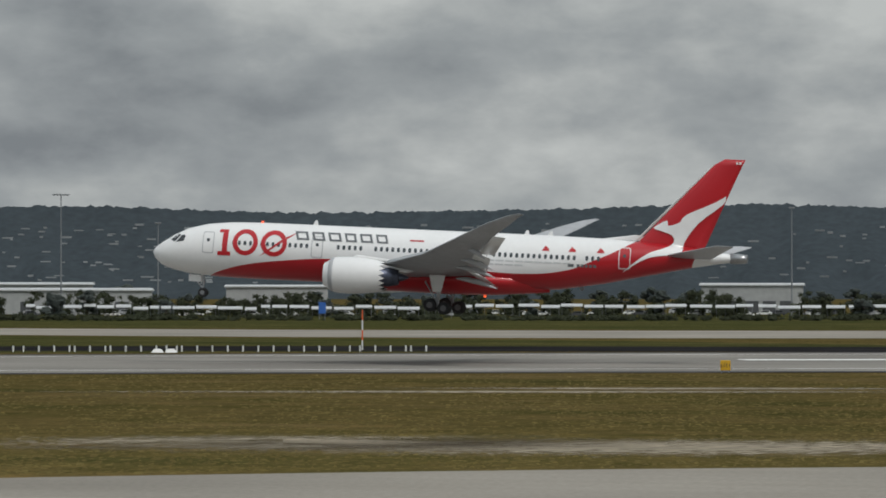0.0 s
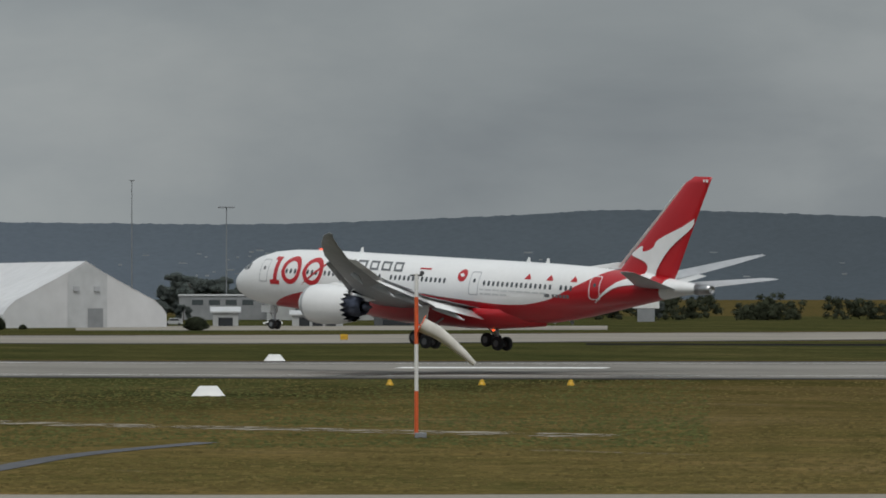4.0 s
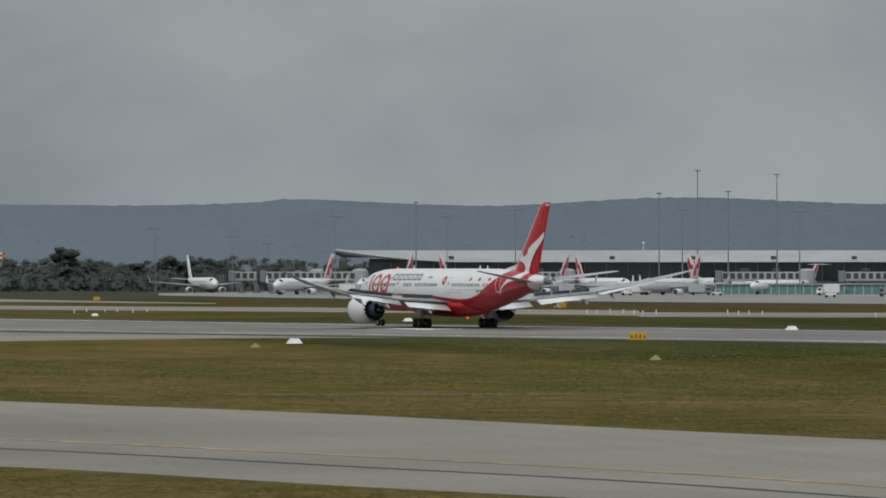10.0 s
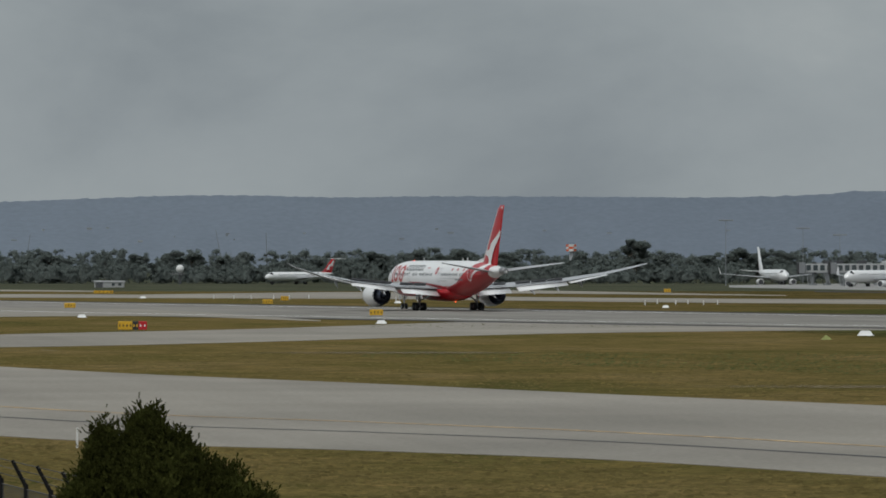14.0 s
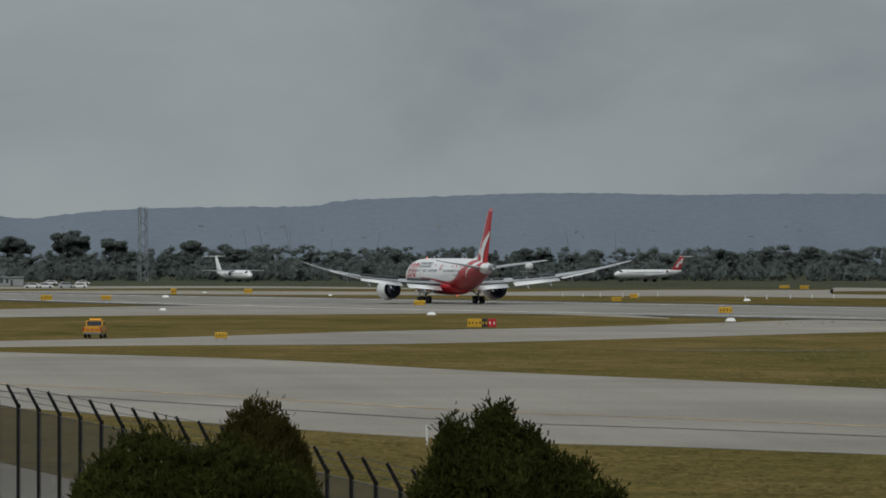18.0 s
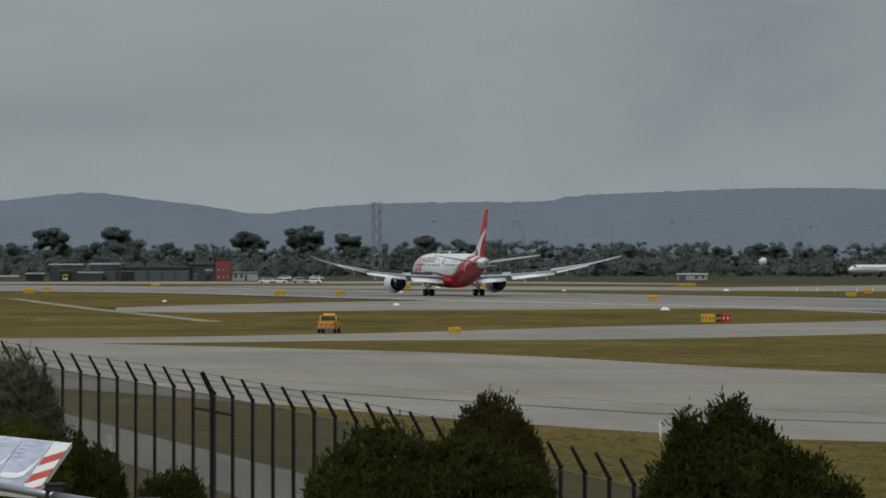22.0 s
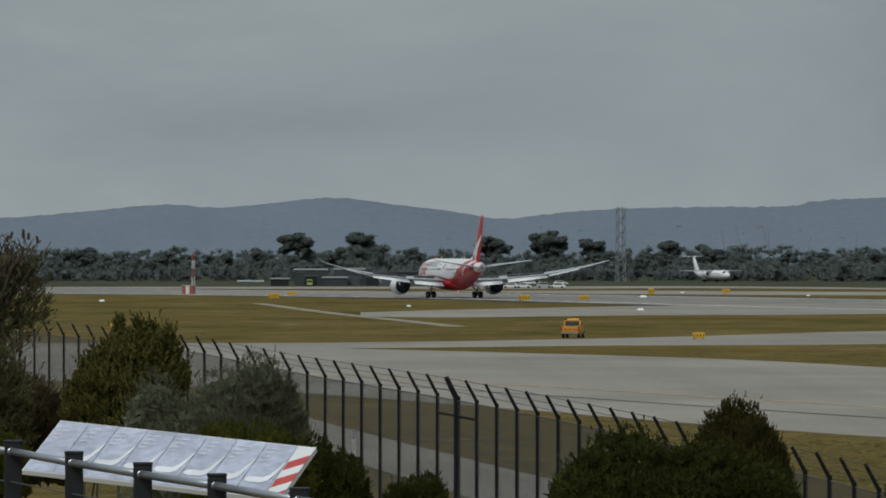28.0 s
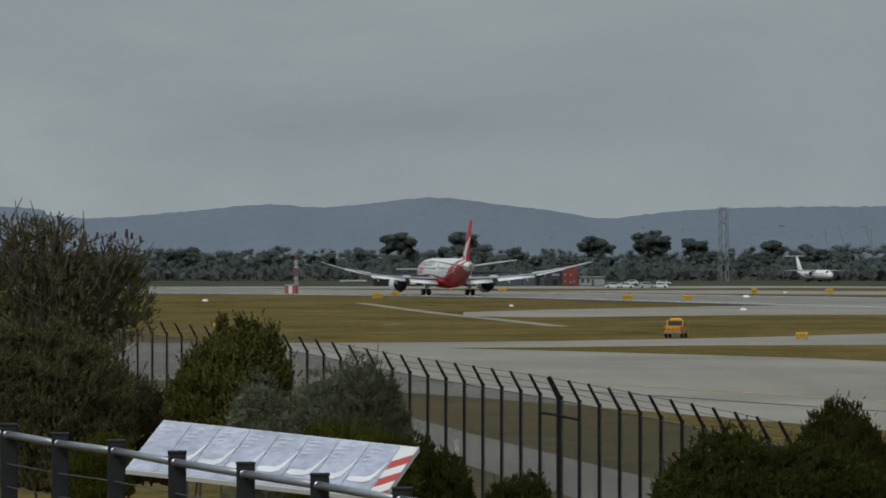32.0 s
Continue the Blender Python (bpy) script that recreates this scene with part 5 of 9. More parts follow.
        if high_tail:
            foil(bm, [((0, -h + length * 0.005, zc + r + ft * 0.98), (0, -h - length * 0.06, zc + r + ft * 0.98), 0.3, (0, 0, 1)), ((side * span * 0.17, -h - length * 0.035, zc + r + ft * 0.98), (side * span * 0.17, -h - length * 0.07, zc + r + ft * 0.98), 0.12, (0, 0, 1))])
        else:
            foil(bm, [((side * 0.3, -h + length * 0.13, zt), (side * 0.3, -h + length * 0.03, zt), 0.4, (0, 0, 1)), ((side * span * 0.2, -h + length * 0.03, zt + 0.5), (side * span * 0.2, -h - length * 0.005, zt + 0.5), 0.12, (0, 0, 1))])
        part("tailplane", bm, WHITE, root, "", True)
    bm = bmesh.new()
    foil(bm, [((0, -h + length * 0.22, zc + r * 0.7), (0, -h + length * 0.03, zc + r * 0.6), 0.5, (1, 0, 0)), ((0, -h + length * 0.15, zc + r * 1.15), (0, -h + length * 0.02, zc + r * 1.1), 0.42, (1, 0, 0)), ((0, -h + length * 0.02, zc + r + ft), (0, -h - length * 0.045, zc + r + ft), 0.22, (1, 0, 0))])
    fin = part("fin", bm, fin_mat, root, "", True)
    if accent:
        for side in (-1, 1):
            for q in (0, 1):
                bm = bmesh.new()
                y0, z0 = -h + length * (0.115 - 0.055 * q), zc + r * 1.5 + ft * 0.28 * q
                bm.faces.new([bm.verts.new((side * 0.27, a, b)) for a, b in ((y0, z0), (y0 - length * 0.045, z0 - 0.1), (y0 - length * 0.07, z0 + ft * 0.45), (y0 - length * 0.05, z0 + ft * 0.42))])
                part("fin_flash", bm, accent, fin)
    for x, y in ((-dia * 0.75, h - length * 0.52), (dia * 0.75, h - length * 0.52), (0, h - length * 0.1)):
        bm = bmesh.new()
        tube(bm, (x, y, 0.4), (x, y, zc - r * 0.6), 0.12, n=8)
        leg = part("gear_leg", bm, GREY_LIGHT, root)
        for d in (-0.35, 0.35):
            bm = bmesh.new()
            lathe(bm, [(0.25, -0.15), (0.5, -0.15), (0.52, 0), (0.5, 0.15), (0.25, 0.15)], 12, Matrix.Translation((x + d, y, 0.5)) @ Matrix.Rotation(radians(90), 4, "Y"))
            part("wheel", bm, RUBBER, leg)
    return root


def nose_to(p, a):
    """The pose at p of something whose nose (+y) points a degrees left of straight away from the stand."""
    return pose(p[0], p[1], p[2], 0, 0, -math.degrees(math.atan2(p[0], p[1])) + a)


SWIRL = dict(fin_mat=FIN_SWIRL, accent=CRIMSON)
DARK = dict(fin_mat=FIN_NAVY, accent=GOLD)
L_SW = "white twinjet with red-swirled tail, parked at the pier"
L_DK = "white jet with a navy and gold high tail on the apron"
_sw = make_jet(37, 3.9, 34, label=L_SW, m=nose_to(spot(2406, 1620), 150), **SWIRL)
for b, d, a in ((2550, 1620, 152), (2822, 1620, 150), (2702, 1640, -148), (2936, 1660, -152), (3054, 1600, 150), (3150, 1690, -140)):
    copy_thing(_sw, nose_to(spot(b, d), a))
_tt = make_jet(33, 3.3, 28, label="white rear-engined jet with a red-swirled high tail", high_tail=True, rear_engines=True, m=nose_to(spot(3786, 1430), -130), **SWIRL)
copy_thing(_tt, nose_to(spot(3255, 1640), 140))
_dk = make_jet(34, 3.3, 28, label=L_DK, high_tail=True, rear_engines=True, m=nose_to(spot(3894, 1310), 108), **DARK)
for b, d, a in ((4045, 1290, 108), (3800, 1340, 108), (3552, 1410, 128), (4953, 1330, -96), (4457, 1420, 112)):
    copy_thing(_dk, nose_to(spot(b, d), a))
_pp = make_jet(20, 2.1, 22, FIN_SWIRL, "small white propeller airliner with pale tail", props=True, m=nose_to(spot(4207, 1170), 128))
copy_thing(_pp, nose_to(spot(4482, 1190), 130))
make_jet(22, 2.3, 22, FIN_SWIRL, "small white propeller airliner with a pink patterned tail", props=True, m=nose_to(spot(4607, 1300), -95), accent=CRIMSON)
make_jet(34, 3.0, 25.4, RED, "white rear-engined jet with a red high tail far off", high_tail=True, rear_engines=True, accent=WHITE, m=nose_to(spot(1390, 1770), 136))
make_jet(26, 3.2, 24, WHITE, "plain white high-wing jet with a high tail far off", high_tail=True, high_wing=True, m=nose_to(spot(656, 1775), -152))
make_jet(40, 3.9, 34, WHITE, "white jetliner with a plain white tail, parked far off", m=nose_to(spot(2226, 1760), 194))


# ---- masts, tower and buildings ----
GALV = material("galvanised_steel", (0.22, 0.235, 0.25), 0.6, 0.2, grain=0.6, grain_amt=0.15)
CREAM = material("cream_concrete", (0.50, 0.45, 0.38), 0.8, grain=0.8, grain_amt=0.08, stain=0.12, stain_amt=0.1, bump=0.15)
PALE_WALL = material("pale_wall_sheet", (0.36, 0.37, 0.37), 0.7, grain=0.5, grain_amt=0.08, stain=0.06, stain_amt=0.12)
ROOF_WHITE = material("white_roof_sheet", (0.52, 0.53, 0.54), 0.5, grain=0.4, grain_amt=0.06, stain=0.05, stain_amt=0.1)
PALE_ROOF = material("pale_grey_roof_sheet", (0.38, 0.39, 0.40), 0.55, grain=0.4, grain_amt=0.08, stain=0.05, stain_amt=0.12)
WALL_GREY = material("grey_wall_sheet", (0.24, 0.25, 0.26), 0.7, grain=0.5, grain_amt=0.1, stain=0.08, stain_amt=0.15)
WALL_DARK = material("dark_wall_sheet", (0.075, 0.08, 0.085), 0.7, grain=0.5, grain_amt=0.12, stain=0.08, stain_amt=0.15)
WALL_RED = material("red_brown_cladding", (0.24, 0.055, 0.045), 0.7, grain=0.6, grain_amt=0.1, stain=0.1, stain_amt=0.15)
FABRIC = material("white_fabric", (0.62, 0.62, 0.63), 0.75, grain=0.3, grain_amt=0.05, stain=0.06, stain_amt=0.05)
WINDOW = material("building_glass", (0.055, 0.068, 0.073), 0.12, spec=0.7)
GREEN_GLASS = material("green_tinted_glass", (0.12, 0.26, 0.25), 0.1, spec=0.8)
SOCK = material("weathered_white_cloth", (0.62, 0.60, 0.55), 0.9, grain=1.5, grain_amt=0.1)
BLUE_PICTURE = material("pale_blue_picture", (0.30, 0.40, 0.62), 0.4, grain=0.5, grain_amt=0.4)
BLUE = material("blue_sign_paint", (0.03, 0.12, 0.42), 0.5, grain=1, grain_amt=0.08)


def make_mast(p, top, wide, thin=False):
    root = thing("light_mast", pose(*p), "tall grey floodlight mast with a lamp head", "light mast", "apron floodlights")
    bm = bmesh.new()
    r = 0.25 if not thin else 0.15
    tube(bm, (0, 0, 0), (0, 0, top), r, r * 0.55, 8)
    part("pole", bm, GALV, root)
    bm = bmesh.new()
    w = 2.4 if wide else 0.9
    box(bm, -w, w, -0.2, 0.2, top - 0.15, top + 0.15, 0.05)
    head = part("head_frame", bm, GREY_MID, root)
    k = 5 if wide else 2
    for i in range(k):
        x = -w + 2 * w * (i + 0.5) / k
        bm = bmesh.new()
        box(bm, x - 0.3, x + 0.3, -0.5, -0.22, top - 0.32, top + 0.1, 0.05)
        part("floodlight", bm, GREY_MID, head)
    root.rotation_euler.z = -math.atan2(p[0], p[1])
    return root


MASTS_PIER = [(2144, 73, 1), (2280, 59, 1), (2345, 47, 1), (2463, 94, 1), (2555, 44, 1), (2605, 119, 0), (2660, 94, 1), (2702, 45, 1), (2781, 107, 1)]
MASTS_TERMINAL = [(3035, 135, 0), (3076, 107, 1), (3103, 175, 0), (3157, 138, 0), (3243, 168, 0), (3283, 103, 1), (3507, 108, 1), (3541, 192, 0), (3561, 150, 0), (3621, 146, 0), (3656, 195, 0), (3682, 165, 0), (3802, 78, 0), (3908, 167, 0), (3974, 152, 0)]
MASTS_APRON = [(4019, 187, 0), (4137, 192, 0), (4252, 83, 0), (4342, 195, 0), (4565, 157, 0), (4610, 177, 0), (4704, 194, 0), (4880, 179, 0), (5168, 187, 0), (5331, 141, 1), (5579, 194, 0)]
MASTS_EAST = [(5746, 147, 1), (7032, 148, 0), (7336, 137, 1), (7621, 143, 1), (7890, 148, 1), (8181, 154, 1), (8511, 161, 1), (8846, 167, 1), (9155, 142, 1), (9488, 148, 1), (9788, 163, 1), (9959, 113, 0), (11079, 140, 0)]
for b, e, wide in MASTS_PIER + MASTS_TERMINAL + MASTS_APRON + MASTS_EAST:
    d = 1750.0 if e < 60 else (1420.0 if b > 5700 else 1560.0 + 60 * (b % 3))
    make_mast(spot(b, d), EYE + e * d / 9000, wide, e < 100)


def make_building(name, p, w, dep, h, mat, roof_mat, label, turn=0.0, roof="flat", rise=1.5, openings=(), category="building"):
    """A block whose front (-y) looks at the stand: walls, a roof with eaves, and openings (x, z, width, height, material) set in its front."""
    root = thing(name, facing(p, turn), label, category)
    bm = bmesh.new()
    box(bm, -w / 2, w / 2, 0, dep, 0, h, 0.08)
    part("wall", bm, mat, root)
    bm = bmesh.new()
    e = 0.6
    if roof == "flat":
        box(bm, -w / 2 - 0.25, w / 2 + 0.25, -0.25, dep + 0.25, h, h + 0.5, 0.06)
    elif roof == "shed":
        loft(bm, [[(x, -e, h), (x, dep + e, h + rise), (x, dep + e, h + rise + 0.35), (x, -e, h + 0.35)] for x in (-w / 2 - e, w / 2 + e)])
    else:
        loft(bm, [[(x, -e, h), (x, dep / 2, h + rise), (x, dep + e, h), (x, dep + e, h + 0.3), (x, dep / 2, h + rise + 0.3), (x, -e, h + 0.3)] for x in (-w / 2 - e, w / 2 + e)])
    part("roof", bm, roof_mat, root)
    for x, z, ow, oh, om in openings:
        bm = bmesh.new()
        fw = 0.12
        box(bm, x - ow / 2, x + ow / 2, -0.06, 0.02, z, z + oh)
        # open bays come out as door too: flat panels with the shade as colour
        pane = part("window" if om is WINDOW else "door", bm, om, root)
        bm = bmesh.new()
        box(bm, x - ow / 2 - fw, x + ow / 2 + fw, -0.12, 0.02, z + oh, z + oh + fw)
        part("lintel", bm, GREY_MID, pane)
    return root


def row_open(x0, x1, n, z, w, h, m):
    return [(x0 + (x1 - x0) * (i + 0.5) / n, z, w, h, m) for i in range(n)]


def make_control_tower():
    p = spot(5206, 1800)
    k = 1800 / 9000
    root = thing("control_tower", facing(p), "cream concrete airport control tower with a green-glazed cab", "control tower")
    zz = lambda y: EYE + (504.6 - y) * k
    bm = bmesh.new()
    lathe(bm, [(4.1, 0), (3.6, 4), (3.45, zz(331)), (3.3, zz(331) + 0.1)], 16)
    part("shaft", bm, CREAM, root)
    bm = bmesh.new()
    lathe(bm, [(3.45, zz(331)), (6.3, zz(306))], 16)
    part("lower_flare", bm, CREAM, root)
    bm = bmesh.new()
    lathe(bm, [(6.3, zz(306)), (7.5, zz(291))], 16)
    band = part("dark_window_band", bm, WINDOW, root)
    for i in range(8):
        a = 2 * math.pi * i / 8
        bm = bmesh.new()
        tube(bm, (6.35 * math.cos(a), 6.35 * math.sin(a), zz(306)), (7.55 * math.cos(a), 7.55 * math.sin(a), zz(291)), 0.15, n=6)
        part("mullion", bm, CREAM, band)
    bm = bmesh.new()
    lathe(bm, [(7.5, zz(291)), (8.1, zz(283)), (8.1, zz(281.5)), (7.9, zz(281.3)), (8.15, zz(281)), (9.0, zz(275)), (8.6, zz(268)), (6.4, zz(265.5))], 16)
    part("gallery", bm, CREAM, root)
    bm = bmesh.new()
    lathe(bm, [(4.9, zz(265)), (5.5, zz(254))], 12)
    cab = part("cab_glazing", bm, GREEN_GLASS, root, "green tinted cab glass")
    for i in range(12):
        a = 2 * math.pi * i / 12
        bm = bmesh.new()
        tube(bm, (4.95 * math.cos(a), 4.95 * math.sin(a), zz(265)), (5.55 * math.cos(a), 5.55 * math.sin(a), zz(254)), 0.09, n=5)
        part("mullion", bm, GREY_LIGHT, cab)
    bm = bmesh.new()
    lathe(bm, [(5.9, zz(254)), (5.9, zz(251)), (5.2, zz(247)), (4.6, zz(246.5))], 16)
    part("cab_roof", bm, WHITE_MATT, root)
    bm = bmesh.new()
    for i in range(14):
        a = 2 * math.pi * i / 14
        tube(bm, (5.0 * math.cos(a), 5.0 * math.sin(a), zz(247)), (5.0 * math.cos(a), 5.0 * math.sin(a), zz(243.5)), 0.06, n=5)
        b_ = a + 2 * math.pi / 14
        tube(bm, (5.0 * math.cos(a), 5.0 * math.sin(a), zz(243.5)), (5.0 * math.cos(b_), 5.0 * math.sin(b_), zz(243.5)), 0.05, n=5)
    part("roof_rail", bm, GALV, root)
    for x, t_, r in ((0, 219, 0.16), (-2.6, 240, 0.08), (2.4, 240, 0.08), (1.2, 238, 0.07)):
        bm = bmesh.new()
        tube(bm, (x, 0, zz(247)), (x, 0, zz(t_)), r, r * 0.5, 6)
        part("aerial", bm, GALV, root)


make_control_tower()


def make_pier():
    """The long terminal pier: a thin curved roof that sweeps up and out at one end, over dark glass."""
    d = 1720
    k = d / 9000
    b0, b1 = 2461, 3533
    p = spot((b0 + b1) / 2, d)
    w = (b1 - b0) * k
    root = thing("terminal_pier", facing(p), "long terminal pier with a thin pale roof over dark glass", "terminal")
    zr = EYE + (483 - 449) * k
    bm = bmesh.new()
    rows = []
    for f in [i / 40 for i in range(41)]:
        x = -w / 2 + w * f
        lip = 2.6 * max(0, 1 - f / 0.2) ** 1.5
        fro = -16 + 12 * max(0, 1 - f / 0.10) ** 2.2
        end = min(1.0, max(0.05, (1 - f) / 0.025)) ** 0.5
        thick = 0.5 + 0.5 * min(1, f / 0.03)
        rows.append([(x, fro, zr - 4.0 + lip * 1.55), (x, fro + 2, zr - 3.3 + lip * 1.45), (x, 0, zr - 1.4 + lip * 0.6 - 2.5 * (1 - end)), (x, 14, zr - 2.5 * (1 - end)), (x, 40, zr - 1.5), (x, 40, zr - 2.4), (x, 0, zr - 1.4 - 1.4 * thick + lip * 0.3 - 1.2 * (1 - end)), (x, fro + 2, zr - 3.3 - 0.9 * thick + lip * 1.2)])
    loft(bm, rows)
    for q in bm.faces:
        q.normal_update()
        q.material_index = 0
    bm.faces.ensure_lookup_table()
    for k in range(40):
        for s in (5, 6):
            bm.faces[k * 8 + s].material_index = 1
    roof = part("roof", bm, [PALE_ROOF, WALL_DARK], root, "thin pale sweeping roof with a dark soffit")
    n = 26
    for i in range(n):
        x0, x1 = -w / 2 + 12 + (w - 16) * i / n, -w / 2 + 12 + (w - 16) * (i + 1) / n
        bm = bmesh.new()
        box(bm, x0 + 0.15, x1 - 0.15, -6.1, -6, 4.2, zr - 4)
        part("glass_bay", bm, WINDOW, root)
        bm = bmesh.new()
        box(bm, x1 - 0.15, x1 + 0.15, -6.3, -5.9, 0, zr - 3.2)
        part("column", bm, GREY_MID, root)
    bm = bmesh.new()
    box(bm, -w / 2 + 12, w / 2 - 4, -5.9, 36, 0, zr - 2.9)
    part("hall", bm, WALL_DARK, root)
    bm = bmesh.new()
    box(bm, -w / 2 + 12, w / 2 - 4, -7.2, -5.9, 0, 4.1, 0.1)
    part("ground_storey", bm, WALL_GREY, root)
    for i in range(6):
        x = -w / 2 + 40 + (w - 70) * i / 5
        bm = bmesh.new()
        box(bm, x - 0.9, x + 0.9, -15.2, -14.8, zr - 3.1, zr - 2.0, 0.1)
        part("roof_floodlight", bm, GREY_DARK, roof)
    bm = bmesh.new()
    tube(bm, (2, 10, zr), (2, 10, zr + 2.4), 0.12)
    lathe(bm, [(0.1, 0), (0.5, 0.1), (0.55, 0.5), (0.1, 0.7)], 10, Matrix.Translation((2, 10, zr + 2.2)))
    part("roof_beacon", bm, WHITE_MATT, roof)


make_pier()


def make_airbridge(b, d, w, a, mat=PALE_WALL):
    root = thing("airbridge", facing(spot(b, d), a), "grey-white passenger boarding bridge on legs", "airbridge", "boarding bridges")
    bm = bmesh.new()
    box(bm, -w / 2, w / 2, -1.6, 1.6, 4.2, 7.2, 0.15)
    tun = part("tunnel", bm, mat, root)
    n = int(w / 2.2)
    for i in range(n):
        x = -w / 2 + w * (i + 0.5) / n
        bm = bmesh.new()
        box(bm, x - 0.75, x + 0.75, -1.68, -1.58, 5.0, 6.8)
        part("window", bm, WINDOW, tun)
    for x in (-w * 0.4, w * 0.4):
        bm = bmesh.new()
        box(bm, x - 0.35, x + 0.35, -0.4, 0.4, 0, 4.25)
        box(bm, x - 1.3, x + 1.3, -0.7, 0.7, 0, 0.6, 0.1)
        part("leg", bm, GREY_MID, root)
    bm = bmesh.new()
    box(bm, -w / 2 - 2.2, -w / 2 + 0.1, -2.2, 2.2, 3.8, 7.6, 0.2)
    cab = part("cab", bm, GREY_MID, root)
    bm = bmesh.new()
    box(bm, -w / 2 - 2.5, -w / 2 - 2.15, -2.4, 2.4, 3.7, 7.8, 0.1)
    part("bellows", bm, BLACK, cab, "black folded bellows at the bridge's end")
    # the round hub at the pier's end, air units on the roof, and the service stair by the cab
    bm = bmesh.new()
    lathe(bm, [(2.6, 3.6), (2.7, 3.8), (2.7, 7.6), (1.6, 8.2), (0.2, 8.3)], 16, Matrix.Translation((w / 2 + 1.6, 0, 0)))
    tube(bm, (w / 2 + 1.6, 0, 0), (w / 2 + 1.6, 0, 3.7), 0.7, n=10)
    part("rotunda", bm, mat, root)
    for x, q in ((-w * 0.22, 1.5), (w * 0.18, 1.1)):
        bm = bmesh.new()
        box(bm, x - q, x + q, -0.9, 0.9, 7.2, 8.3, 0.1)
        part("air_unit", bm, GREY_DARK, root)
    bm = bmesh.new()
    for i in range(10):
        y = -2.4 - i * 0.42
        box(bm, -w / 2 + 0.6, -w / 2 + 1.6, y - 0.2, y + 0.2, 3.9 - i * 0.42, 4.0 - i * 0.42)
    for x in (-w / 2 + 0.55, -w / 2 + 1.65):
        tube(bm, (x, -2.2, 4.0), (x, -6.4, 0.0), 0.09, n=5)
        tube(bm, (x, -2.2, 5.0), (x, -6.4, 1.0), 0.04, n=5)
    part("service_stair", bm, GREY_MID, root)


for b, d, w, a in ((2418, 1680, 30, 8), (2673, 1690, 26, -6), (2802, 1690, 24, 10), (3217, 1650, 26, -8), (2356, 1720, 28, 6), (2491, 1720, 34, 0), (2367, 1740, 22, 14), (3428, 1650, 24, 0), (4171, 1560, 30, 0)):
    make_airbridge(b, d, w, a)


def block(t_name, x0, x1, y_top, yh, d, dep, mat, roof_mat, label, **kw):
    """A building between two bearings, its top at an angle over the horizon."""
    k = d / 9000
    return make_building(t_name, spot((x0 + x1) / 2, d), (x1 - x0) * k, dep, EYE + (yh - y_top) * k - 0.5, mat, roof_mat, label, **kw)


# the old terminal's grey blocks
block("terminal_block", 3777, 3952, 449, 482.9, 1700, 40, WALL_GREY, ROOF_WHITE, "long grey terminal block with a flat roof", openings=row_open(-15, 12, 7, 2, 2.6, 5, WINDOW))
block("terminal_block", 3954, 4117, 447, 482.9, 1680, 40, WALL_GREY, ROOF_WHITE, "plain grey terminal block with a flat roof", openings=row_open(-12, 12, 6, 1, 3, 4, WALL_DARK))
block("plant_room", 3832, 3957, 431, 482.9, 1730, 20, PALE_WALL, WALL_DARK, "white rooftop plant room with a dark louvre band")
block("plant_room", 4010, 4115, 433, 482.9, 1730, 20, CREAM, ROOF_WHITE, "cream rooftop plant room", openings=row_open(-9, 9, 5, 12.5, 2.5, 1.6, WINDOW))
block("lift_tower", 3970, 4010, 406, 482.9, 1725, 12, CREAM, CREAM, "cream concrete lift tower beside dark vertical fins")
for q in range(4):
    block("tower_fin", 3957 + q * 3.3, 3959 + q * 3.3, 395 + 2 * (q % 2), 482.9, 1722, 6, WALL_DARK, WALL_DARK, "thin dark vertical fin of the lift tower")
block("terminal_block", 3745, 3779, 447, 482.9, 1705, 20, WALL_DARK, WALL_DARK, "dark green-grey terminal block")
block("terminal_wing", 3547, 3777, 478, 482.9, 1690, 26, WALL_GREY, WALL_DARK, "low grey terminal wing with dark windows", openings=row_open(-20, 20, 9, 3, 3.4, 4, WINDOW))
block("terminal_block", 4119, 4203, 452, 482.9, 1690, 26, WALL_DARK, ROOF_WHITE, "dark slope-roofed terminal block", roof="shed", rise=-3.5)
block("terminal_hall", 4187, 4477, 474, 482.9, 1660, 30, WALL_GREY, ROOF_WHITE, "low grey hall with pale canopy and dark glazing", openings=row_open(-24, 24, 10, 2, 4, 4, WINDOW), roof="shed", rise=1.6)
block("terminal_canopy", 4197, 4437, 455, 482.9, 1720, 20, ROOF_WHITE, ROOF_WHITE, "white curved-roof hall behind", roof="gable", rise=2.5)
block("hangar", 4472, 4777, 497, 504.6, 1650, 50, PALE_WALL, ROOF_WHITE, "long pale hangar with a white roof", roof="gable", rise=2.4, openings=row_open(-20, 5, 4, 0, 6, 6, WALL_DARK))
block("hangar_wall", 4644, 4768, 507, 504.6, 1600, 14, PALE_ROOF, ROOF_WHITE, "blank light grey hangar wall", roof="shed", rise=-1.0)
block("red_hangar", 4769, 4850, 503, 504.6, 1598, 18, WALL_RED, WALL_RED, "red-brown clad hangar side", openings=row_open(-6, 6, 3, 0, 3, 4, WALL_RED))
block("dark_hangar", 4778, 4857, 488, 504.6, 1640, 24, WALL_DARK, WALL_DARK, "dark hangar block behind the red one")
block("long_hangar", 4850, 5172, 502, 504.6, 1620, 30, WALL_GREY, ROOF_WHITE, "long grey hangar with a pale roof edge", roof="shed", rise=1.2, openings=row_open(-24, 24, 6, 0, 7, 5, WALL_DARK))
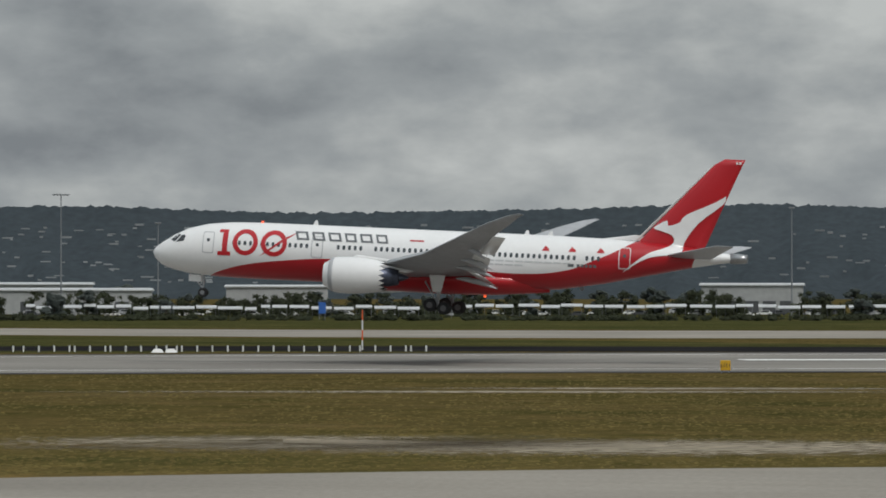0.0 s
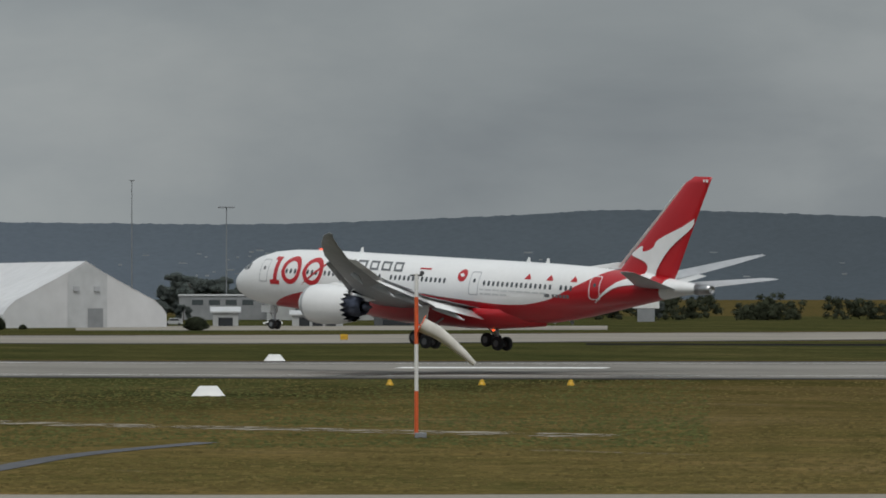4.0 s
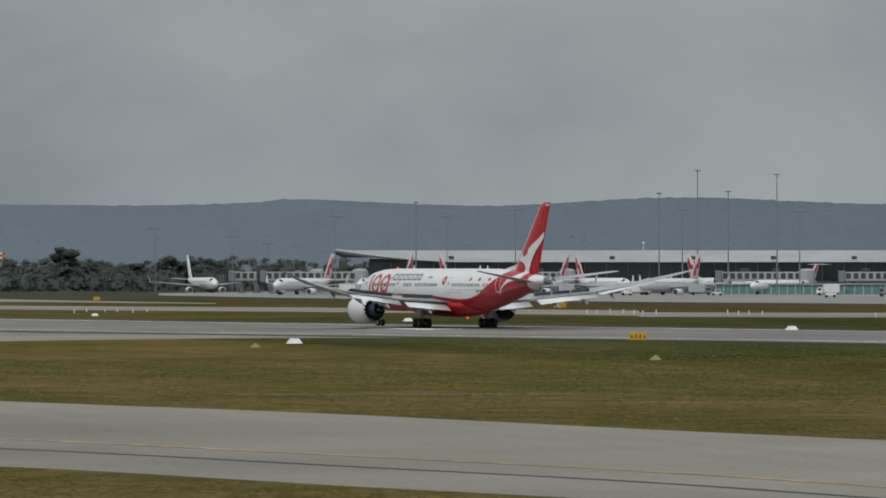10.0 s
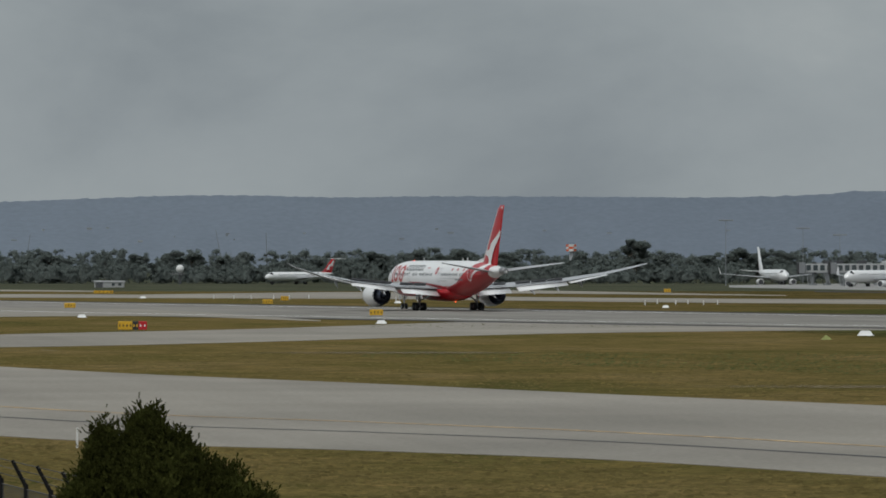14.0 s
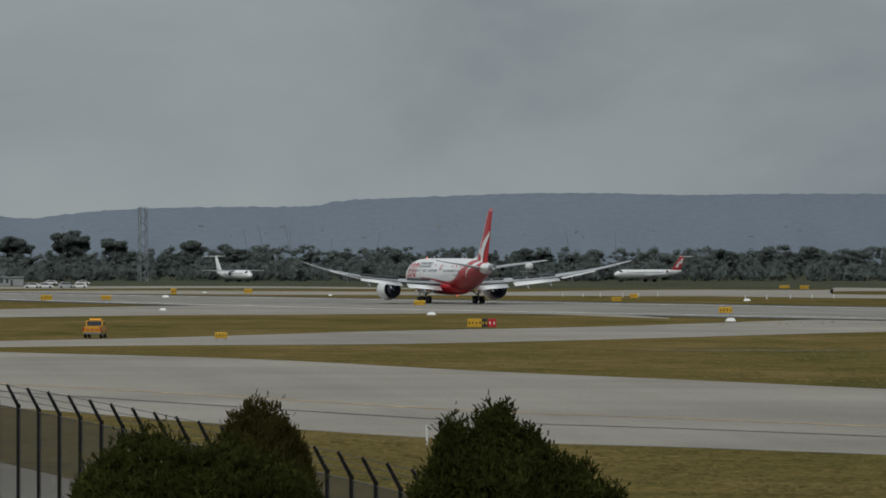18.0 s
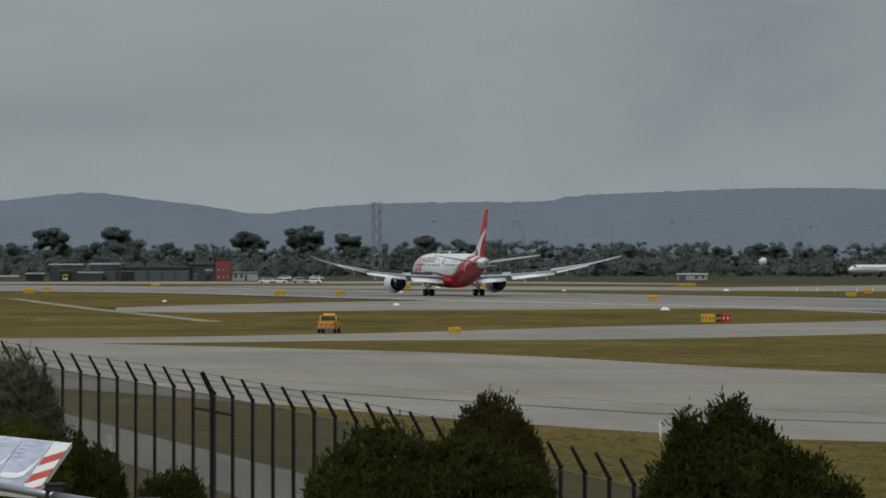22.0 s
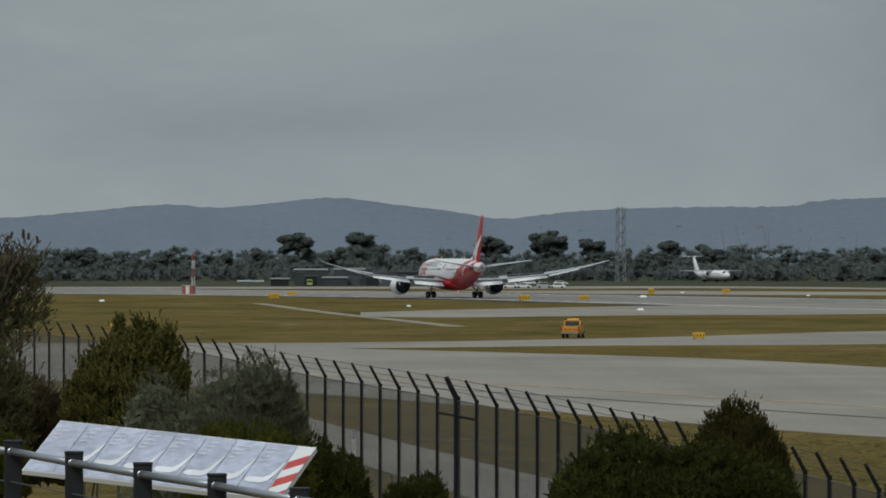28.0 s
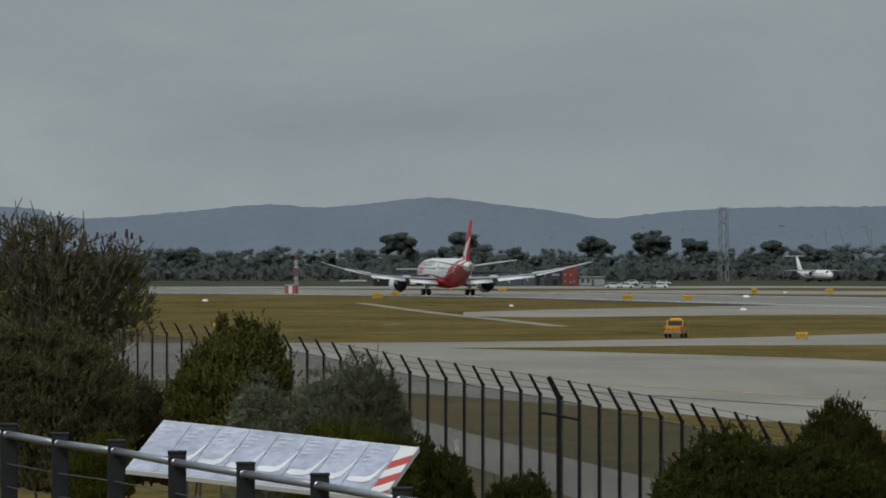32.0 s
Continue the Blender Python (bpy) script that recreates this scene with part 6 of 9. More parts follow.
block("white_marquee", 4817, 4878, 533, 504.6, 1380, 14, FABRIC, FABRIC, "small white fabric marquee", roof="gable", rise=1.6)
block("blast_wall", 4688, 4812, 541, 504.6, 1370, 1.2, PALE_WALL, ROOF_WHITE, "long low pale barrier wall beside the apron", openings=row_open(-8.5, 8.5, 9, 0.5, 0.12, 1.1, GREY_MID), category="barrier")
block("white_marquee", 5052, 5132, 527, 509.5, 1330, 12, FABRIC, FABRIC, "low white fabric marquee", roof="gable", rise=1.5)
block("steel_frame_shed", 5102, 5172, 497, 509.5, 1200, 10, WALL_GREY, ROOF_WHITE, "open steel shed beside the white hangar", openings=row_open(-3, 3, 2, 0, 3, 6, WALL_DARK))


def make_fabric_hangar():
    """A long white tent hall: steep walls that bend into a straight-sided roof, its gable towards the runway."""
    root = thing("fabric_hangar", Matrix(), "large white fabric hangar with a peaked gable and a dark door", "hangar")
    near_l, near_r, far_l = spot(5352, 1075), spot(5640, 1105), spot(5152, 1190)
    across, along = near_r - near_l, far_l - near_l
    h = 14.2
    half = [(0.0, 0.0), (0.0, 0.2), (0.03, 0.31), (0.075, 0.41), (0.2, 0.575), (0.39, 0.83), (0.5, 1.0)]
    prof = half + [(1 - v, z) for v, z in half[-2::-1]]

    def P(u, v, z, out=0.0):
        q = near_l + across * v + along * u - along.normalized() * out
        return (q.x, q.y, z * h)
    n = 11
    for i in range(n):
        bm = bmesh.new()
        for (v0, z0), (v1, z1) in zip(prof, prof[1:]):
            bm.faces.new([bm.verts.new(P(u, v, z)) for u, v, z in ((i / n, v0, z0), ((i + 1) / n, v0, z0), ((i + 1) / n, v1, z1), (i / n, v1, z1))])
        bmesh.ops.remove_doubles(bm, verts=bm.verts[:], dist=0.001)
        part("roof_membrane", bm, FABRIC, root)
    for u, name in ((0.0, "gable_wall"), (1.0, "back_gable")):
        bm = bmesh.new()
        bm.faces.new([bm.verts.new(P(u, v, z)) for v, z in prof])
        part(name, bm, FABRIC, root)
    bm = bmesh.new()
    bm.faces.new([bm.verts.new(P(0, v, z, 0.12)) for v, z in ((0.39, 0.0), (0.39, 0.8), (0.5, 0.97), (0.63, 0.8), (0.63, 0.0))])
    part("gable_panel", bm, ROOF_WHITE, root, "pale middle panel of the gable")
    bm = bmesh.new()
    bm.faces.new([bm.verts.new(P(0, v, z, 0.2)) for v, z in ((0.51, 0.0), (0.51, 0.29), (0.605, 0.29), (0.605, 0.0))])
    part("door", bm, WALL_GREY, root, "grey roller door")
    for v in (0.44, 0.565):
        bm = bmesh.new()
        a, b_ = Vector(P(0, v - 0.018, 0.55, 0.1)), Vector(P(0, v + 0.018, 0.62, 0.7))
        box(bm, min(a.x, b_.x), max(a.x, b_.x), min(a.y, b_.y), max(a.y, b_.y), a.z, b_.z)
        part("vent_hood", bm, GREY_LIGHT, root)
    for i in range(n + 1):
        bm = bmesh.new()
        for (v0, z0), (v1, z1) in zip(prof, prof[1:]):
            tube(bm, P(i / n, v0, z0), P(i / n, v1, z1), 0.07, n=5)
        part("rib", bm, FABRIC, root)


make_fabric_hangar()


# ---- airfield furniture ----
MARKERS = [(-421, 75, 12), (121, 84, 8), (531, 91, 14), (536, 68, 14), (605, 60, 8), (827, 65, 8), (1006, 99, 18), (1114, 65, 12), (1535, 110, 20), (1564, 74, 14), (2038, 82, 14), (2390, 131, 30), (2591, 92, 20), (3269, 107, 24), (3645, 163, 42), (5714, 187, 60), (5831, 125, 38)]
PYRAMIDS = [(2321, 138, 12, 8), (3029, 160, 14, 9), (5206, 200, 14, 10)]
SIGNS_NORTH = [(-394, 130, 24, 14), (-117, 71, 18, 9), (-86, 65, 16, 6), (105, 58, 14, 5), (326, 75, 20, 10), (431, 74, 18, 8), (550, 64, 10, 11), (634, 144, 22, 11), (682, 62, 14, 8), (985, 84, 20, 9), (1044, 58, 34, 5), (1334, 77, 18, 8), (1364, 71, 14, 8)]
SIGNS_EAST = [(1526, 98, 24, 11), (1630, 53, 18, 5), (1665, 54, 16, 6), (2041, 56, 12, 6), (2521, 95, 18, 12), (2860, 69, 22, 8), (2998, 129, 30, 15), (3710, 107, 8, 10), (4145, 109, 24, 13), (4288, 116, 28, 14), (5162, 90, 16, 8), (5225, 84, 16, 7), (5954, 90, 14, 10), (10962, 152, 18, 19)]


def make_marker(p, w):
    """A white gable-shaped strip marker."""
    root = thing("strip_marker", facing(p), "white sheet-metal gable marker on the grass", "marker", "runway strip markers")
    bm = bmesh.new()
    h, t = w * 0.30, w * 0.24
    loft(bm, [[(-w / 2, -w * 0.3, 0), (w / 2, -w * 0.3, 0), (w / 2, w * 0.3, 0), (-w / 2, w * 0.3, 0)], [(-w / 2 + t, -0.06, h), (w / 2 - t, -0.06, h), (w / 2 - t, 0.06, h), (-w / 2 + t, 0.06, h)]])
    part("shell", bm, WHITE_MATT, root)
    for s in (-1, 1):
        bm = bmesh.new()
        box(bm, s * w * 0.4 - 0.05, s * w * 0.4 + 0.05, -w * 0.36, w * 0.36, -0.02, 0.05)
        part("foot", bm, GREY_MID, root)


for b, dip, w in MARKERS:
    p = sight(b, dip)
    make_marker(p, max(0.9, min(3.4, w * p.length / 9000)))
for x in (-2.3, 2.3):
    q = sight(8843, 175.6)
    make_marker(facing(q) @ Vector((x * 0.36, 0, 0)), 1.6)
    q = sight(9970, 116.2)
    make_marker(facing(q) @ Vector((x * 0.36, 0, 0)), 1.6)

LIME_FADED = material("faded_lime_paint", (0.24, 0.26, 0.08), 0.7, grain=2, grain_amt=0.1)
for b, dip, w, h in PYRAMIDS:
    p = sight(b, dip)
    root = thing("pyramid_marker", facing(p, 30), "small faded yellow-green pyramid marker on the grass", "marker", "pyramid markers")
    k = p.length / 9000
    bm = bmesh.new()
    r = w * k * 0.62
    loft(bm, [[(-r, -r, 0), (r, -r, 0), (r, r, 0), (-r, r, 0)], [(-0.04, -0.04, h * k), (0.04, -0.04, h * k), (0.04, 0.04, h * k), (-0.04, 0.04, h * k)]])
    part("shell", bm, LIME_FADED, root)


def make_sign(p, w, h, panels=None, turn=0.0):
    """A low guidance sign: a box on stub legs, its face with dark bars for the marks."""
    root = thing("guidance_sign", facing(p, turn), "yellow airfield guidance sign with dark marks on stub legs", "sign", "guidance signs")
    z0 = 0.22
    bm = bmesh.new()
    box(bm, -w / 2, w / 2, -0.14, 0.14, z0, z0 + h, 0.04)
    case = part("case", bm, YELLOW, root)
    n = 4 if w < 2.2 else 5
    if h > 0.55:
        for i in range(n):
            x = -w / 2 + w * (i + 0.5) / n
            bm = bmesh.new()
            box(bm, x - w * 0.035, x + w * 0.035, -0.155, -0.14, z0 + h * 0.3, z0 + h * (0.7 if i % 3 else 0.62))
            part("mark", bm, BLACK, case)
    for s in (-1, 1):
        bm = bmesh.new()
        box(bm, s * w * 0.36 - 0.04, s * w * 0.36 + 0.04, -0.05, 0.05, 0, z0 + 0.02)
        part("leg", bm, GREY_MID, root)
    return root


for b, dip, w, h in SIGNS_NORTH + SIGNS_EAST:
    p = sight(b, dip)
    k = p.length / 9000
    make_sign(p, max(0.8, w * k), max(0.45, h * k * 0.95))
# the three-panel holding sign
p = sight(1095, 124.4)
root = thing("holding_sign", facing(p), "yellow, black and red holding position sign on stub legs", "sign")
for x0, x1, mm, nm in ((-1.62, 0.0, YELLOW, "yellow_panel"), (0.02, 0.68, BLACK, "black_panel"), (0.7, 1.65, RED, "red_panel")):
    bm = bmesh.new()
    box(bm, x0, x1, -0.15, 0.15, 0.25, 1.2, 0.04)
    pn = part(nm, bm, mm, root)
    n = 4 if mm is YELLOW else 2
    for i in range(n):
        x = x0 + (x1 - x0) * (i + 0.5) / n
        bm = bmesh.new()
        box(bm, x - 0.07, x + 0.07, -0.165, -0.15, 0.58, 0.86)
        part("mark", bm, BLACK if mm is YELLOW else (YELLOW if mm is BLACK else WHITE_MATT), pn)
for x in (-1.3, 0.35, 1.3):
    bm = bmesh.new()
    box(bm, x - 0.05, x + 0.05, -0.05, 0.05, 0, 0.27)
    part("leg", bm, GREY_MID, root)


def make_marker_post(p, h, mats, r=0.05, label="slim white marker post in the grass", name="marker_post", group=""):
    root = thing(name, facing(p), label, "post", group)
    n = len(mats)
    for i, mm in enumerate(mats):
        bm = bmesh.new()
        tube(bm, (0, 0, h * i / n), (0, 0, h * (i + 1) / n), r, n=8)
        part("pole_section", bm, mm, root)
    return root


rng = random.Random(5)
DRAIN = material("wet_black_gravel", (0.022, 0.021, 0.022), 0.95, grain=1.5, grain_amt=0.3, stain=0.06, stain_amt=0.3, spec=0.0)
# the row of white stakes along the dark drain
x = 9353
while x < 10449:
    make_marker_post(sight(x, 114.5), 0.75, [WHITE_MATT], 0.11, "short white stake along the dark drain", "stake", "white stakes")
    x += rng.choice((27, 27, 27, 9, 18))
# thin white stakes and boards between the taxiways
for b0, n_, gap, dip in ((2692, 5, 13, 77), (2905, 7, 21, 79), (3160, 4, 18, 80), (1240, 6, 34, 66), (1560, 5, 40, 70), (2000, 6, 26, 76), (3420, 5, 30, 84), (3900, 5, 44, 88)):
    for q in range(n_):
        make_marker_post(sight(b0 + q * gap + rng.uniform(-4, 4), dip + rng.uniform(-1, 1)), 0.8, [WHITE_MATT], 0.1, "short white stake beside the far taxiway", "stake", "taxiway stakes")
strip("drain_bed", [(8299, 112), (9418, 113), (10179, 114), (11379, 115)], [(8299, 109), (9418, 106), (10179, 105), (11379, 106)], DRAIN, 0.02, "dark gravelled drain beyond the runway")
strip("drain_bed", [(6382, 97), (7182, 99), (7582, 101), (8382, 110)], [(6382, 94), (7182, 95.5), (7582, 97), (8382, 107)], DRAIN, 0.02, "dark strip beyond the runway")

# striped equipment cabin with its lattice mast, on the far side of the runway
ORANGE_B = material("signal_orange", (0.75, 0.14, 0.03), 0.5, grain=1, grain_amt=0.06)


DULL_RED = material("dull_red_paint", (0.36, 0.09, 0.06), 0.6, grain=1, grain_amt=0.1)


def make_cabin(p, w, dep, h, n, label):
    root = thing("equipment_cabin", facing(p, -14), label, "hut")
    for i in range(n):
        x0 = -w / 2 + w * i / n
        bm = bmesh.new()
        box(bm, x0, x0 + w / n - 0.004, 0, dep, 0, h)
        part("stripe_panel", bm, (ORANGE_B if n > 3 else DULL_RED) if i % 2 == 0 else WHITE_MATT, root)
    bm = bmesh.new()
    box(bm, -w / 2 - 0.12, w / 2 + 0.12, -0.12, dep + 0.12, h, h + 0.14, 0.03)
    part("roof", bm, GREY_LIGHT, root)


def make_lattice(p, h, w, colours, label, taper=0.6, bays=12, name="lattice_mast", r=0.035):
    root = thing(name, facing(p, 20), label, "mast")
    for i in range(bays):
        z0, z1 = h * i / bays, h * (i + 1) / bays
        w0, w1 = w / 2 * (1 - (1 - taper) * i / bays), w / 2 * (1 - (1 - taper) * (i + 1) / bays)
        c0 = [(-w0, -w0), (w0, -w0), (w0, w0), (-w0, w0)]
        c1 = [(-w1, -w1), (w1, -w1), (w1, w1), (-w1, w1)]
        mm = colours[i * len(colours) // bays]
        for k in range(4):
            a, b_, d_ = c0[k], c1[k], c1[(k + 1) % 4]
            c = c0[(k + 1) % 4]
            bm = bmesh.new()
            tube(bm, (*a, z0), (*b_, z1), r * 1.5, n=4)
            part("chord", bm, mm, root)
            bm = bmesh.new()
            if (i + k) % 2:
                tube(bm, (*a, z0), (*d_, z1), r, n=4)
            else:
                tube(bm, (*c, z0), (*b_, z1), r, n=4)
            part("brace", bm, mm, root)
    return root


make_cabin(sight(9249, 112.2), 5.3, 3.0, 2.55, 5, "orange and white striped equipment cabin beside the runway")
make_lattice(sight(9323, 109.4), 13.2, 1.0, [ORANGE, WHITE_MATT, ORANGE], "slim orange and white lattice antenna mast")
make_marker_post(sight(9375, 107.2), 4.6, [GREY_MID, WHITE_MATT, WHITE_MATT], 0.14, "tall white antenna post beside the runway")
make_marker_post(sight(10320, 112.2), 5.1, [WHITE_MATT, ORANGE, WHITE_MATT, ORANGE], 0.1, "thin red and white wind pole")
make_marker_post(sight(8926, 96.0), 2.6, [ORANGE, GREY_LIGHT], 0.2, "small orange marker beacon", "marker_beacon")
make_cabin(sight(-270, 61.6), 2.6, 2.2, 1.9, 3, "small red and white striped hut far down the runway")
make_lattice(sight(-260, 60.6), 9.6, 0.7, [DULL_RED, WHITE_MATT, DULL_RED, WHITE_MATT, DULL_RED], "red and white lattice mast beside a small hut", 0.6, 10, r=0.022)
make_lattice(spot(496, 1750), 26.0, 2.7, [GALV], "tall grey steel lattice tower over the trees", 0.85, 11, "lattice_tower", 0.1)

# runway visibility posts
for (b, dip), h in (((7704, 219.0), 3.9), ((7034, 204.0), 3.75)):
    p = sight(b, dip)
    root = thing("visibility_sensor", facing(p), "red and white banded sensor post on a slab", "sensor post", "visibility sensors")
    for i, mm in enumerate((WHITE_MATT, WHITE_MATT, ORANGE, WHITE_MATT, ORANGE, WHITE_MATT)):
        bm = bmesh.new()
        r = 0.22 if i < 2 else 0.12
        tube(bm, (0, 0, h * i / 6), (0, 0, h * (i + 1) / 6), r, n=10)
        part("pole_section", bm, mm if i != 2 else CRIMSON, root)
    bm = bmesh.new()
    for s in (-1, 1):
        lathe(bm, [(0.05, -0.3), (0.16, -0.2), (0.2, 0.3), (0.14, 0.45)], 10, Matrix.Translation((s * 0.38, 0, h + 0.02)) @ Matrix.Rotation(radians(70 * s), 4, "Y"))
    box(bm, -0.3, 0.3, -0.12, 0.12, h - 0.1, h + 0.15, 0.04)
    part("sensor_head", bm, WHITE_MATT, root)
    bm = bmesh.new()
    box(bm, 0.14, 0.42, -0.2, 0.15, h * 0.33, h * 0.55, 0.03)
    part("control_box", bm, GREY_LIGHT, root)
    bm = bmesh.new()
    box(bm, -1.3, 1.3, -0.9, 0.9, -0.05, 0.06, 0.02)
    part("slab", bm, CONCRETE, root)
p = sight(6971, 213.0)
root = thing("meter_box", facing(p), "small white instrument box on a post with a coiled cable", "instrument box")
bm = bmesh.new()
box(bm, -0.3, 0.3, -0.2, 0.2, 0.55, 1.25, 0.04)
part("box", bm, WHITE_MATT, root)
bm = bmesh.new()
tube(bm, (0, 0, 0), (0, 0, 0.56), 0.05)
part("post", bm, GREY_MID, root)


def make_windsock():
    p = sight(6082, 261.5)
    root = thing("windsock", facing(p), "drooping white windsock on an orange and white banded pole", "windsock")
    h = 8.9
    for i, mm in enumerate((ORANGE, ORANGE, WHITE_MATT, WHITE_MATT, ORANGE, ORANGE, WHITE_MATT)):
        bm = bmesh.new()
        tube(bm, (0, 0, h * i / 7), (0, 0, h * (i + 1) / 7), 0.11, n=10)
        part("pole_section", bm, mm, root)
    bm = bmesh.new()
    box(bm, -0.1, 0.55, -0.3, 0.3, 0, 0.3, 0.04)
    part("foot_box", bm, GREY_MID, root)
    bm = bmesh.new()
    rr = []
    for f, r in ((0, 0.52), (0.25, 0.47), (0.5, 0.36), (0.75, 0.28), (1.0, 0.17)):
        c = Vector((0.25 + 2.9 * f ** 0.85, 0, 6.15 - 2.15 * f ** 1.15))
        ax = Vector((0.80, 0, -0.62 + 0.25 * (1 - f))).normalized()
        q = ax.to_track_quat("Z", "Y").to_matrix()
        rr.append([c + q @ Vector((r * math.cos(2 * math.pi * i / 14) * (1 + 0.12 * math.sin(3 * i + 9 * f)), r * 0.8 * math.sin(2 * math.pi * i / 14), 0)) for i in range(14)])
    loft(bm, rr, cap=False)
    part("sock", bm, SOCK, root, "limp white cloth sock", True)
    bm = bmesh.new()
    tube(bm, (0, 0, 6.1), (0.3, 0, 6.15), 0.04)
    lathe(bm, [(0.5, -0.03), (0.55, -0.03), (0.55, 0.03), (0.5, 0.03)], 16, Matrix.Translation((0.27, 0, 6.15)) @ Matrix.Rotation(radians(115), 4, "Y"))
    part("hoop", bm, ORANGE, root)
    bm = bmesh.new()
    box(bm, -0.35, 0.35, -0.05, 0.05, 8.75, 8.85)
    lathe(bm, [(0.12, 0), (0.12, 0.16), (0.02, 0.2)], 8, Matrix.Translation((0.3, 0, 8.85)))
    part("lamp_bar", bm, GREY_DARK, root)


make_windsock()
# yellow taxi lights on the grass
for b, dip in ((6035, 168.5), (6198, 168.5), (6355, 168.5), (7397, 122.0), (7494, 120.0), (7587, 120.0)):
    p = sight(b, dip)
    root = thing("edge_light", facing(p), "low yellow runway edge light fitting", "light fitting", "edge lights")
    bm = bmesh.new()
    lathe(bm, [(0.32, 0), (0.3, 0.14), (0.2, 0.3), (0.18, 0.45), (0.05, 0.5)], 10)
    part("body", bm, YELLOW, root)
# pale track and dark paved path across the grass
def path_strip(name, pts, width, mat, z, label):
    ob = ribbon(name, smooth_line([sight(*q) for q in pts], 10), width, mat, z)
    return tagged(ob, label, "path", kind="structure")
def worn(m, scale, lo, hi):
    """Lets the ground below show through a thin layer in ragged patches."""
    nt = m.node_tree
    N, L = nt.nodes.new, nt.links.new
    co = N("ShaderNodeTexCoord")
    nz = N("ShaderNodeTexNoise")
    nz.inputs["Scale"].default_value, nz.inputs["Detail"].default_value, nz.inputs["Roughness"].default_value = scale, 9, 0.72
    L(co.outputs["Object"], nz.inputs["Vector"])
    mr = N("ShaderNodeMapRange")
    mr.inputs["From Min"].default_value, mr.inputs["From Max"].default_value = lo, hi
    L(nz.outputs[0], mr.inputs["Value"])
    L(mr.outputs[0], nt.nodes["Principled BSDF"].inputs["Alpha"])
    return m


WORN_SAND = worn(material("worn_pale_sand", (0.27, 0.235, 0.18), 0.95, grain=0.8, grain_amt=0.35, stain=0.1, stain_amt=0.3), 0.35, 0.46, 0.58)
SAND = material("pale_sand", (0.24, 0.205, 0.15), 0.95, grain=0.8, grain_amt=0.35, stain=0.1, stain_amt=0.3)
path_strip("sandy_track", [(-144, 78.6), (-24, 94.6), (116, 109.6), (206, 119.6)], 2.6, SAND, 0.02, "worn sandy track across the grass")
path_strip("sandy_track", [(4722, 210.5), (5022, 223.5), (5522, 238.5), (5922, 247.5), (6422, 258.5)], 6.0, WORN_SAND, 0.02, "bare sandy strip in the grass")
path_strip("dark_path", [(5092, 348.4), (5292, 323.4), (5482, 291.4), (5712, 269.4)], 1.5, material("blue_grey_asphalt", (0.07, 0.072, 0.08), 0.8, grain=2, stain=0.2), 0.025, "narrow blue-grey asphalt path across the grass")
# broad bare patches, as the sand shows through
def thin_sand(name, base, most):
    m = material(name, base, 0.95, grain=0.8, grain_amt=0.3, stain=0.15, stain_amt=0.2, spec=0.0)
    nt = m.node_tree
    N, L = nt.nodes.new, nt.links.new
    co = N("ShaderNodeTexCoord")
    sep = N("ShaderNodeVectorMath")
    sep.operation = "LENGTH"
    L(co.outputs["UV"], sep.inputs[0])
    nz = N("ShaderNodeTexNoise")
    nz.inputs["Scale"].default_value, nz.inputs["Detail"].default_value, nz.inputs["Roughness"].default_value = 0.8, 9, 0.75
    L(co.outputs["Object"], nz.inputs["Vector"])
    mu = N("ShaderNodeMath")
    mu.operation = "MULTIPLY_ADD"
    L(sep.outputs["Value"], mu.inputs[0])
    mu.inputs[1].default_value = -0.42
    L(nz.outputs[0], mu.inputs[2])
    mr = N("ShaderNodeMapRange")
    mr.inputs["From Min"].default_value, mr.inputs["From Max"].default_value = 0.16, 0.38
    mr.inputs["To Max"].default_value = most
    L(mu.outputs[0], mr.inputs["Value"])
    L(mr.outputs[0], nt.nodes["Principled BSDF"].inputs["Alpha"])
    return m


THIN_SAND = thin_sand("sand_through_grass", (0.20, 0.165, 0.115), 0.6)
BARE_SAND = thin_sand("bare_sand", (0.29, 0.25, 0.19), 0.9)
for b, dip, L_, w_ in ((10180, 276.0, 44, 34), (10829, 284.0, 60, 34), (10579, 186.0, 90, 12), (10909, 180.0, 60, 12), (3897, 252.1, 50, 16), (3937, 245.3, 60, 16), (4032, 236.1, 36, 14), (1571, 161.7, 34, 14), (164, 321.0, 9, 5), (9276, 283.7, 56, 9), (7621, 244.0, 60, 12), (2607, 221.4, 50, 14)):
    p = sight(b, dip)
    me = bpy.data.meshes.new("bare_patch")
    q = facing(p)
    ring = [(math.cos(2 * math.pi * i / 20), math.sin(2 * math.pi * i / 20)) for i in range(20)]
    me.from_pydata([tuple(q @ Vector((0, 0, 0.02)))] + [tuple(q @ Vector((u * L_ / 2, v * w_ / 2, 0.02))) for u, v in ring], [], [(0, 1 + i, 1 + (i + 1) % 20) for i in range(20)])
    lay = me.uv_layers.new()
    for i in range(20):
        for k, uv in enumerate(((0, 0), ring[i], ring[(i + 1) % 20])):
            lay.data[3 * i + k].uv = uv
    me.materials.append(BARE_SAND if b > 10000 else THIN_SAND)
    tagged(new("bare_patch", me), "bare pale sand showing through the grass", "ground", kind="stuff")

# ---- the apron in front of the terminals ----
strip("apron", [(2150, 46), (2500, 52), (3200, 59), (4000, 63), (4700, 65), (5100, 64)], [(2150, 42), (2500, 38), (3200, 36), (4000, 36), (4700, 36), (5100, 36)], CONCRETE, 0.02, "wide pale concrete apron", "apron")
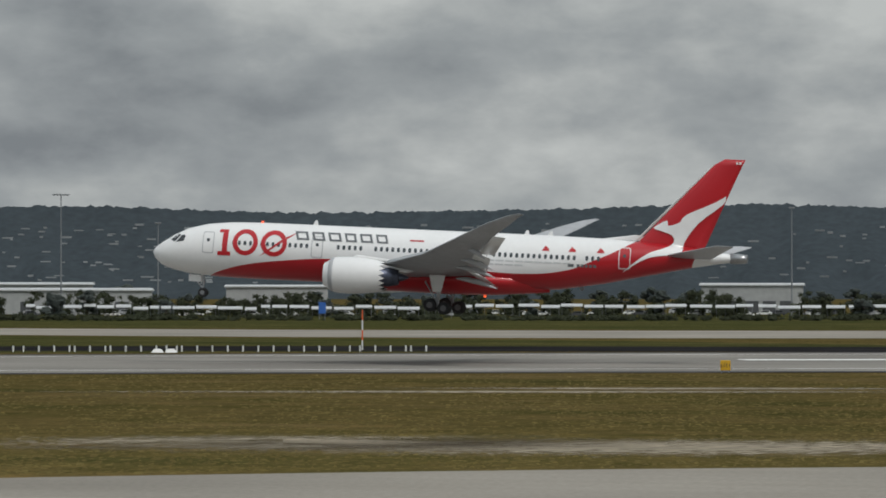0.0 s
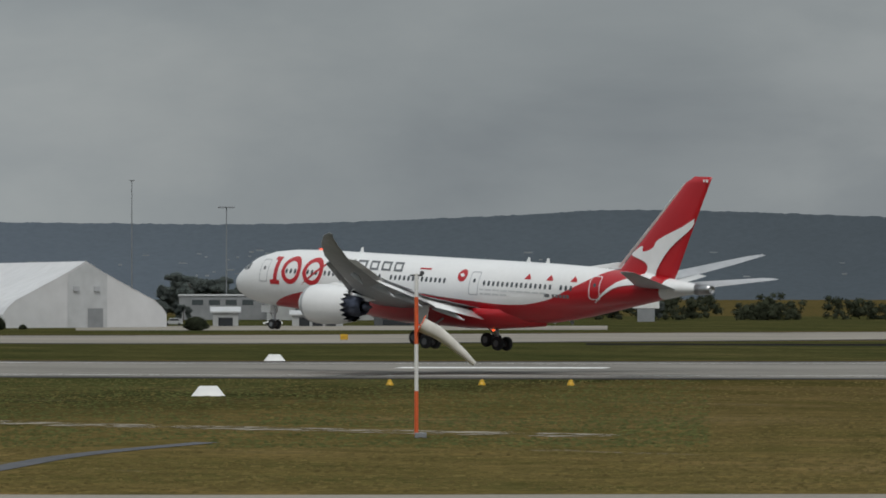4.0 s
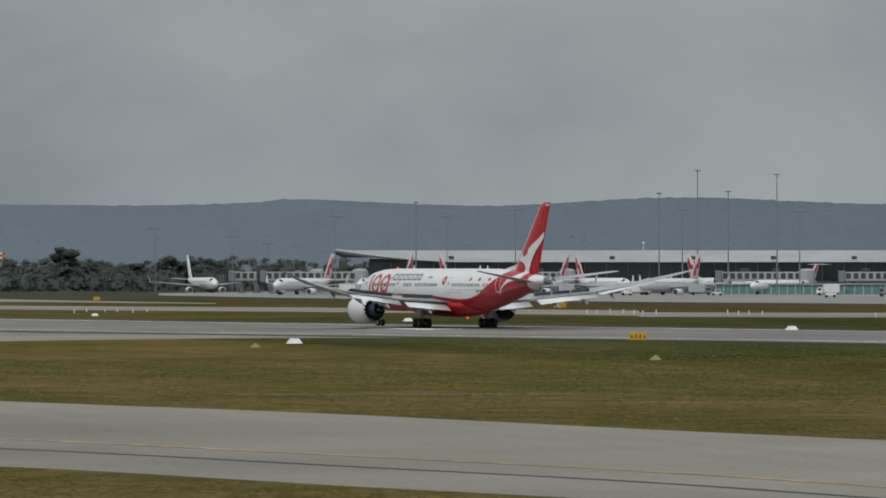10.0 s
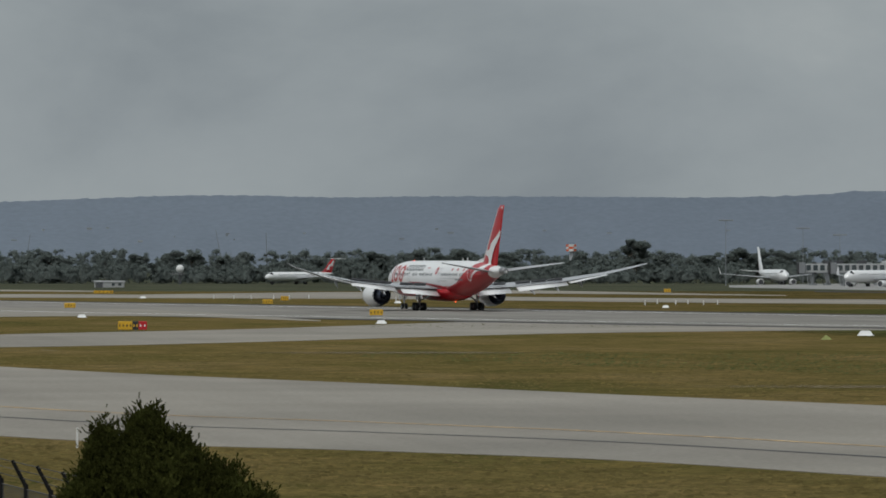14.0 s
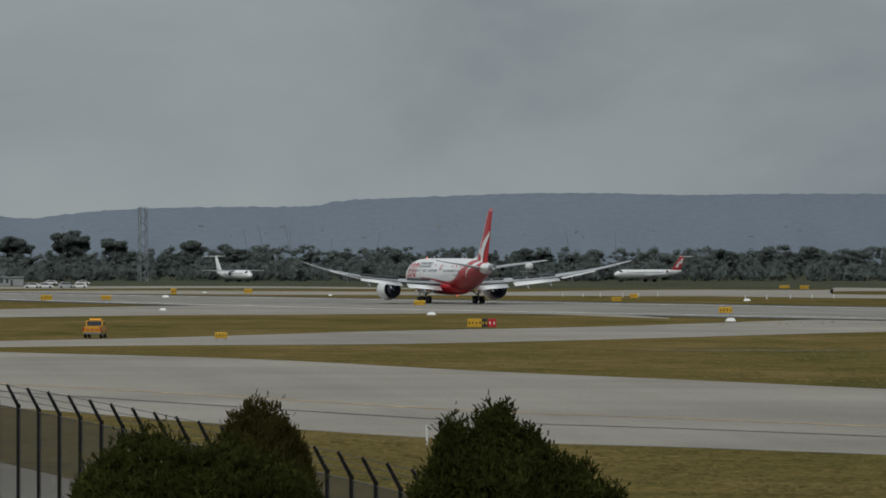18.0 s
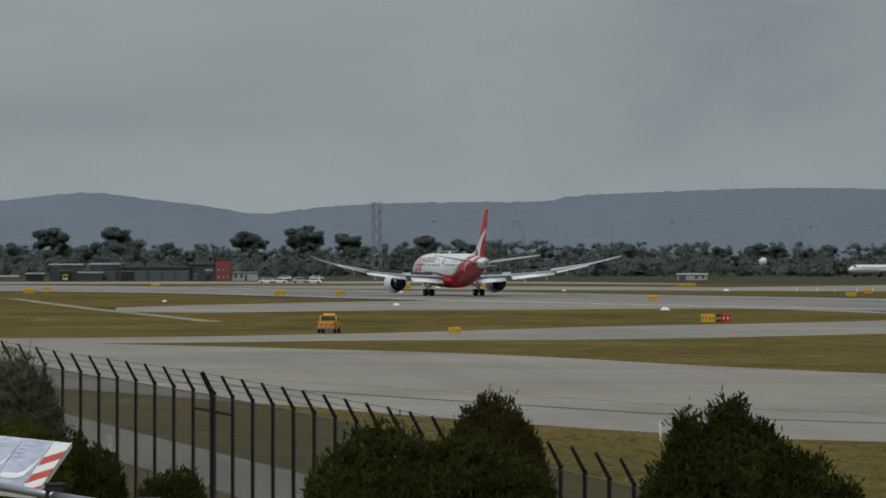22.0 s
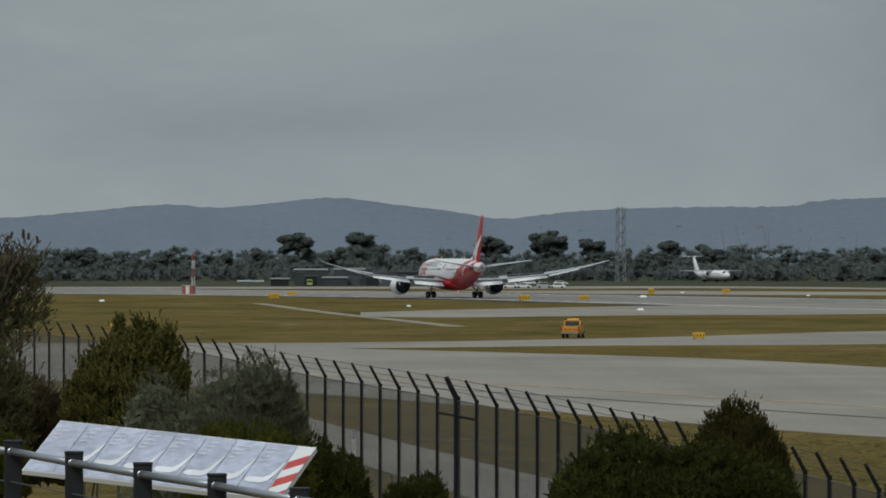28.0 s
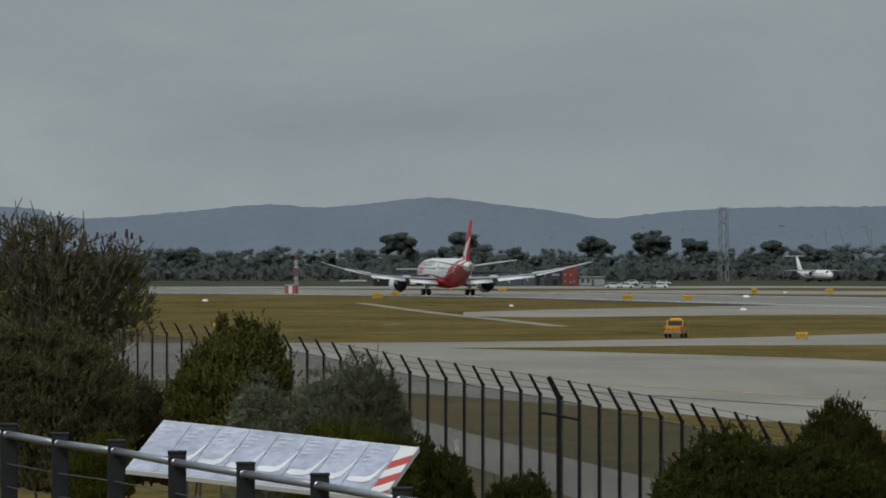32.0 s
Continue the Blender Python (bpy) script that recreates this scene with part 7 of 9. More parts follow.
strip("taxiway_apron", [(1500, 66), (2000, 72), (2500, 76), (3000, 82)], [(1500, 60), (2000, 65), (2500, 68), (3000, 73)], TAXI, 0.028, "pale taxiway along the apron", "taxiway")
strip("apron_road", [(2300, 54), (2700, 59), (3200, 63.5), (4000, 67), (4700, 69), (5100, 68)], [(2300, 52.5), (2700, 57), (3200, 61.5), (4000, 65), (4700, 67), (5100, 66)], SHOULDER, 0.03, "dark sealed road along the apron", "road")
strip("service_road", [(-1072, 51.7), (128, 52.7), (668, 51.7), (1028, 53.7)], [(-1072, 49.2), (128, 48.7), (668, 48.2), (1028, 51.7)], TAXI, 0.02, "thin pale service road before the trees", "road")
strip("taxiway_far_end", [(1028, 60.7), (1428, 62.7), (1696, 63.7), (1751, 56.7), (2251, 60.7)], [(1028, 59.7), (1428, 54.7), (1696, 54.7), (1751, 50.7), (2251, 59.7)], TAXI, 0.02, "pale taxiway before the far woods", "taxiway")
strip("taxiway_north", [(-300, 62), (100, 62), (500, 62), (900, 64), (1500, 66)], [(-300, 57), (100, 57), (500, 56), (900, 58), (1500, 60)], TAXI, 0.034, "pale taxiway beyond the runway's far end", "taxiway")
strip("taxiway_exit", [(36, 101.6), (216, 103.6), (516, 99.6), (784, 98.6), (1128, 96.7), (1428, 105.7)], [(36, 94.6), (216, 89.6), (516, 83.6), (784, 81.6), (1128, 85.7), (1428, 104.7)], TAXI, 0.036, "pale rapid exit taxiway", "taxiway")


# ---- the yellow safety truck ----
def make_truck():
    p = sight(412, 139.6)
    root = thing("airfield_truck", facing(p, 180 - 7), "yellow airfield safety pickup with an amber light bar, parked on grass", "truck")
    # nose is -y in its own space, so its back looks at the stand
    YT = material("yellow_vehicle_paint", (0.60, 0.29, 0.012), 0.35, coat=0.4, grain=0.8, grain_amt=0.05)
    AMBER = material("amber_lamp", (0.8, 0.4, 0.02), 0.3, emit=((1.0, 0.42, 0.05), 0.3))
    TAIL = material("red_tail_lamp", (0.4, 0.02, 0.02), 0.3)
    bm = bmesh.new()
    prof = [(-2.6, 0.55), (-2.65, 0.95), (-2.45, 1.12), (-1.35, 1.2), (2.55, 1.2), (2.6, 0.6), (2.5, 0.45), (-2.4, 0.45)]
    loft(bm, [[(x * k, y, z) for y, z in prof] for x, k in ((-0.92, 0.97), (-0.92, 1), (0.92, 1), (0.92, 0.97))])
    body = part("body", bm, YT, root)
    bm = bmesh.new()
    loft(bm, [[(x, y, z) for y, z in ((-1.35, 1.18), (-0.65, 1.78), (0.70, 1.8), (0.8, 1.18))] for x in (-0.86, -0.80, 0.80, 0.86)])
    cabin = part("cabin", bm, YT, root)
    for s in (-1, 1):
        bm = bmesh.new()
        bm.faces.new([bm.verts.new((s * 0.87, y, z)) for y, z in ((-1.05, 1.24), (-0.6, 1.68), (0.45, 1.7), (0.62, 1.24))])
        part("side_window", bm, GLASS_DARK, cabin)
    for y0, y1, zz in ((0.812, 0.735, 1), (-1.36, -0.68, 1)):
        bm = bmesh.new()
        bm.faces.new([bm.verts.new(v) for v in ((-0.74, y0, 1.25), (0.74, y0, 1.25), (0.7, y1, 1.72), (-0.7, y1, 1.72))])
        part("rear_window" if y0 > 0 else "windscreen", bm, GLASS_DARK, cabin)
    bm = bmesh.new()
    box(bm, -0.6, 0.6, -0.2, 0.02, 1.84, 1.97, 0.05)
    bar = part("light_bar", bm, AMBER, root, "amber warning light bar")
    for s in (-1, 1):
        bm = bmesh.new()
        box(bm, s * 0.86 - 0.07, s * 0.86 + 0.07, 2.58, 2.63, 0.75, 1.15)
        part("tail_lamp", bm, TAIL, root)
        bm = bmesh.new()
        box(bm, s * 0.8 - 0.1, s * 0.8 + 0.1, -2.68, -2.6, 0.8, 1.0)
        part("headlight", bm, WHITE, root)
    bm = bmesh.new()
    box(bm, -0.75, 0.75, 2.6, 2.64, 0.62, 1.12, 0.02)
    tg = part("tailgate", bm, YT, root)
    for i in range(3):
        bm = bmesh.new()
        box(bm, -0.6 + i * 0.45, -0.35 + i * 0.45, 2.64, 2.65, 0.8, 0.95)
        part("lettering_bar", bm, CRIMSON, tg)
    bm = bmesh.new()
    box(bm, -0.85, 0.85, 2.55, 2.75, 0.42, 0.6, 0.04)
    part("bumper", bm, GREY_MID, root)
    for x in (-0.8, 0.8):
        for y in (-1.65, 1.6):
            bm = bmesh.new()
            lathe(bm, [(0.2, -0.13), (0.36, -0.13), (0.39, 0), (0.36, 0.13), (0.2, 0.13)], 16, Matrix.Translation((x, y, 0.39)) @ Matrix.Rotation(radians(90), 4, "Y"))
            wheel = part("wheel", bm, RUBBER, root)
            bm = bmesh.new()
            lathe(bm, [(0.21, -0.14), (0.1, -0.1), (0.1, 0.1), (0.21, 0.14)], 10, Matrix.Translation((x, y, 0.39)) @ Matrix.Rotation(radians(90), 4, "Y"))
            part("rim", bm, GREY_LIGHT, wheel)


make_truck()


def make_car(p, a, mat, label, tall=False):
    root = thing("parked_car", nose_to(p, a), label, "car", "parked cars")
    bm = bmesh.new()
    hh = 0.25 if tall else 0
    prof = [(2.2, 0.35), (2.25, 0.7), (1.3, 0.92), (0.75, 1.42 + hh), (-1.1, 1.45 + hh), (-2.0, 1.0 + hh * 1.5), (-2.2, 0.75), (-2.2, 0.35)]
    loft(bm, [[(x, y, z if z < 0.95 else z * 1.0) for y, z in prof] for x in (-0.85, -0.72, 0.72, 0.85)])
    body = part("body", bm, mat, root)
    for s in (-1, 1):
        bm = bmesh.new()
        bm.faces.new([bm.verts.new((s * 0.87, y, z + hh * 0.6)) for y, z in ((1.1, 0.96), (0.7, 1.34), (-1.0, 1.36), (-1.6, 1.0))])
        part("side_window", bm, GLASS_DARK, body)
        for y in (1.35, -1.35):
            bm = bmesh.new()
            lathe(bm, [(0.15, -0.1), (0.31, -0.1), (0.33, 0), (0.31, 0.1), (0.15, 0.1)], 10, Matrix.Translation((s * 0.78, y, 0.33)) @ Matrix.Rotation(radians(90), 4, "Y"))
            part("wheel", bm, RUBBER, root)
    return root


SILVER = material("silver_car_paint", (0.45, 0.46, 0.48), 0.35, 0.3)
_car = make_car(sight(9779, 45.0), 90, WHITE, "white car parked in the far car park")
_sil = make_car(sight(10009, 45.0), -90, SILVER, "silver van parked in the far car park", True)
_drk = make_car(sight(8903, 46.6), 90, GREY_DARK, "dark car parked in the far car park")
rng = random.Random(11)
for t0 in range(150):
    b = 7000 + 4300 * t0 / 150 + rng.uniform(-16, 16)
    copy_thing(rng.choice((_car, _car, _sil, _drk)), nose_to(sight(b, rng.uniform(48, 53)), rng.choice((90, -90, 84, -96))))
for b, dip in ((301, 51.6), (324, 51.6), (361, 51.6), (384, 51.6), (5828, 62.4), (5652, 62.4), (333, 45.7), (390, 45.7)):
    copy_thing(rng.choice((_car, _sil)), nose_to(sight(b, max(42, dip)), rng.choice((90, -90))))
# service carts and loaders on the apron
def make_cart(p, a, mat):
    root = thing("baggage_tractor", nose_to(p, a), "small apron tractor with a canopy", "tractor", "apron vehicles")
    bm = bmesh.new()
    box(bm, -0.8, 0.8, -1.6, 1.6, 0.4, 1.1, 0.1)
    part("body", bm, mat, root)
    bm = bmesh.new()
    box(bm, -0.75, 0.75, -1.2, 0.3, 1.9, 2.0, 0.04)
    for x in (-0.7, 0.7):
        for y in (-1.15, 0.25):
            tube(bm, (x, y, 1.1), (x, y, 1.9), 0.05, n=5)
    part("canopy", bm, WHITE_MATT, root)
    for x in (-0.75, 0.75):
        for y in (-1.1, 1.1):
            bm = bmesh.new()
            lathe(bm, [(0.15, -0.12), (0.4, -0.12), (0.4, 0.12), (0.15, 0.12)], 10, Matrix.Translation((x, y, 0.4)) @ Matrix.Rotation(radians(90), 4, "Y"))
            part("wheel", bm, RUBBER, root)
    return root
_cart = make_cart(spot(3338, 1500), 90, WHITE_MATT)
for b, d, a in ((2978, 1560, 80), (2618, 1580, 95), (3717, 1450, 90), (2694, 1560, 100), (3337, 1450, 90), (3691, 1400, 90), (3137, 1560, 90), (2747, 1600, 85)):
    copy_thing(_cart, nose_to(spot(b, d), a))



def make_service_truck(p, a, mat, box_mat, label):
    """A high box-bodied apron truck: cab in front, loading box behind."""
    root = thing("service_truck", nose_to(p, a), label, "truck", "apron vehicles")
    bm = bmesh.new()
    box(bm, -1.1, 1.1, -4.0, 3.0, 0.55, 0.85, 0.05)
    part("chassis", bm, GREY_DARK, root)
    bm = bmesh.new()
    box(bm, -1.2, 1.2, -4.0, 1.0, 0.9, 3.4, 0.08)
    part("load_box", bm, box_mat, root)
    bm = bmesh.new()
    loft(bm, [[(-1.1, y0, z), (1.1, y0, z), (1.1, y1, z), (-1.1, y1, z)] for z, y0, y1 in ((0.6, 1.2, 3.1), (1.6, 1.2, 3.05), (2.5, 1.25, 2.6))])
    cab = part("cab", bm, mat, root)
    bm = bmesh.new()
    box(bm, -1.13, 1.13, 1.6, 2.6, 1.65, 2.25)
    part("cab_window", bm, GLASS_DARK, cab)
    for x in (-1.0, 1.0):
        for y in (-2.6, 2.1):
            bm = bmesh.new()
            lathe(bm, [(0.2, -0.15), (0.48, -0.15), (0.48, 0.15), (0.2, 0.15)], 10, Matrix.Translation((x, y, 0.48)) @ Matrix.Rotation(radians(90), 4, "Y"))
            part("wheel", bm, RUBBER, root)
    return root


def make_kiosk(b, d, w):
    """A low glazed ground-level lounge under the pier, with white mullions."""
    root = thing("gate_lounge", facing(spot(b, d)), "low gate lounge with blue-green glass and a flat white roof", "gate lounge", "gate lounges")
    bm = bmesh.new()
    box(bm, -w / 2, w / 2, 0, 6, 0, 3.1, 0.03)
    part("glass_wall", bm, GREEN_GLASS, root, "blue-green glazed wall")
    bm = bmesh.new()
    box(bm, -w / 2 - 0.6, w / 2 + 0.6, -0.6, 6.4, 3.1, 3.45, 0.04)
    part("roof", bm, PALE_ROOF, root)
    n = int(w / 2.5)
    for i in range(n + 1):
        bm = bmesh.new()
        box(bm, -w / 2 + w * i / n - 0.07, -w / 2 + w * i / n + 0.07, -0.08, -0.004, 0, 3.1)
        part("mullion", bm, WHITE_MATT, root)


for b, d, w in ((3190, 1640, 20), (3290, 1632, 26), (3395, 1640, 22)):
    make_kiosk(b, d, w)
_tr = make_service_truck(spot(2475, 1590), 88, WHITE, WHITE_MATT, "white high-sided catering truck on the apron")
for b, d, a in ((2765, 1600, 96), (2990, 1588, 85), (3330, 1560, 92), (3640, 1400, 88), (4120, 1260, 95)):
    copy_thing(_tr, nose_to(spot(b, d), a))
_tg = make_service_truck(spot(2520, 1596), -85, GREY_MID, GREY_LIGHT, "grey box-bodied service truck beside a parked jet")
for b, d, a in ((2880, 1604, -92), (3110, 1575, -88), (3440, 1500, 84), (4330, 1230, -94)):
    copy_thing(_tg, nose_to(spot(b, d), a))

# ---- trees ----
L_TREE = "dark grey-green gum tree in the far tree belt"
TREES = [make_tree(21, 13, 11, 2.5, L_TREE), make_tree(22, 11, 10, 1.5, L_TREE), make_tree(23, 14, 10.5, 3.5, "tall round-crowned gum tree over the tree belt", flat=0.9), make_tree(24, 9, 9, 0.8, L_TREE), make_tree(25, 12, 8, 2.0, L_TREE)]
for k, o in enumerate(TREES):
    o.matrix_world = Matrix.Translation(spot(-900 - 40 * k, 2000))
BUSH = make_bush(27, 4.0, 6.0, "round dark olive bush on the airfield grass")
BUSH.matrix_world = Matrix.Translation(spot(5042, 1060))
BUSH.scale = (0.6, 0.6, 0.5)
rng = random.Random(31)
def plant(b, d, which, s, turn=None):
    o = copy_thing(TREES[which], Matrix.Translation(spot(b, d)) @ Matrix.Rotation(rng.uniform(0, 6.28), 4, "Z"))
    o.scale = (s * rng.uniform(0.9, 1.2), s * rng.uniform(0.9, 1.2), s)
    return o
b = -880
while b < 2500:
    h = 0.82 + 0.18 * noise.noise((b * 0.004, 1, 0)) + rng.uniform(-0.12, 0.12)
    plant(b, rng.uniform(1850, 2000), rng.choice((0, 1, 3, 4)), h * 1.0)
    b += rng.uniform(22, 36)
# the wood behind them, one mass of crowns
blobs = []
for i in range(620):
    q = rng.uniform(-900, 2600)
    p = spot(q, rng.uniform(2080, 2250))
    h = (12.4 + 2.8 * noise.noise((q * 0.006, 5, 0))) * rng.uniform(0.7, 1.1)
    for _ in range(9):
        zz = h * rng.uniform(0.1, 0.95)
        r = rng.uniform(0.9, 2.2)
        blobs.append(((p.x + rng.gauss(0, 2.6), p.y + rng.gauss(0, 1.5), zz), (r, r, r * 0.75)))
for i in range(560):
    q = rng.uniform(-900, 2600)
    p = spot(q, rng.uniform(1800, 1880))
    h = rng.uniform(4.0, 7.5) + 1.5 * noise.noise((q * 0.01, 3, 1))
    for _ in range(3):
        r = rng.uniform(0.8, 1.6)
        blobs.append(((p.x + rng.gauss(0, 2), p.y + rng.gauss(0, 1), h * rng.uniform(0.7, 1.05)), (r, r, r * 0.8)))
    blobs.append(((p.x, p.y, h * 0.5), (rng.uniform(2, 4), 2.5, h * 0.6)))
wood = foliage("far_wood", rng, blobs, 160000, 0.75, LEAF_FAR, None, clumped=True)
tagged(wood, "dense dark grey-green woodland behind the tree belt", "woodland", kind="stuff")
for b, s in ((-82, 1.32), (38, 1.34), (258, 1.22), (361, 1.38), (446, 1.15), (1986, 1.2), (378, 1.3), (278, 1.15), (586, 1.1), (-71, 1.25)):
    plant(b, 1990, 2, s * 0.95)
b = 5650
while b < 11400:
    if b < 6500 or b > 6900:
        big = 1.0 if 5650 < b < 6400 or 7300 < b < 8000 else 0.66
        plant(b, rng.uniform(1500, 1750), rng.choice((0, 1, 3, 4)), big * rng.uniform(0.7, 1.0))
        if 6900 < b < 9000:
            plant(b + rng.uniform(15, 40), rng.uniform(1450, 1600), rng.choice((0, 1, 3, 4)), rng.uniform(0.6, 0.95))
        if rng.random() < 0.35:
            plant(b + 20, rng.uniform(1280, 1350), rng.choice((3, 1, 4)), rng.uniform(0.35, 0.7))
    b += rng.uniform(44, 86)
for b, d, s in ((4877, 1090, 0.32), (5102, 1060, 0.46), (5167, 1060, 0.4), (5062, 1080, 0.32), (5322, 1040, 0.36), (5692, 1010, 0.45), (5337, 1030, 0.45), (5097, 1040, 0.62), (5162, 1040, 0.52), (5032, 1080, 0.22), (5387, 1040, 0.16)):
    q = copy_thing(BUSH, Matrix.Translation(spot(b, d)) @ Matrix.Rotation(rng.uniform(0, 6.28), 4, "Z"))
    q.scale = (s * 1.9, s * 1.9, s * 1.7)

for i in range(26):
    plant(5640 + i * 27 + rng.uniform(-8, 8), rng.uniform(1560, 1640), rng.choice((0, 1, 3, 4)), rng.uniform(0.85, 1.05))
blobs = []
for i in range(900):
    q = rng.uniform(5900, 11450)
    if noise.noise((q * 0.012, 2, 5)) < rng.uniform(-0.5, 0.1):
        continue
    p = spot(q, rng.uniform(1350, 1410))
    h = (6.0 + 2.8 * noise.noise((q * 0.02, 9, 0))) * rng.uniform(0.55, 1.15)
    for _ in range(6):
        r = rng.uniform(0.6, 1.5)
        blobs.append(((p.x + rng.gauss(0, 1.6), p.y + rng.gauss(0, 1), max(0.5, h * rng.uniform(0.1, 0.95))), (r, r, r * 0.75)))
wood = foliage("far_scrub", rng, blobs, 100000, 0.62, LEAF_EAST, None, clumped=True)
tagged(wood, "dark scrubby trees before the eastern warehouses", "woodland", kind="stuff")

# ---- the eastern sheds beyond the early part of the runway ----
for x0, x1, yt, yh_, d, mat, rf, lab in (
        (8983, 9258, 505, 504.8, 1500, PALE_WALL, ROOF_WHITE, "long warehouse with a broad white roof"),
        (9268, 9518, 504, 504.8, 1520, PALE_WALL, ROOF_WHITE, "long warehouse with a broad white roof"),
        (9619, 9949, 512, 508, 1480, PALE_WALL, ROOF_WHITE, "low warehouse with a white roof"),
        (10079, 10259, 506, 508, 1600, PALE_WALL, ROOF_WHITE, "pale warehouse behind the trees"),
        (10919, 11099, 503, 508, 1560, PALE_WALL, ROOF_WHITE, "white-roofed warehouse behind the trees"),
        (9506, 9844, 500, 506.3, 1560, PALE_WALL, ROOF_WHITE, "long pale warehouse with a white roof"),
        (8999, 9367, 503, 511, 1520, PALE_WALL, ROOF_WHITE, "long white-roofed freight shed"),
        (7301, 7481, 515, 516, 1420, WALL_GREY, WALL_GREY, "plain grey flat-roofed warehouse"),
        (8751, 8833, 502, 516, 1520, WHITE_MATT, ROOF_WHITE, "white box-shaped shed behind trees"),
        (8137, 8294, 519, 518, 1480, PALE_WALL, ROOF_WHITE, "white shed behind the car park"),
        (7064, 7132, 515, 518, 1480, WHITE_MATT, ROOF_WHITE, "small white shed behind the trees"),
        (7152, 7302, 520, 518, 1500, WALL_GREY, ROOF_WHITE, "grey sheds with pale roofs")):
    block("warehouse", x0, x1, yt, yh_, d, 40, mat, rf, lab, roof="shed", rise=0.5, openings=row_open(-(x1 - x0) * d / 9000 * 0.42, (x1 - x0) * d / 9000 * 0.42, 5, 0, 4, 3.6, WALL_DARK))
# car park shade roofs, low and white
def make_carport(b, d, w, hz):
    """A shade roof w bearing units wide, hz its height over the usual."""
    root = thing("carport", facing(spot(b + w / 2, d)), "low white carport roof on thin posts", "carport", "carports")
    k = d / 9000
    bm = bmesh.new()
    loft(bm, [[(q, -3, 2.5 + hz), (q, 3, 3.1 + hz), (q, 3, 3.3 + hz), (q, -3, 2.75 + hz)] for q in (-w * k / 2, w * k / 2)])
    part("roof", bm, ROOF_WHITE, root)
    for q in (-0.45, 0, 0.45):
        bm = bmesh.new()
        tube(bm, (q * w * k, 0, 0), (q * w * k, 0, 2.75 + hz), 0.05, n=6)
        part("post", bm, GREY_MID, root)


rng = random.Random(8)
for b0, b1 in ((7350, 7840), (10520, 11300)):
    x = b0
    while x < b1:
        w = rng.uniform(30, 40)
        make_carport(x, 1290 + rng.uniform(-15, 15), w, rng.uniform(0.0, 0.45))
        x += w + rng.choice((2, 3, 9, 26 if b0 < 9000 else 6))
x = 7860
while x < 10500:
    w = rng.uniform(14, 44)
    make_carport(x, rng.uniform(1260, 1330), w, rng.uniform(-0.5, 0.4))
    x += w + rng.choice((2, 3, 6, 14, 40, 90) if x < 9700 else (2, 3, 4, 8))
# a low dark hedge of scrub runs before the car park
blobs = []
for i in range(620):
    q = rng.uniform(7300, 11450)
    p = spot(q, rng.uniform(1195, 1225))
    h = 1.0 + 0.9 * noise.noise((q * 0.011, 4, 2)) + rng.uniform(0, 0.5)
    for _ in range(3):
        r = rng.uniform(0.5, 1.2)
        blobs.append(((p.x + rng.gauss(0, 1.4), p.y + rng.gauss(0, 1), max(0.3, h * rng.uniform(0.2, 0.9))), (r * 1.5, r, r * 0.7)))
hedge = foliage("low_scrub", rng, blobs, 40000, 0.4, LEAF_EAST, None, clumped=True)
tagged(hedge, "low dark scrub along the edge of the car park", "scrub", kind="stuff")
for b, d in ((8866, 1280), (10249, 1250)):
    root = thing("banner_sign", facing(spot(b, d)), "tall blue banner sign on a frame", "sign", "blue banners")
    bm = bmesh.new()
    box(bm, -0.9, 0.9, -0.1, 0.1, 1.4, 4.2, 0.05)
    part("panel", bm, BLUE, root)
    for q in (-0.7, 0.7):
        bm = bmesh.new()
        tube(bm, (q, 0, 0), (q, 0, 1.5), 0.08, n=6)
        part("post", bm, GREY_MID, root)
p = spot(6488, 1290)
root = thing("billboard", facing(p), "large roadside screen in a white frame with a blue picture", "billboard")
for nm, m_, q in (("plinth", WALL_GREY, (-2.2, 2.2, 0, 1.2, 0, 3.4)), ("frame", WHITE_MATT, (-3.4, 3.4, -0.1, 0.5, 3.4, 9.9)), ("picture", BLUE_PICTURE, (-3.1, 3.1, -0.16, -0.1, 5.6, 9.6))):
    bm = bmesh.new()
    box(bm, *q, 0.04)
    part(nm, bm, m_, root)
# sheds east of the fabric hangar
block("workshop", 5817, 6012, 510, 504.6, 1350, 30, PALE_WALL, WALL_GREY, "grey workshop with a flat pale roof and dark awning", openings=row_open(-8, 10, 3, 0, 4, 3.5, WALL_DARK))
block("workshop", 5662, 5817, 512, 504.6, 1370, 26, WALL_GREY, ROOF_WHITE, "grey workshop with strip windows", openings=row_open(-9, 9, 4, 4, 3, 1.4, WINDOW))
block("workshop", 6012, 6252, 507, 504.6, 1380, 30, WALL_GREY, WALL_GREY, "long grey flat-roofed workshop", openings=row_open(-14, 14, 5, 0, 4, 3, WALL_DARK))
# flat dark panels put the shade inside the open bays into colour
block("store_shed", 5862, 5952, 545, 504.6, 1130, 8, PALE_WALL, ROOF_WHITE, "low white store shelter with dark open bays", roof="gable", rise=0.8, openings=row_open(-4.4, 4.4, 3, 0, 2.3, 1.9, GLASS_DARK))
block("store_shed", 5722, 5767, 540, 504.6, 1130, 8, PALE_WALL, ROOF_WHITE, "small white shelter with a dark open front", roof="gable", rise=1.0, openings=row_open(-1.2, 1.2, 1, 0, 3.2, 1.9, GLASS_DARK))
block("dark_yard_shed", 6007, 6132, 537, 504.6, 1150, 12, WALL_DARK, WALL_GREY, "dark open yard shed with tanks", openings=row_open(-6, 6, 4, 0, 3.0, 3.0, GLASS_DARK))
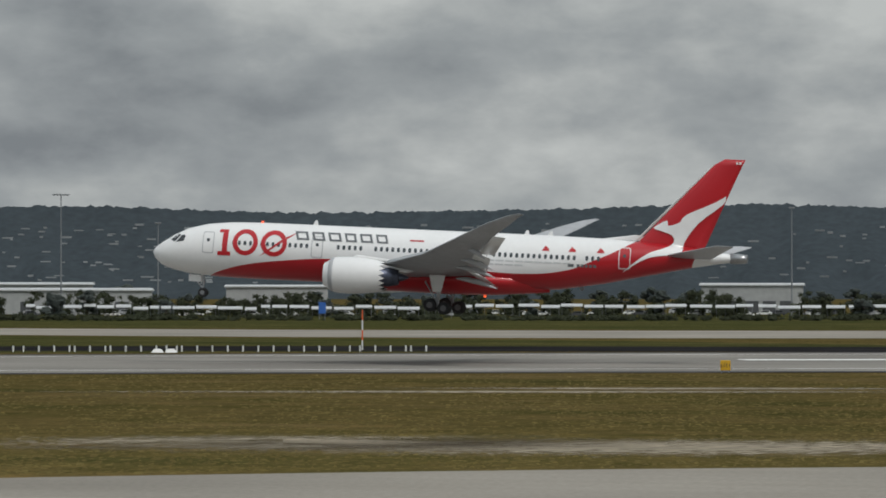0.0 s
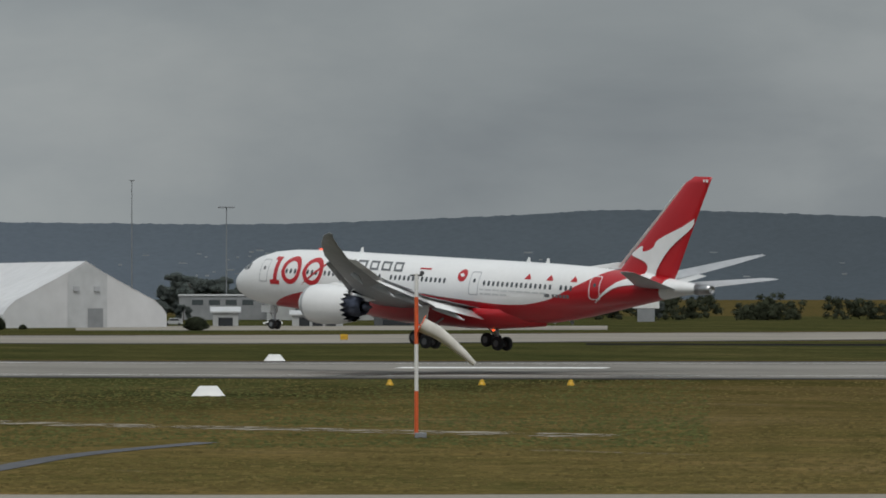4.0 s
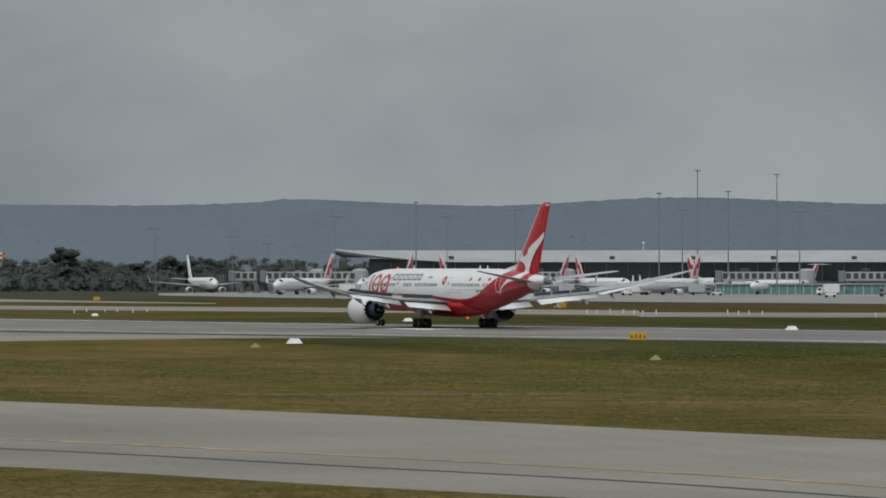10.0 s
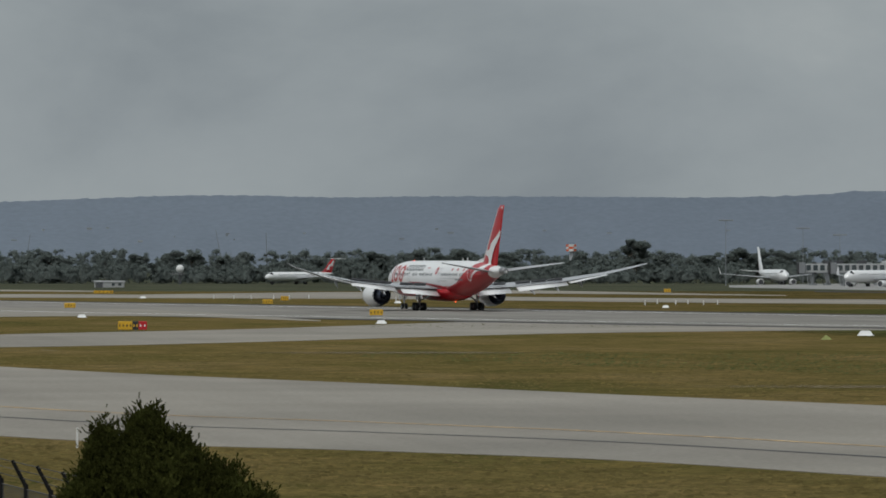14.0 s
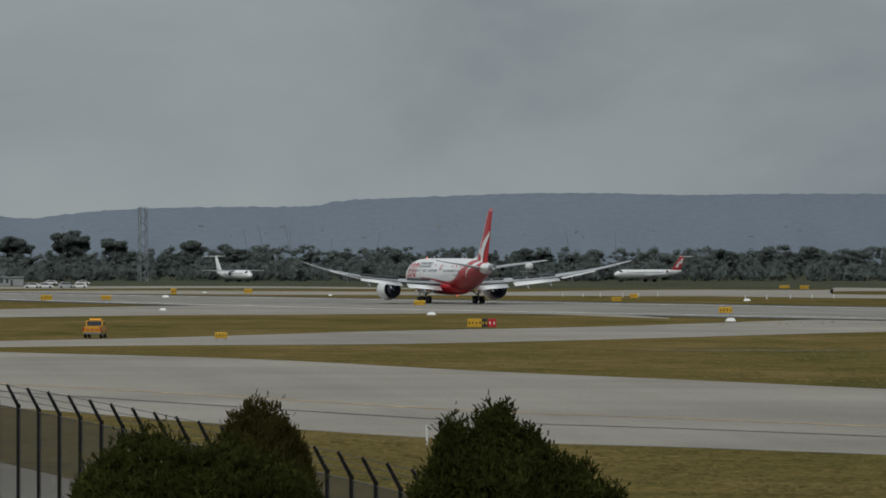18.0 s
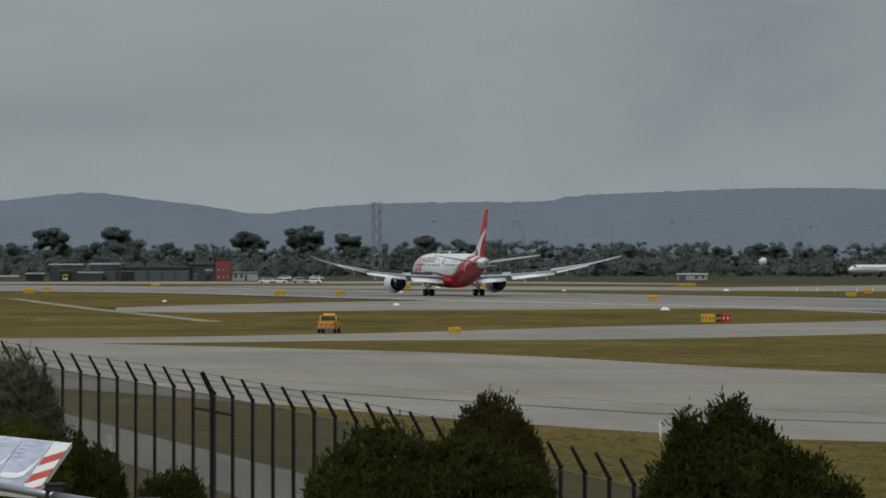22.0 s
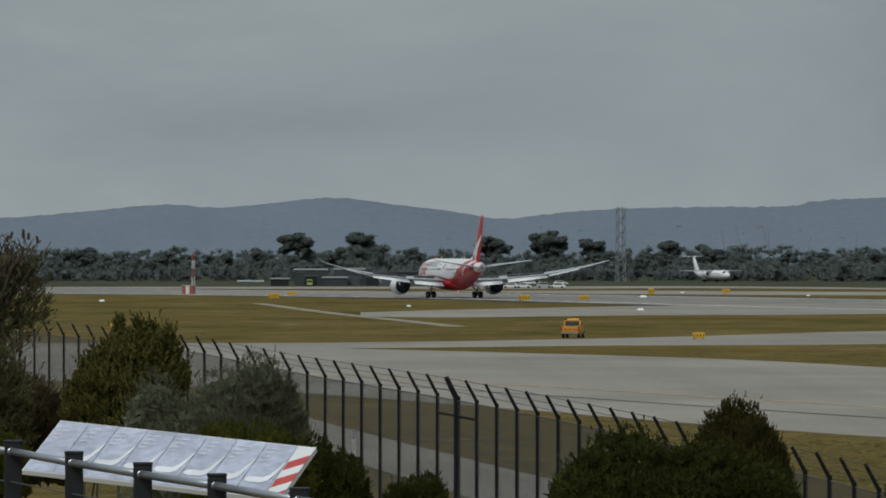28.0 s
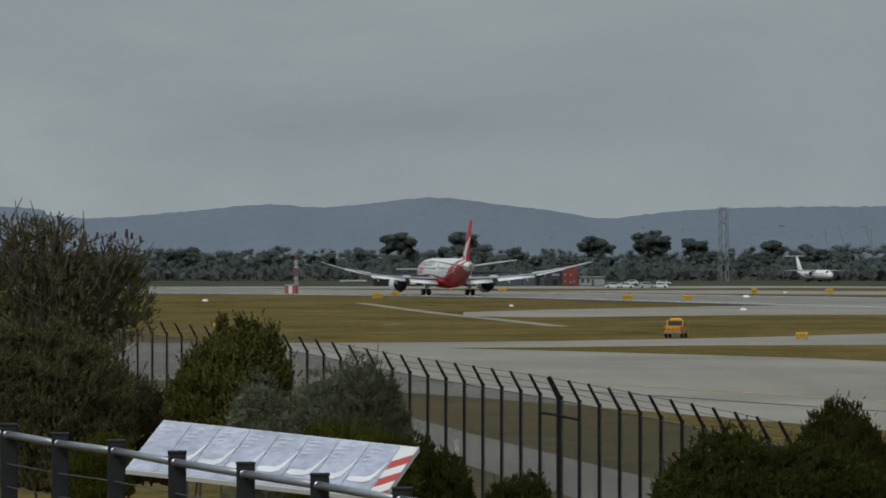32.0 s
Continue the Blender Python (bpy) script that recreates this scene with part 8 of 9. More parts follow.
root = thing("awning", facing(spot(5927, 1325)), "long dark flat awning on thin posts before a workshop", "awning")
bm = bmesh.new()
box(bm, -8.1, 8.1, -2.5, 2.5, EYE - 17.5 * 1325 / 9000, EYE - 14.5 * 1325 / 9000, 0.05)
part("roof", bm, WALL_DARK, root)
for x in (-7.8, -2.6, 2.6, 7.8):
    bm = bmesh.new()
    tube(bm, (x, -2.2, 0), (x, -2.2, EYE - 17.4 * 1325 / 9000), 0.1, n=6)
    part("post", bm, GREY_MID, root)
strip("yard_road", [(5480, 71), (5900, 71), (6420, 70)], [(5480, 64), (5900, 63), (6420, 63)], TAXI, 0.03, "pale yard road before the workshops", "road")
# fire station and sheds among the trees at the runway's far end
STATION_WALL = material("charcoal_wall_sheet", (0.046, 0.052, 0.056), 0.7, grain=0.5, grain_amt=0.12, stain=0.08, stain_amt=0.15)
STATION_DOOR = material("slate_roller_door", (0.082, 0.092, 0.108), 0.6, grain=0.5, grain_amt=0.08, stain=0.2, stain_amt=0.1)
# near-black paint for flat panels, in place of the shade in open bays
BAY_DARK = material("open_bay_shade", (0.018, 0.019, 0.02), 0.8, grain=0.6, grain_amt=0.1)
LIME = material("lime_truck_paint", (0.34, 0.40, 0.05), 0.45, grain=1, grain_amt=0.08)
SD, SH = 1520, 450.1
sk = SD / 9000
block("fire_station", 42, 167, 472, SH, SD, 20, STATION_WALL, STATION_WALL, "charcoal flat-roofed fire station with slate roller doors", openings=[(-48.5 * sk, 0, 22 * sk, 2.7, BAY_DARK)] + [((x - 275.5) * sk, 0, 21 * sk, 2.75, STATION_DOOR) for x in (251, 276, 299.5, 323)])
block("fire_station_hall", -11, 43, 466, SH, SD + 3, 16, STATION_WALL, PALE_ROOF, "charcoal fire station hall with a pale roof edge", openings=[((x - 187) * sk, 0, 13 * sk, 2.7, STATION_DOOR) for x in (184, 199)])
block("fire_station_hall", -81, -23, 467, SH, SD + 3, 16, STATION_WALL, PALE_ROOF, "charcoal hall with an open truck bay and pale roof edge", openings=[(0, 0, 22 * sk, 3.0, BAY_DARK), (-2.8, 3.6, 2.2, 0.5, WINDOW)])
block("station_annex", -31, 12, 481, SH, SD - 4, 6, STATION_WALL, PALE_ROOF, "low charcoal annex with a pale flat roof")
# a solid near-black block stands for the shade under an open canopy
block("station_carport", -123, -91, 483, SH, SD - 2, 5, BAY_DARK, PALE_ROOF, "low dark carport with a pale roof edge")
block("watch_room", 167, 211, 467, SH, SD + 1, 9, STATION_WALL, STATION_WALL, "charcoal two-storey watch room with pale windows", openings=[((x - 360) * sk, 2.9, 1.1, 0.6, PALE_WALL) for x in (367, 374)] + [(-2.2, 0, 1.3, 2.1, STATION_DOOR), (1.6, 0, 1.3, 2.1, BAY_DARK)])
tower = block("red_tower", 212, 238, 457, SH, SD - 1, 5, WALL_RED, STATION_WALL, "dark red tower block with a dark overhanging cap", openings=[(x, z, 0.42, 0.5, PALE_WALL) for x, z in ((0.1, 0.7), (1.2, 0.9), (-1.5, 0.9), (-1.5, 3.0), (0.1, 3.0))])
block("low_store", 239, 286, 481, SH, SD, 8, PALE_WALL, WALL_GREY, "low pale brick store with small windows", openings=[((x - 433.5) * sk, 0.9, 0.75, 1.1, WINDOW) for x in (418, 428)] + [(0.4, 0, 0.6, 1.7, WALL_DARK)])
block("store_lean_to", 287, 299, 492, SH, SD + 1, 4, PALE_WALL, WALL_GREY, "very low pale lean-to beside the store")
root = thing("fire_truck", facing(spot(-54, SD - 3)), "lime yellow fire truck parked at an open bay", "fire truck")
for nm, m, q in (("body", LIME, (-0.85, 0.85, 0.4, 4.6, 0.5, 1.9)), ("cab", LIME, (-0.8, 0.8, -0.9, 0.38, 0.5, 1.7)), ("windscreen", GLASS_DARK, (-0.7, 0.7, -0.94, -0.88, 1.1, 1.6)), ("bumper", WHITE_MATT, (-0.85, 0.85, -1.1, -0.91, 0.4, 0.65))):
    bm = bmesh.new()
    box(bm, *q, 0.06 if nm != "windscreen" else 0.0)
    part(nm, bm, m, root)
for x in (-0.7, 0.7):
    for y in (-0.3, 3.6):
        bm = bmesh.new()
        lathe(bm, [(0.15, -0.14), (0.45, -0.14), (0.45, 0.14), (0.15, 0.14)], 10, Matrix.Translation((x, y, 0.45)) @ Matrix.Rotation(radians(90), 4, "Y"))
        part("wheel", bm, RUBBER, root)
block("portable_hut", 1028, 1081, 484, 450.1, 1560, 5, PALE_WALL, ROOF_WHITE, "small white portable hut with a dark open end", openings=[(-3.1, 0, 2.2, 1.5, WALL_DARK), (1.2, 0.6, 0.9, 0.7, WINDOW), (3.2, 0.6, 0.9, 0.7, WINDOW)])
block("portable_hut", -181, -136, 497, 459.3, 1700, 6, WALL_GREY, ROOF_WHITE, "small pale-roofed hut among trees")
# radar dome and checkered tank tower
p = spot(1179, 1790)
root = thing("radar_dome", facing(p), "white radar dome on a slim mast with a platform", "radar dome")
bm = bmesh.new()
bmesh.ops.create_icosphere(bm, subdivisions=3, radius=1.4, matrix=Matrix.Translation((0, 0, 5.4)))
part("dome", bm, WHITE_MATT, root, "", True)
bm = bmesh.new()
box(bm, -3.2, 1.6, -1.0, 1.0, 3.45, 3.75, 0.05)
part("platform", bm, WALL_GREY, root)
bm = bmesh.new()
tube(bm, (0, 0, 0), (0, 0, 4.1), 0.45, 0.4, 8)
part("mast", bm, WALL_DARK, root)
p = spot(1871, 2000)
root = thing("radar_tower", facing(p), "red and white checkered radar tower over the trees", "radar tower")
bm = bmesh.new()
tube(bm, (0, 0, 0), (0, 0, 13), 0.9, 0.7)
part("shaft", bm, GREY_LIGHT, root)
for i in range(3):
    for j in range(6):
        a = 2 * math.pi * j / 6
        bm = bmesh.new()
        rr = []
        for zz in (12.0 + i * 0.9, 12.88 + i * 0.9):
            rr.append([(r * math.cos(a + q), r * math.sin(a + q), zz) for r, q in ((1.4, 0), (2.0, 0), (2.0, 1.04), (1.4, 1.04))])
        loft(bm, rr)
        part("panel", bm, ORANGE if (i + j) % 2 else WHITE_MATT, root)
# the far loading cranes: leaning booms
for b, e0, e1, dx in ((721, -10, 60, -22), (766, -10, 62, -20), (688, 0, 52, -14), (760, 0, 52, -4), (818, 0, 40, 14), (903, 0, 48, 12), (1258, 0, 56, -16), (1333, 0, 52, -2)):
    d = 2300
    k = d / 9000
    root = thing("crane_boom", facing(spot(b, d)), "thin dark crane boom leaning over the trees", "crane", "far cranes")
    bm = bmesh.new()
    tube(bm, (0, 0, 0), (dx * k, 0, EYE + e1 * k), 0.22, 0.12, 6)
    part("boom", bm, GREY_MID, root)
    bm = bmesh.new()
    box(bm, -2, 2, -1.5, 1.5, 0, 2.4, 0.2)
    part("carrier", bm, GREY_DARK, root)


# ---- grass tufts on the open ground, uncountable ----
PATHS = [([(5092, 348.4), (5292, 323.4), (5482, 291.4), (5712, 269.4)], 12), ([(4722, 210.5), (5022, 223.5), (5522, 238.5), (5922, 247.5), (6422, 258.5)], 6), ([(-202, 265.7), (-22, 317.7), (128, 358.7), (228, 385.7), (328, 413.7), (458, 451.7)], 34), ([(9800, 274), (10300, 278), (11400, 290)], 13), ([(10300, 184), (11100, 181)], 4)]


def make_tufts(name, seed, count, lo, hi, mat, label, inside=None):
    """Low clumps of blades that stand a hand's height out of the mown ground."""
    rg = random.Random(seed)
    vs, fs = [], []
    while len(fs) < count:
        b = rg.uniform(-480, 11400)
        dip = rg.uniform(lo, hi)
        a0, a1, r0, r1 = (dip_line(e, b) for e in (TXA_FAR, TXA_NEAR, RWY_FAR, RWY_NEAR))
        if a0 - 3 < dip < a1 + 4 or r0 - 2 < dip < r1 + 3:
            continue
        if b < 2700 and 118 < dip < 162:
            continue
        if any(abs(dip - dip_line(line, b)) < gap and line[0][0] < b < line[-1][0] for line, gap in PATHS):
            continue
        if inside and not inside(b, dip, r1, a0):
            continue
        if noise.noise((b * 0.006, dip * 0.04, seed)) < rg.uniform(-0.7, 0.5):
            continue
        p = sight(b, dip)
        t = Vector((p.y, -p.x, 0)).normalized()
        t.rotate(Matrix.Rotation(rg.uniform(-0.9, 0.9), 3, "Z"))
        w, h = rg.uniform(0.06, 0.24), rg.uniform(0.02, 0.075)
        back = Vector((p.x, p.y, 0)).normalized() * h * rg.uniform(0.2, 1.4)
        up = Vector((0, 0, h))
        i = len(vs)
        vs += [p - t * w, p + t * w, p + t * w * rg.uniform(0.2, 0.8) + up + back, p - t * w * rg.uniform(0.2, 0.8) + up * rg.uniform(0.7, 1.2) + back]
        fs.append((i, i + 1, i + 2, i + 3))
    me = bpy.data.meshes.new(name)
    me.from_pydata([tuple(v) for v in vs], [], fs)
    me.normals_split_custom_set_from_vertices([(0, 0, 1)] * len(vs))
    me.materials.append(mat)
    tagged(new(name, me), label, "grass", kind="stuff")


make_tufts("grass_tufts", 6, 70000, 150, 430, leaf_material("olive_blades", (0.128, 0.100, 0.036), 0.16, 0.1), "olive and straw grass tufts on the airfield")
make_tufts("green_tufts", 7, 30000, 95, 330, leaf_material("green_blades", (0.086, 0.092, 0.032), 0.18, 0.1), "greener grass tufts beside the runway", lambda b, dip, r1, a0: 1500 < b < 6600 and r1 < dip < r1 + 0.6 * (a0 - r1))


# ---- near the stand: perimeter fence, shrubs, information board and hand rail ----
FENCE_BLACK = material("black_fence_steel", (0.012, 0.012, 0.013), 0.7, grain=2, grain_amt=0.2, spec=0.15)
WIRE = material("dull_wire", (0.07, 0.07, 0.07), 0.6)


def mesh_material():
    """Chain-link wire, drawn as fine crossing strands with open holes."""
    m = material("chain_link", (0.06, 0.06, 0.062), 0.6)
    nt = m.node_tree
    N, L = nt.nodes.new, nt.links.new
    b = nt.nodes["Principled BSDF"]
    co = N("ShaderNodeTexCoord")
    s = []
    for turn in (45, -45):
        mp = N("ShaderNodeMapping")
        mp.inputs["Rotation"].default_value = (0, 0, radians(turn))
        L(co.outputs["UV"], mp.inputs[0])
        w = N("ShaderNodeTexWave")
        w.inputs["Scale"].default_value = 9.0
        w.bands_direction = "X"
        L(mp.outputs[0], w.inputs["Vector"])
        g = N("ShaderNodeMath")
        g.operation = "GREATER_THAN"
        g.inputs[1].default_value = 0.74
        L(w.outputs[1], g.inputs[0])
        s.append(g)
    mx = N("ShaderNodeMath")
    mx.operation = "MAXIMUM"
    L(s[0].outputs[0], mx.inputs[0])
    L(s[1].outputs[0], mx.inputs[1])
    L(mx.outputs[0], b.inputs["Alpha"])
    return m


def make_fence():
    root = thing("perimeter_fence", Matrix(), "black steel security fence with chain-link and outward barbed-wire arms", "fence")
    line = [(-760, 86, 300), (-529, 108, 235), (-261, 135, 188), (-61, 172, 163), (179, 207, 142), (339, 236, 133), (519, 271, 126), (619, 292, 123), (829, 338, 116), (999, 378, 111), (1250, 425, 104)]

    def at(b):
        for p, q in zip(line, line[1:]):
            if p[0] <= b <= q[0]:
                f = (b - p[0]) / (q[0] - p[0])
                d = p[2] * (1 - f) + q[2] * f
                dip = p[1] * (1 - f) + q[1] * f
                return spot(b, d, EYE - dip * d / 9000), d
    chain = mesh_material()
    b = -755
    posts = []
    while b < 1240:
        tip, d = at(b)
        posts.append((b, tip, d))
        b += 25.5 + max(0, (b + 529)) * 0.0128
    rt = Vector((1, 0, 0))
    prev = None
    for i, (b, tip, d) in enumerate(posts):
        k = d / 9000
        thick = abs(b - 179) < 16
        r = 0.055 if not thick else 0.095
        elbow = tip + Vector((15 * k, 0, -26 * k)).normalized() * 0.62
        g = land(d, 0)
        bm = bmesh.new()
        tube(bm, (elbow.x, elbow.y, g - 0.2), elbow, r, n=8)
        post = part("post", bm, FENCE_BLACK, root)
        bm = bmesh.new()
        tube(bm, elbow - Vector((0, 0, r)), tip, r * 1.0, r * 0.8, n=6)
        part("arm", bm, FENCE_BLACK, post)
        if prev is not None:
            pe, pt, pg = prev
            for f in (0.25, 0.6, 0.95):
                bm = bmesh.new()
                tube(bm, pe.lerp(pt, f), elbow.lerp(tip, f), 0.009, n=4)
                part("barbed_wire", bm, WIRE, root)
            for dz in (0.12,):
                bm = bmesh.new()
                tube(bm, pe - Vector((0, 0, dz)), elbow - Vector((0, 0, dz)), 0.018, n=5)
                part("top_wire", bm, WIRE, root)
            me = bpy.data.meshes.new("mesh_panel")
            q = [(pe.x, pe.y, pg), (elbow.x, elbow.y, g), (elbow.x, elbow.y, elbow.z - 0.12), (pe.x, pe.y, pe.z - 0.12)]
            me.from_pydata(q, [], [(0, 1, 2, 3)])
            w = (Vector(q[1]) - Vector(q[0])).length
            uv = me.uv_layers.new()
            for kk, c in enumerate(((0, q[0][2]), (w, q[1][2]), (w, q[2][2]), (0, q[3][2]))):
                uv.data[kk].uv = c
            me.materials.append(chain)
            ob = new("mesh_panel", me)
            ob.parent = root
            if thick or (i and abs(posts[i - 1][0] - 179) < 16):
                bm = bmesh.new()
                tube(bm, pe - Vector((0, 0, 0.55)), elbow - Vector((0, 0, 0.55)), 0.04, n=6)
                part("brace_rail", bm, FENCE_BLACK, root)
        prev = (elbow, tip, g)


make_fence()
# the perimeter path seen through the fence, and its marker posts
path_strip("perimeter_path", [(-202, 265.7), (-22, 317.7), (128, 358.7), (228, 385.7), (328, 413.7), (458, 451.7)], 5.0, TAXI, 0.03, "grey asphalt perimeter path")
make_marker_post(sight(998, 328.7), 0.85, [WHITE_MATT], 0.05, "thin white marker post in the grass")
make_marker_post(sight(139, 277.5), 1.0, [WHITE_MATT], 0.05, "thin white marker post in the grass")
make_marker_post(sight(24, 349.5), 1.1, [WHITE_MATT, WHITE_MATT, GREY_LIGHT], 0.09, "short white utility post by the path")


def make_plume_shrub(name, seed, b, d, domes, bottom, plumes, mat, label, size=30, slim=0.2, up=1.0, loose=0.12, category="shrub", core=0.5, boughs=0):
    """A near shrub by bearing and distance: stems, and upright sprays of narrow leaves that fill overlapping domes
    (bearing offset, half width, dip of the top), down to the bottom's dip; size is a spray's length, in the bearings' unit."""
    rng = random.Random(seed)
    g = land(d, 0)
    k = d / 9000
    p = spot(b, d, g)
    root = thing(name, facing(p), label, category)
    z_at = lambda dip: EYE - dip * k - g
    vs, fs = [], []
    low = bottom
    tot = sum(q[1] * ((q[3] if len(q) > 3 else min(low, q[2] + 2.4 * q[1])) - q[2]) for q in domes)
    for o, w, t, *rest in domes:
        bottom = rest[0] if rest else min(low, t + 2.4 * w)
        for _ in range(int(plumes * w * (bottom - t) / tot)):
            u = rng.uniform(-1, 1)
            rim = 1 - (1 - abs(u) ** 2.3) ** (1 / 2.3)
            top = t + (bottom - t) * min(0.97, rim) + size * 0.7
            v = rng.random() ** 1.3
            dip = top + v * (bottom - top)
            deep = w * k * 0.8 * math.sqrt(max(0.02, 1 - u * u)) * min(1, 0.2 + 1.6 * v ** 0.6)
            lump = noise.noise((o * 0.02 + u * w * 0.035, dip * 0.035, seed))
            y = deep * (-0.75 - 0.5 * lump + rng.uniform(-0.12, 0.25)) if rng.random() < 0.72 else deep * rng.uniform(-0.4, 0.9)
            q = Vector(((o + u * w * (1 + loose * lump)) * k, y, z_at(dip + size * (1.2 * lump + 0.9 * noise.noise((o * 0.05 + u * w * 0.11, dip * 0.09, seed + 5))))))
            ax = Vector((u * 0.55 + rng.gauss(0, 0.28), -0.35 + rng.gauss(0, 0.28), up + rng.gauss(0, 0.25))).normalized()
            ln = size * k * rng.uniform(0.55, 1.25)
            if rng.random() < 0.07:
                q += ax * size * k * rng.uniform(0.4, 1.9)
            nout = Vector((u * 0.9, -0.75, 0.35 + 0.7 * (1 - v))) + 0.9 * Vector((noise.noise(q * 2.2), 0, noise.noise(q * 2.2 + Vector((9, 3, 1)))))
            for n in range(9):
                f = n / 9
                a = rng.uniform(0, 6.28)
                out = Vector((math.cos(a), math.sin(a), 0.25))
                dr = (ax * (0.75 + 0.5 * f) + out * (0.75 - 0.45 * f)).normalized()
                s = dr.cross(nout + Vector((rng.gauss(0, 0.3), rng.gauss(0, 0.3), rng.gauss(0, 0.3)))).normalized()
                c = q + ax * ln * f
                L_ = ln * rng.uniform(0.3, 0.5)
                W_ = L_ * slim
                i = len(vs)
                vs += [tuple(c), tuple(c + dr * L_ * 0.5 + s * W_), tuple(c + dr * L_), tuple(c + dr * L_ * 0.5 - s * W_)]
                fs.append((i, i + 1, i + 2, i + 3))
    # close-set inner leaves, so that little shows through
    for o, w, t, *rest in domes:
        bottom = rest[0] if rest else min(low, t + 2.4 * w)
        for _ in range(int(plumes * core * w * (bottom - t) / tot)):
            u = rng.uniform(-0.9, 0.9)
            rim = 1 - (1 - abs(u) ** 2.3) ** (1 / 2.3)
            top = t + (bottom - t) * min(0.97, rim) + size * 1.8
            q = Vector(((o + u * w) * k, w * k * rng.uniform(-0.25, 0.35), z_at(top + rng.random() * max(1, bottom - top))))
            dr = Vector((rng.gauss(0, 1), rng.gauss(0, 0.3), rng.gauss(0, 1))).normalized()
            s = dr.cross(Vector((rng.gauss(0, 0.3), -1, 0.4))).normalized()
            L_ = size * k * rng.uniform(0.7, 1.2)
            i = len(vs)
            vs += [tuple(q - dr * L_), tuple(q + s * L_ * 0.45), tuple(q + dr * L_), tuple(q - s * L_ * 0.45)]
            fs.append((i, i + 1, i + 2, i + 3))
    bm = bmesh.new()
    for o, w, t, *rest in domes:
        limbs(bm, rng, (o * k * 0.5, 0, -0.1), (o * k, 0, z_at(t + (low - t) * 0.4)), 0.03, 0)
    part("stem", bm, BARK, root)
    # open boughs that show through a loose crown
    for _ in range(boughs):
        o, w, t, *rest = domes[rng.randrange(len(domes))]
        u = rng.uniform(-0.85, 0.85)
        end = Vector(((o + u * w) * k, -w * k * rng.uniform(0.2, 0.75), z_at(t + size * 0.5 + abs(u) ** 3 * w)))
        fork = Vector((o * k * 0.45, end.y * 0.5, z_at(t + 150 + rng.uniform(-30, 60))))
        bm = bmesh.new()
        mid = fork.lerp(end, 0.5) + Vector((rng.gauss(0, 0.09), 0, rng.gauss(0.03, 0.05)))
        tube(bm, fork, mid, 0.032, 0.022, 6)
        tube(bm, mid, end, 0.022, 0.010, 6)
        for _ in range(4):
            q = mid.lerp(end, rng.random())
            tube(bm, q, q + Vector((rng.gauss(0, 0.22), rng.gauss(0, 0.1), rng.uniform(0.12, 0.36))), 0.011, 0.005, 5)
        part("bough", bm, BARK_WARM, root)
    me = bpy.data.meshes.new("leaves")
    me.from_pydata(vs, [], fs)
    me.materials.append(mat)
    ob = new("leaves", me)
    ob.parent = root
    return root


def shrub_at(name, seed, b, d, heaps, count, size, mat, label, **kw):
    """A shrub by bearing and distance; heaps: (bearing offset, dip, half width, half height) seen from the stand, with depth like width."""
    g = land(d, 0)
    k = d / 9000
    blobs = []
    for o, dip, hw, hh in heaps:
        blobs.append(((o * k, (hash((o, dip)) % 7 - 3) * 0.06, EYE - dip * k - g), (hw * k, hw * k * 0.9, hh * k)))
    p = spot(b, d, g)
    return make_shrub(name, seed, facing(p), blobs, count, size, mat, label, **kw)


rg = random.Random(77)
H17, H32 = 461.6, 458.4  # where the shrubs' dips are counted from
make_plume_shrub("shrub", 1, 1145, 85, [(-25, 46, 688 + 18 - H17), (-100, 34, 716 + 18 - H17), (-88, 70, 752 + 18 - H17), (34, 22, 730 + 18 - H17), (5, 135, 742 + 18 - H17), (95, 110, 790 + 18 - H17), (-125, 62, 800 + 18 - H17), (170, 50, 830 + 18 - H17), (-150, 45, 850 + 18 - H17)], 620, 13524, LEAF_DARK, "dense dark green shrub with upright tips in front of the fence", 11, 0.26, up=0.75, core=1.4)
make_plume_shrub("shrub", 2, 580, 80, [(-75, 130, 736 + 18 - H17), (60, 130, 752 + 18 - H17), (-150, 70, 785 + 18 - H17), (150, 110, 790 + 18 - H17), (190, 60, 835 + 18 - H17), (-20, 200, 800 + 18 - H17)], 640, 14811, LEAF_DARK, "broad rounded dark green shrub in front of the fence", 10, 0.26, up=0.7, core=1.4, loose=0.05)
make_plume_shrub("shrub", 3, 707, 92, [(-14, 26, 690 + 18 - H17), (18, 32, 702 + 18 - H17), (-38, 32, 714 + 18 - H17), (0, 66, 722 + 18 - H17), (36, 48, 742 + 18 - H17), (50, 42, 765 + 18 - H17)], 560, 7727, LEAF_RUST, "upright rusty-green conifer-like shrub", 11, 0.16, up=1.5, core=1.4, loose=0.05)
make_plume_shrub("banksia_tree", 4, -694, 75, [(-50, 80, 376 - H32, 560 - H32), (20, 55, 380 - H32, 560 - H32), (-90, 70, 400 - H32, 580 - H32), (85, 62, 424 - H32, 600 - H32), (138, 36, 430 - H32, 560 - H32), (130, 50, 470 - H32, 600 - H32), (-20, 130, 440 - H32, 640 - H32), (20, 130, 520 - H32)], 470, 4600, LEAF_OLIVE, "olive banksia tree with brown seed cones and a loose crown", 17, 0.17, up=0.8, loose=0.5, category="tree", core=0.06, boughs=56)
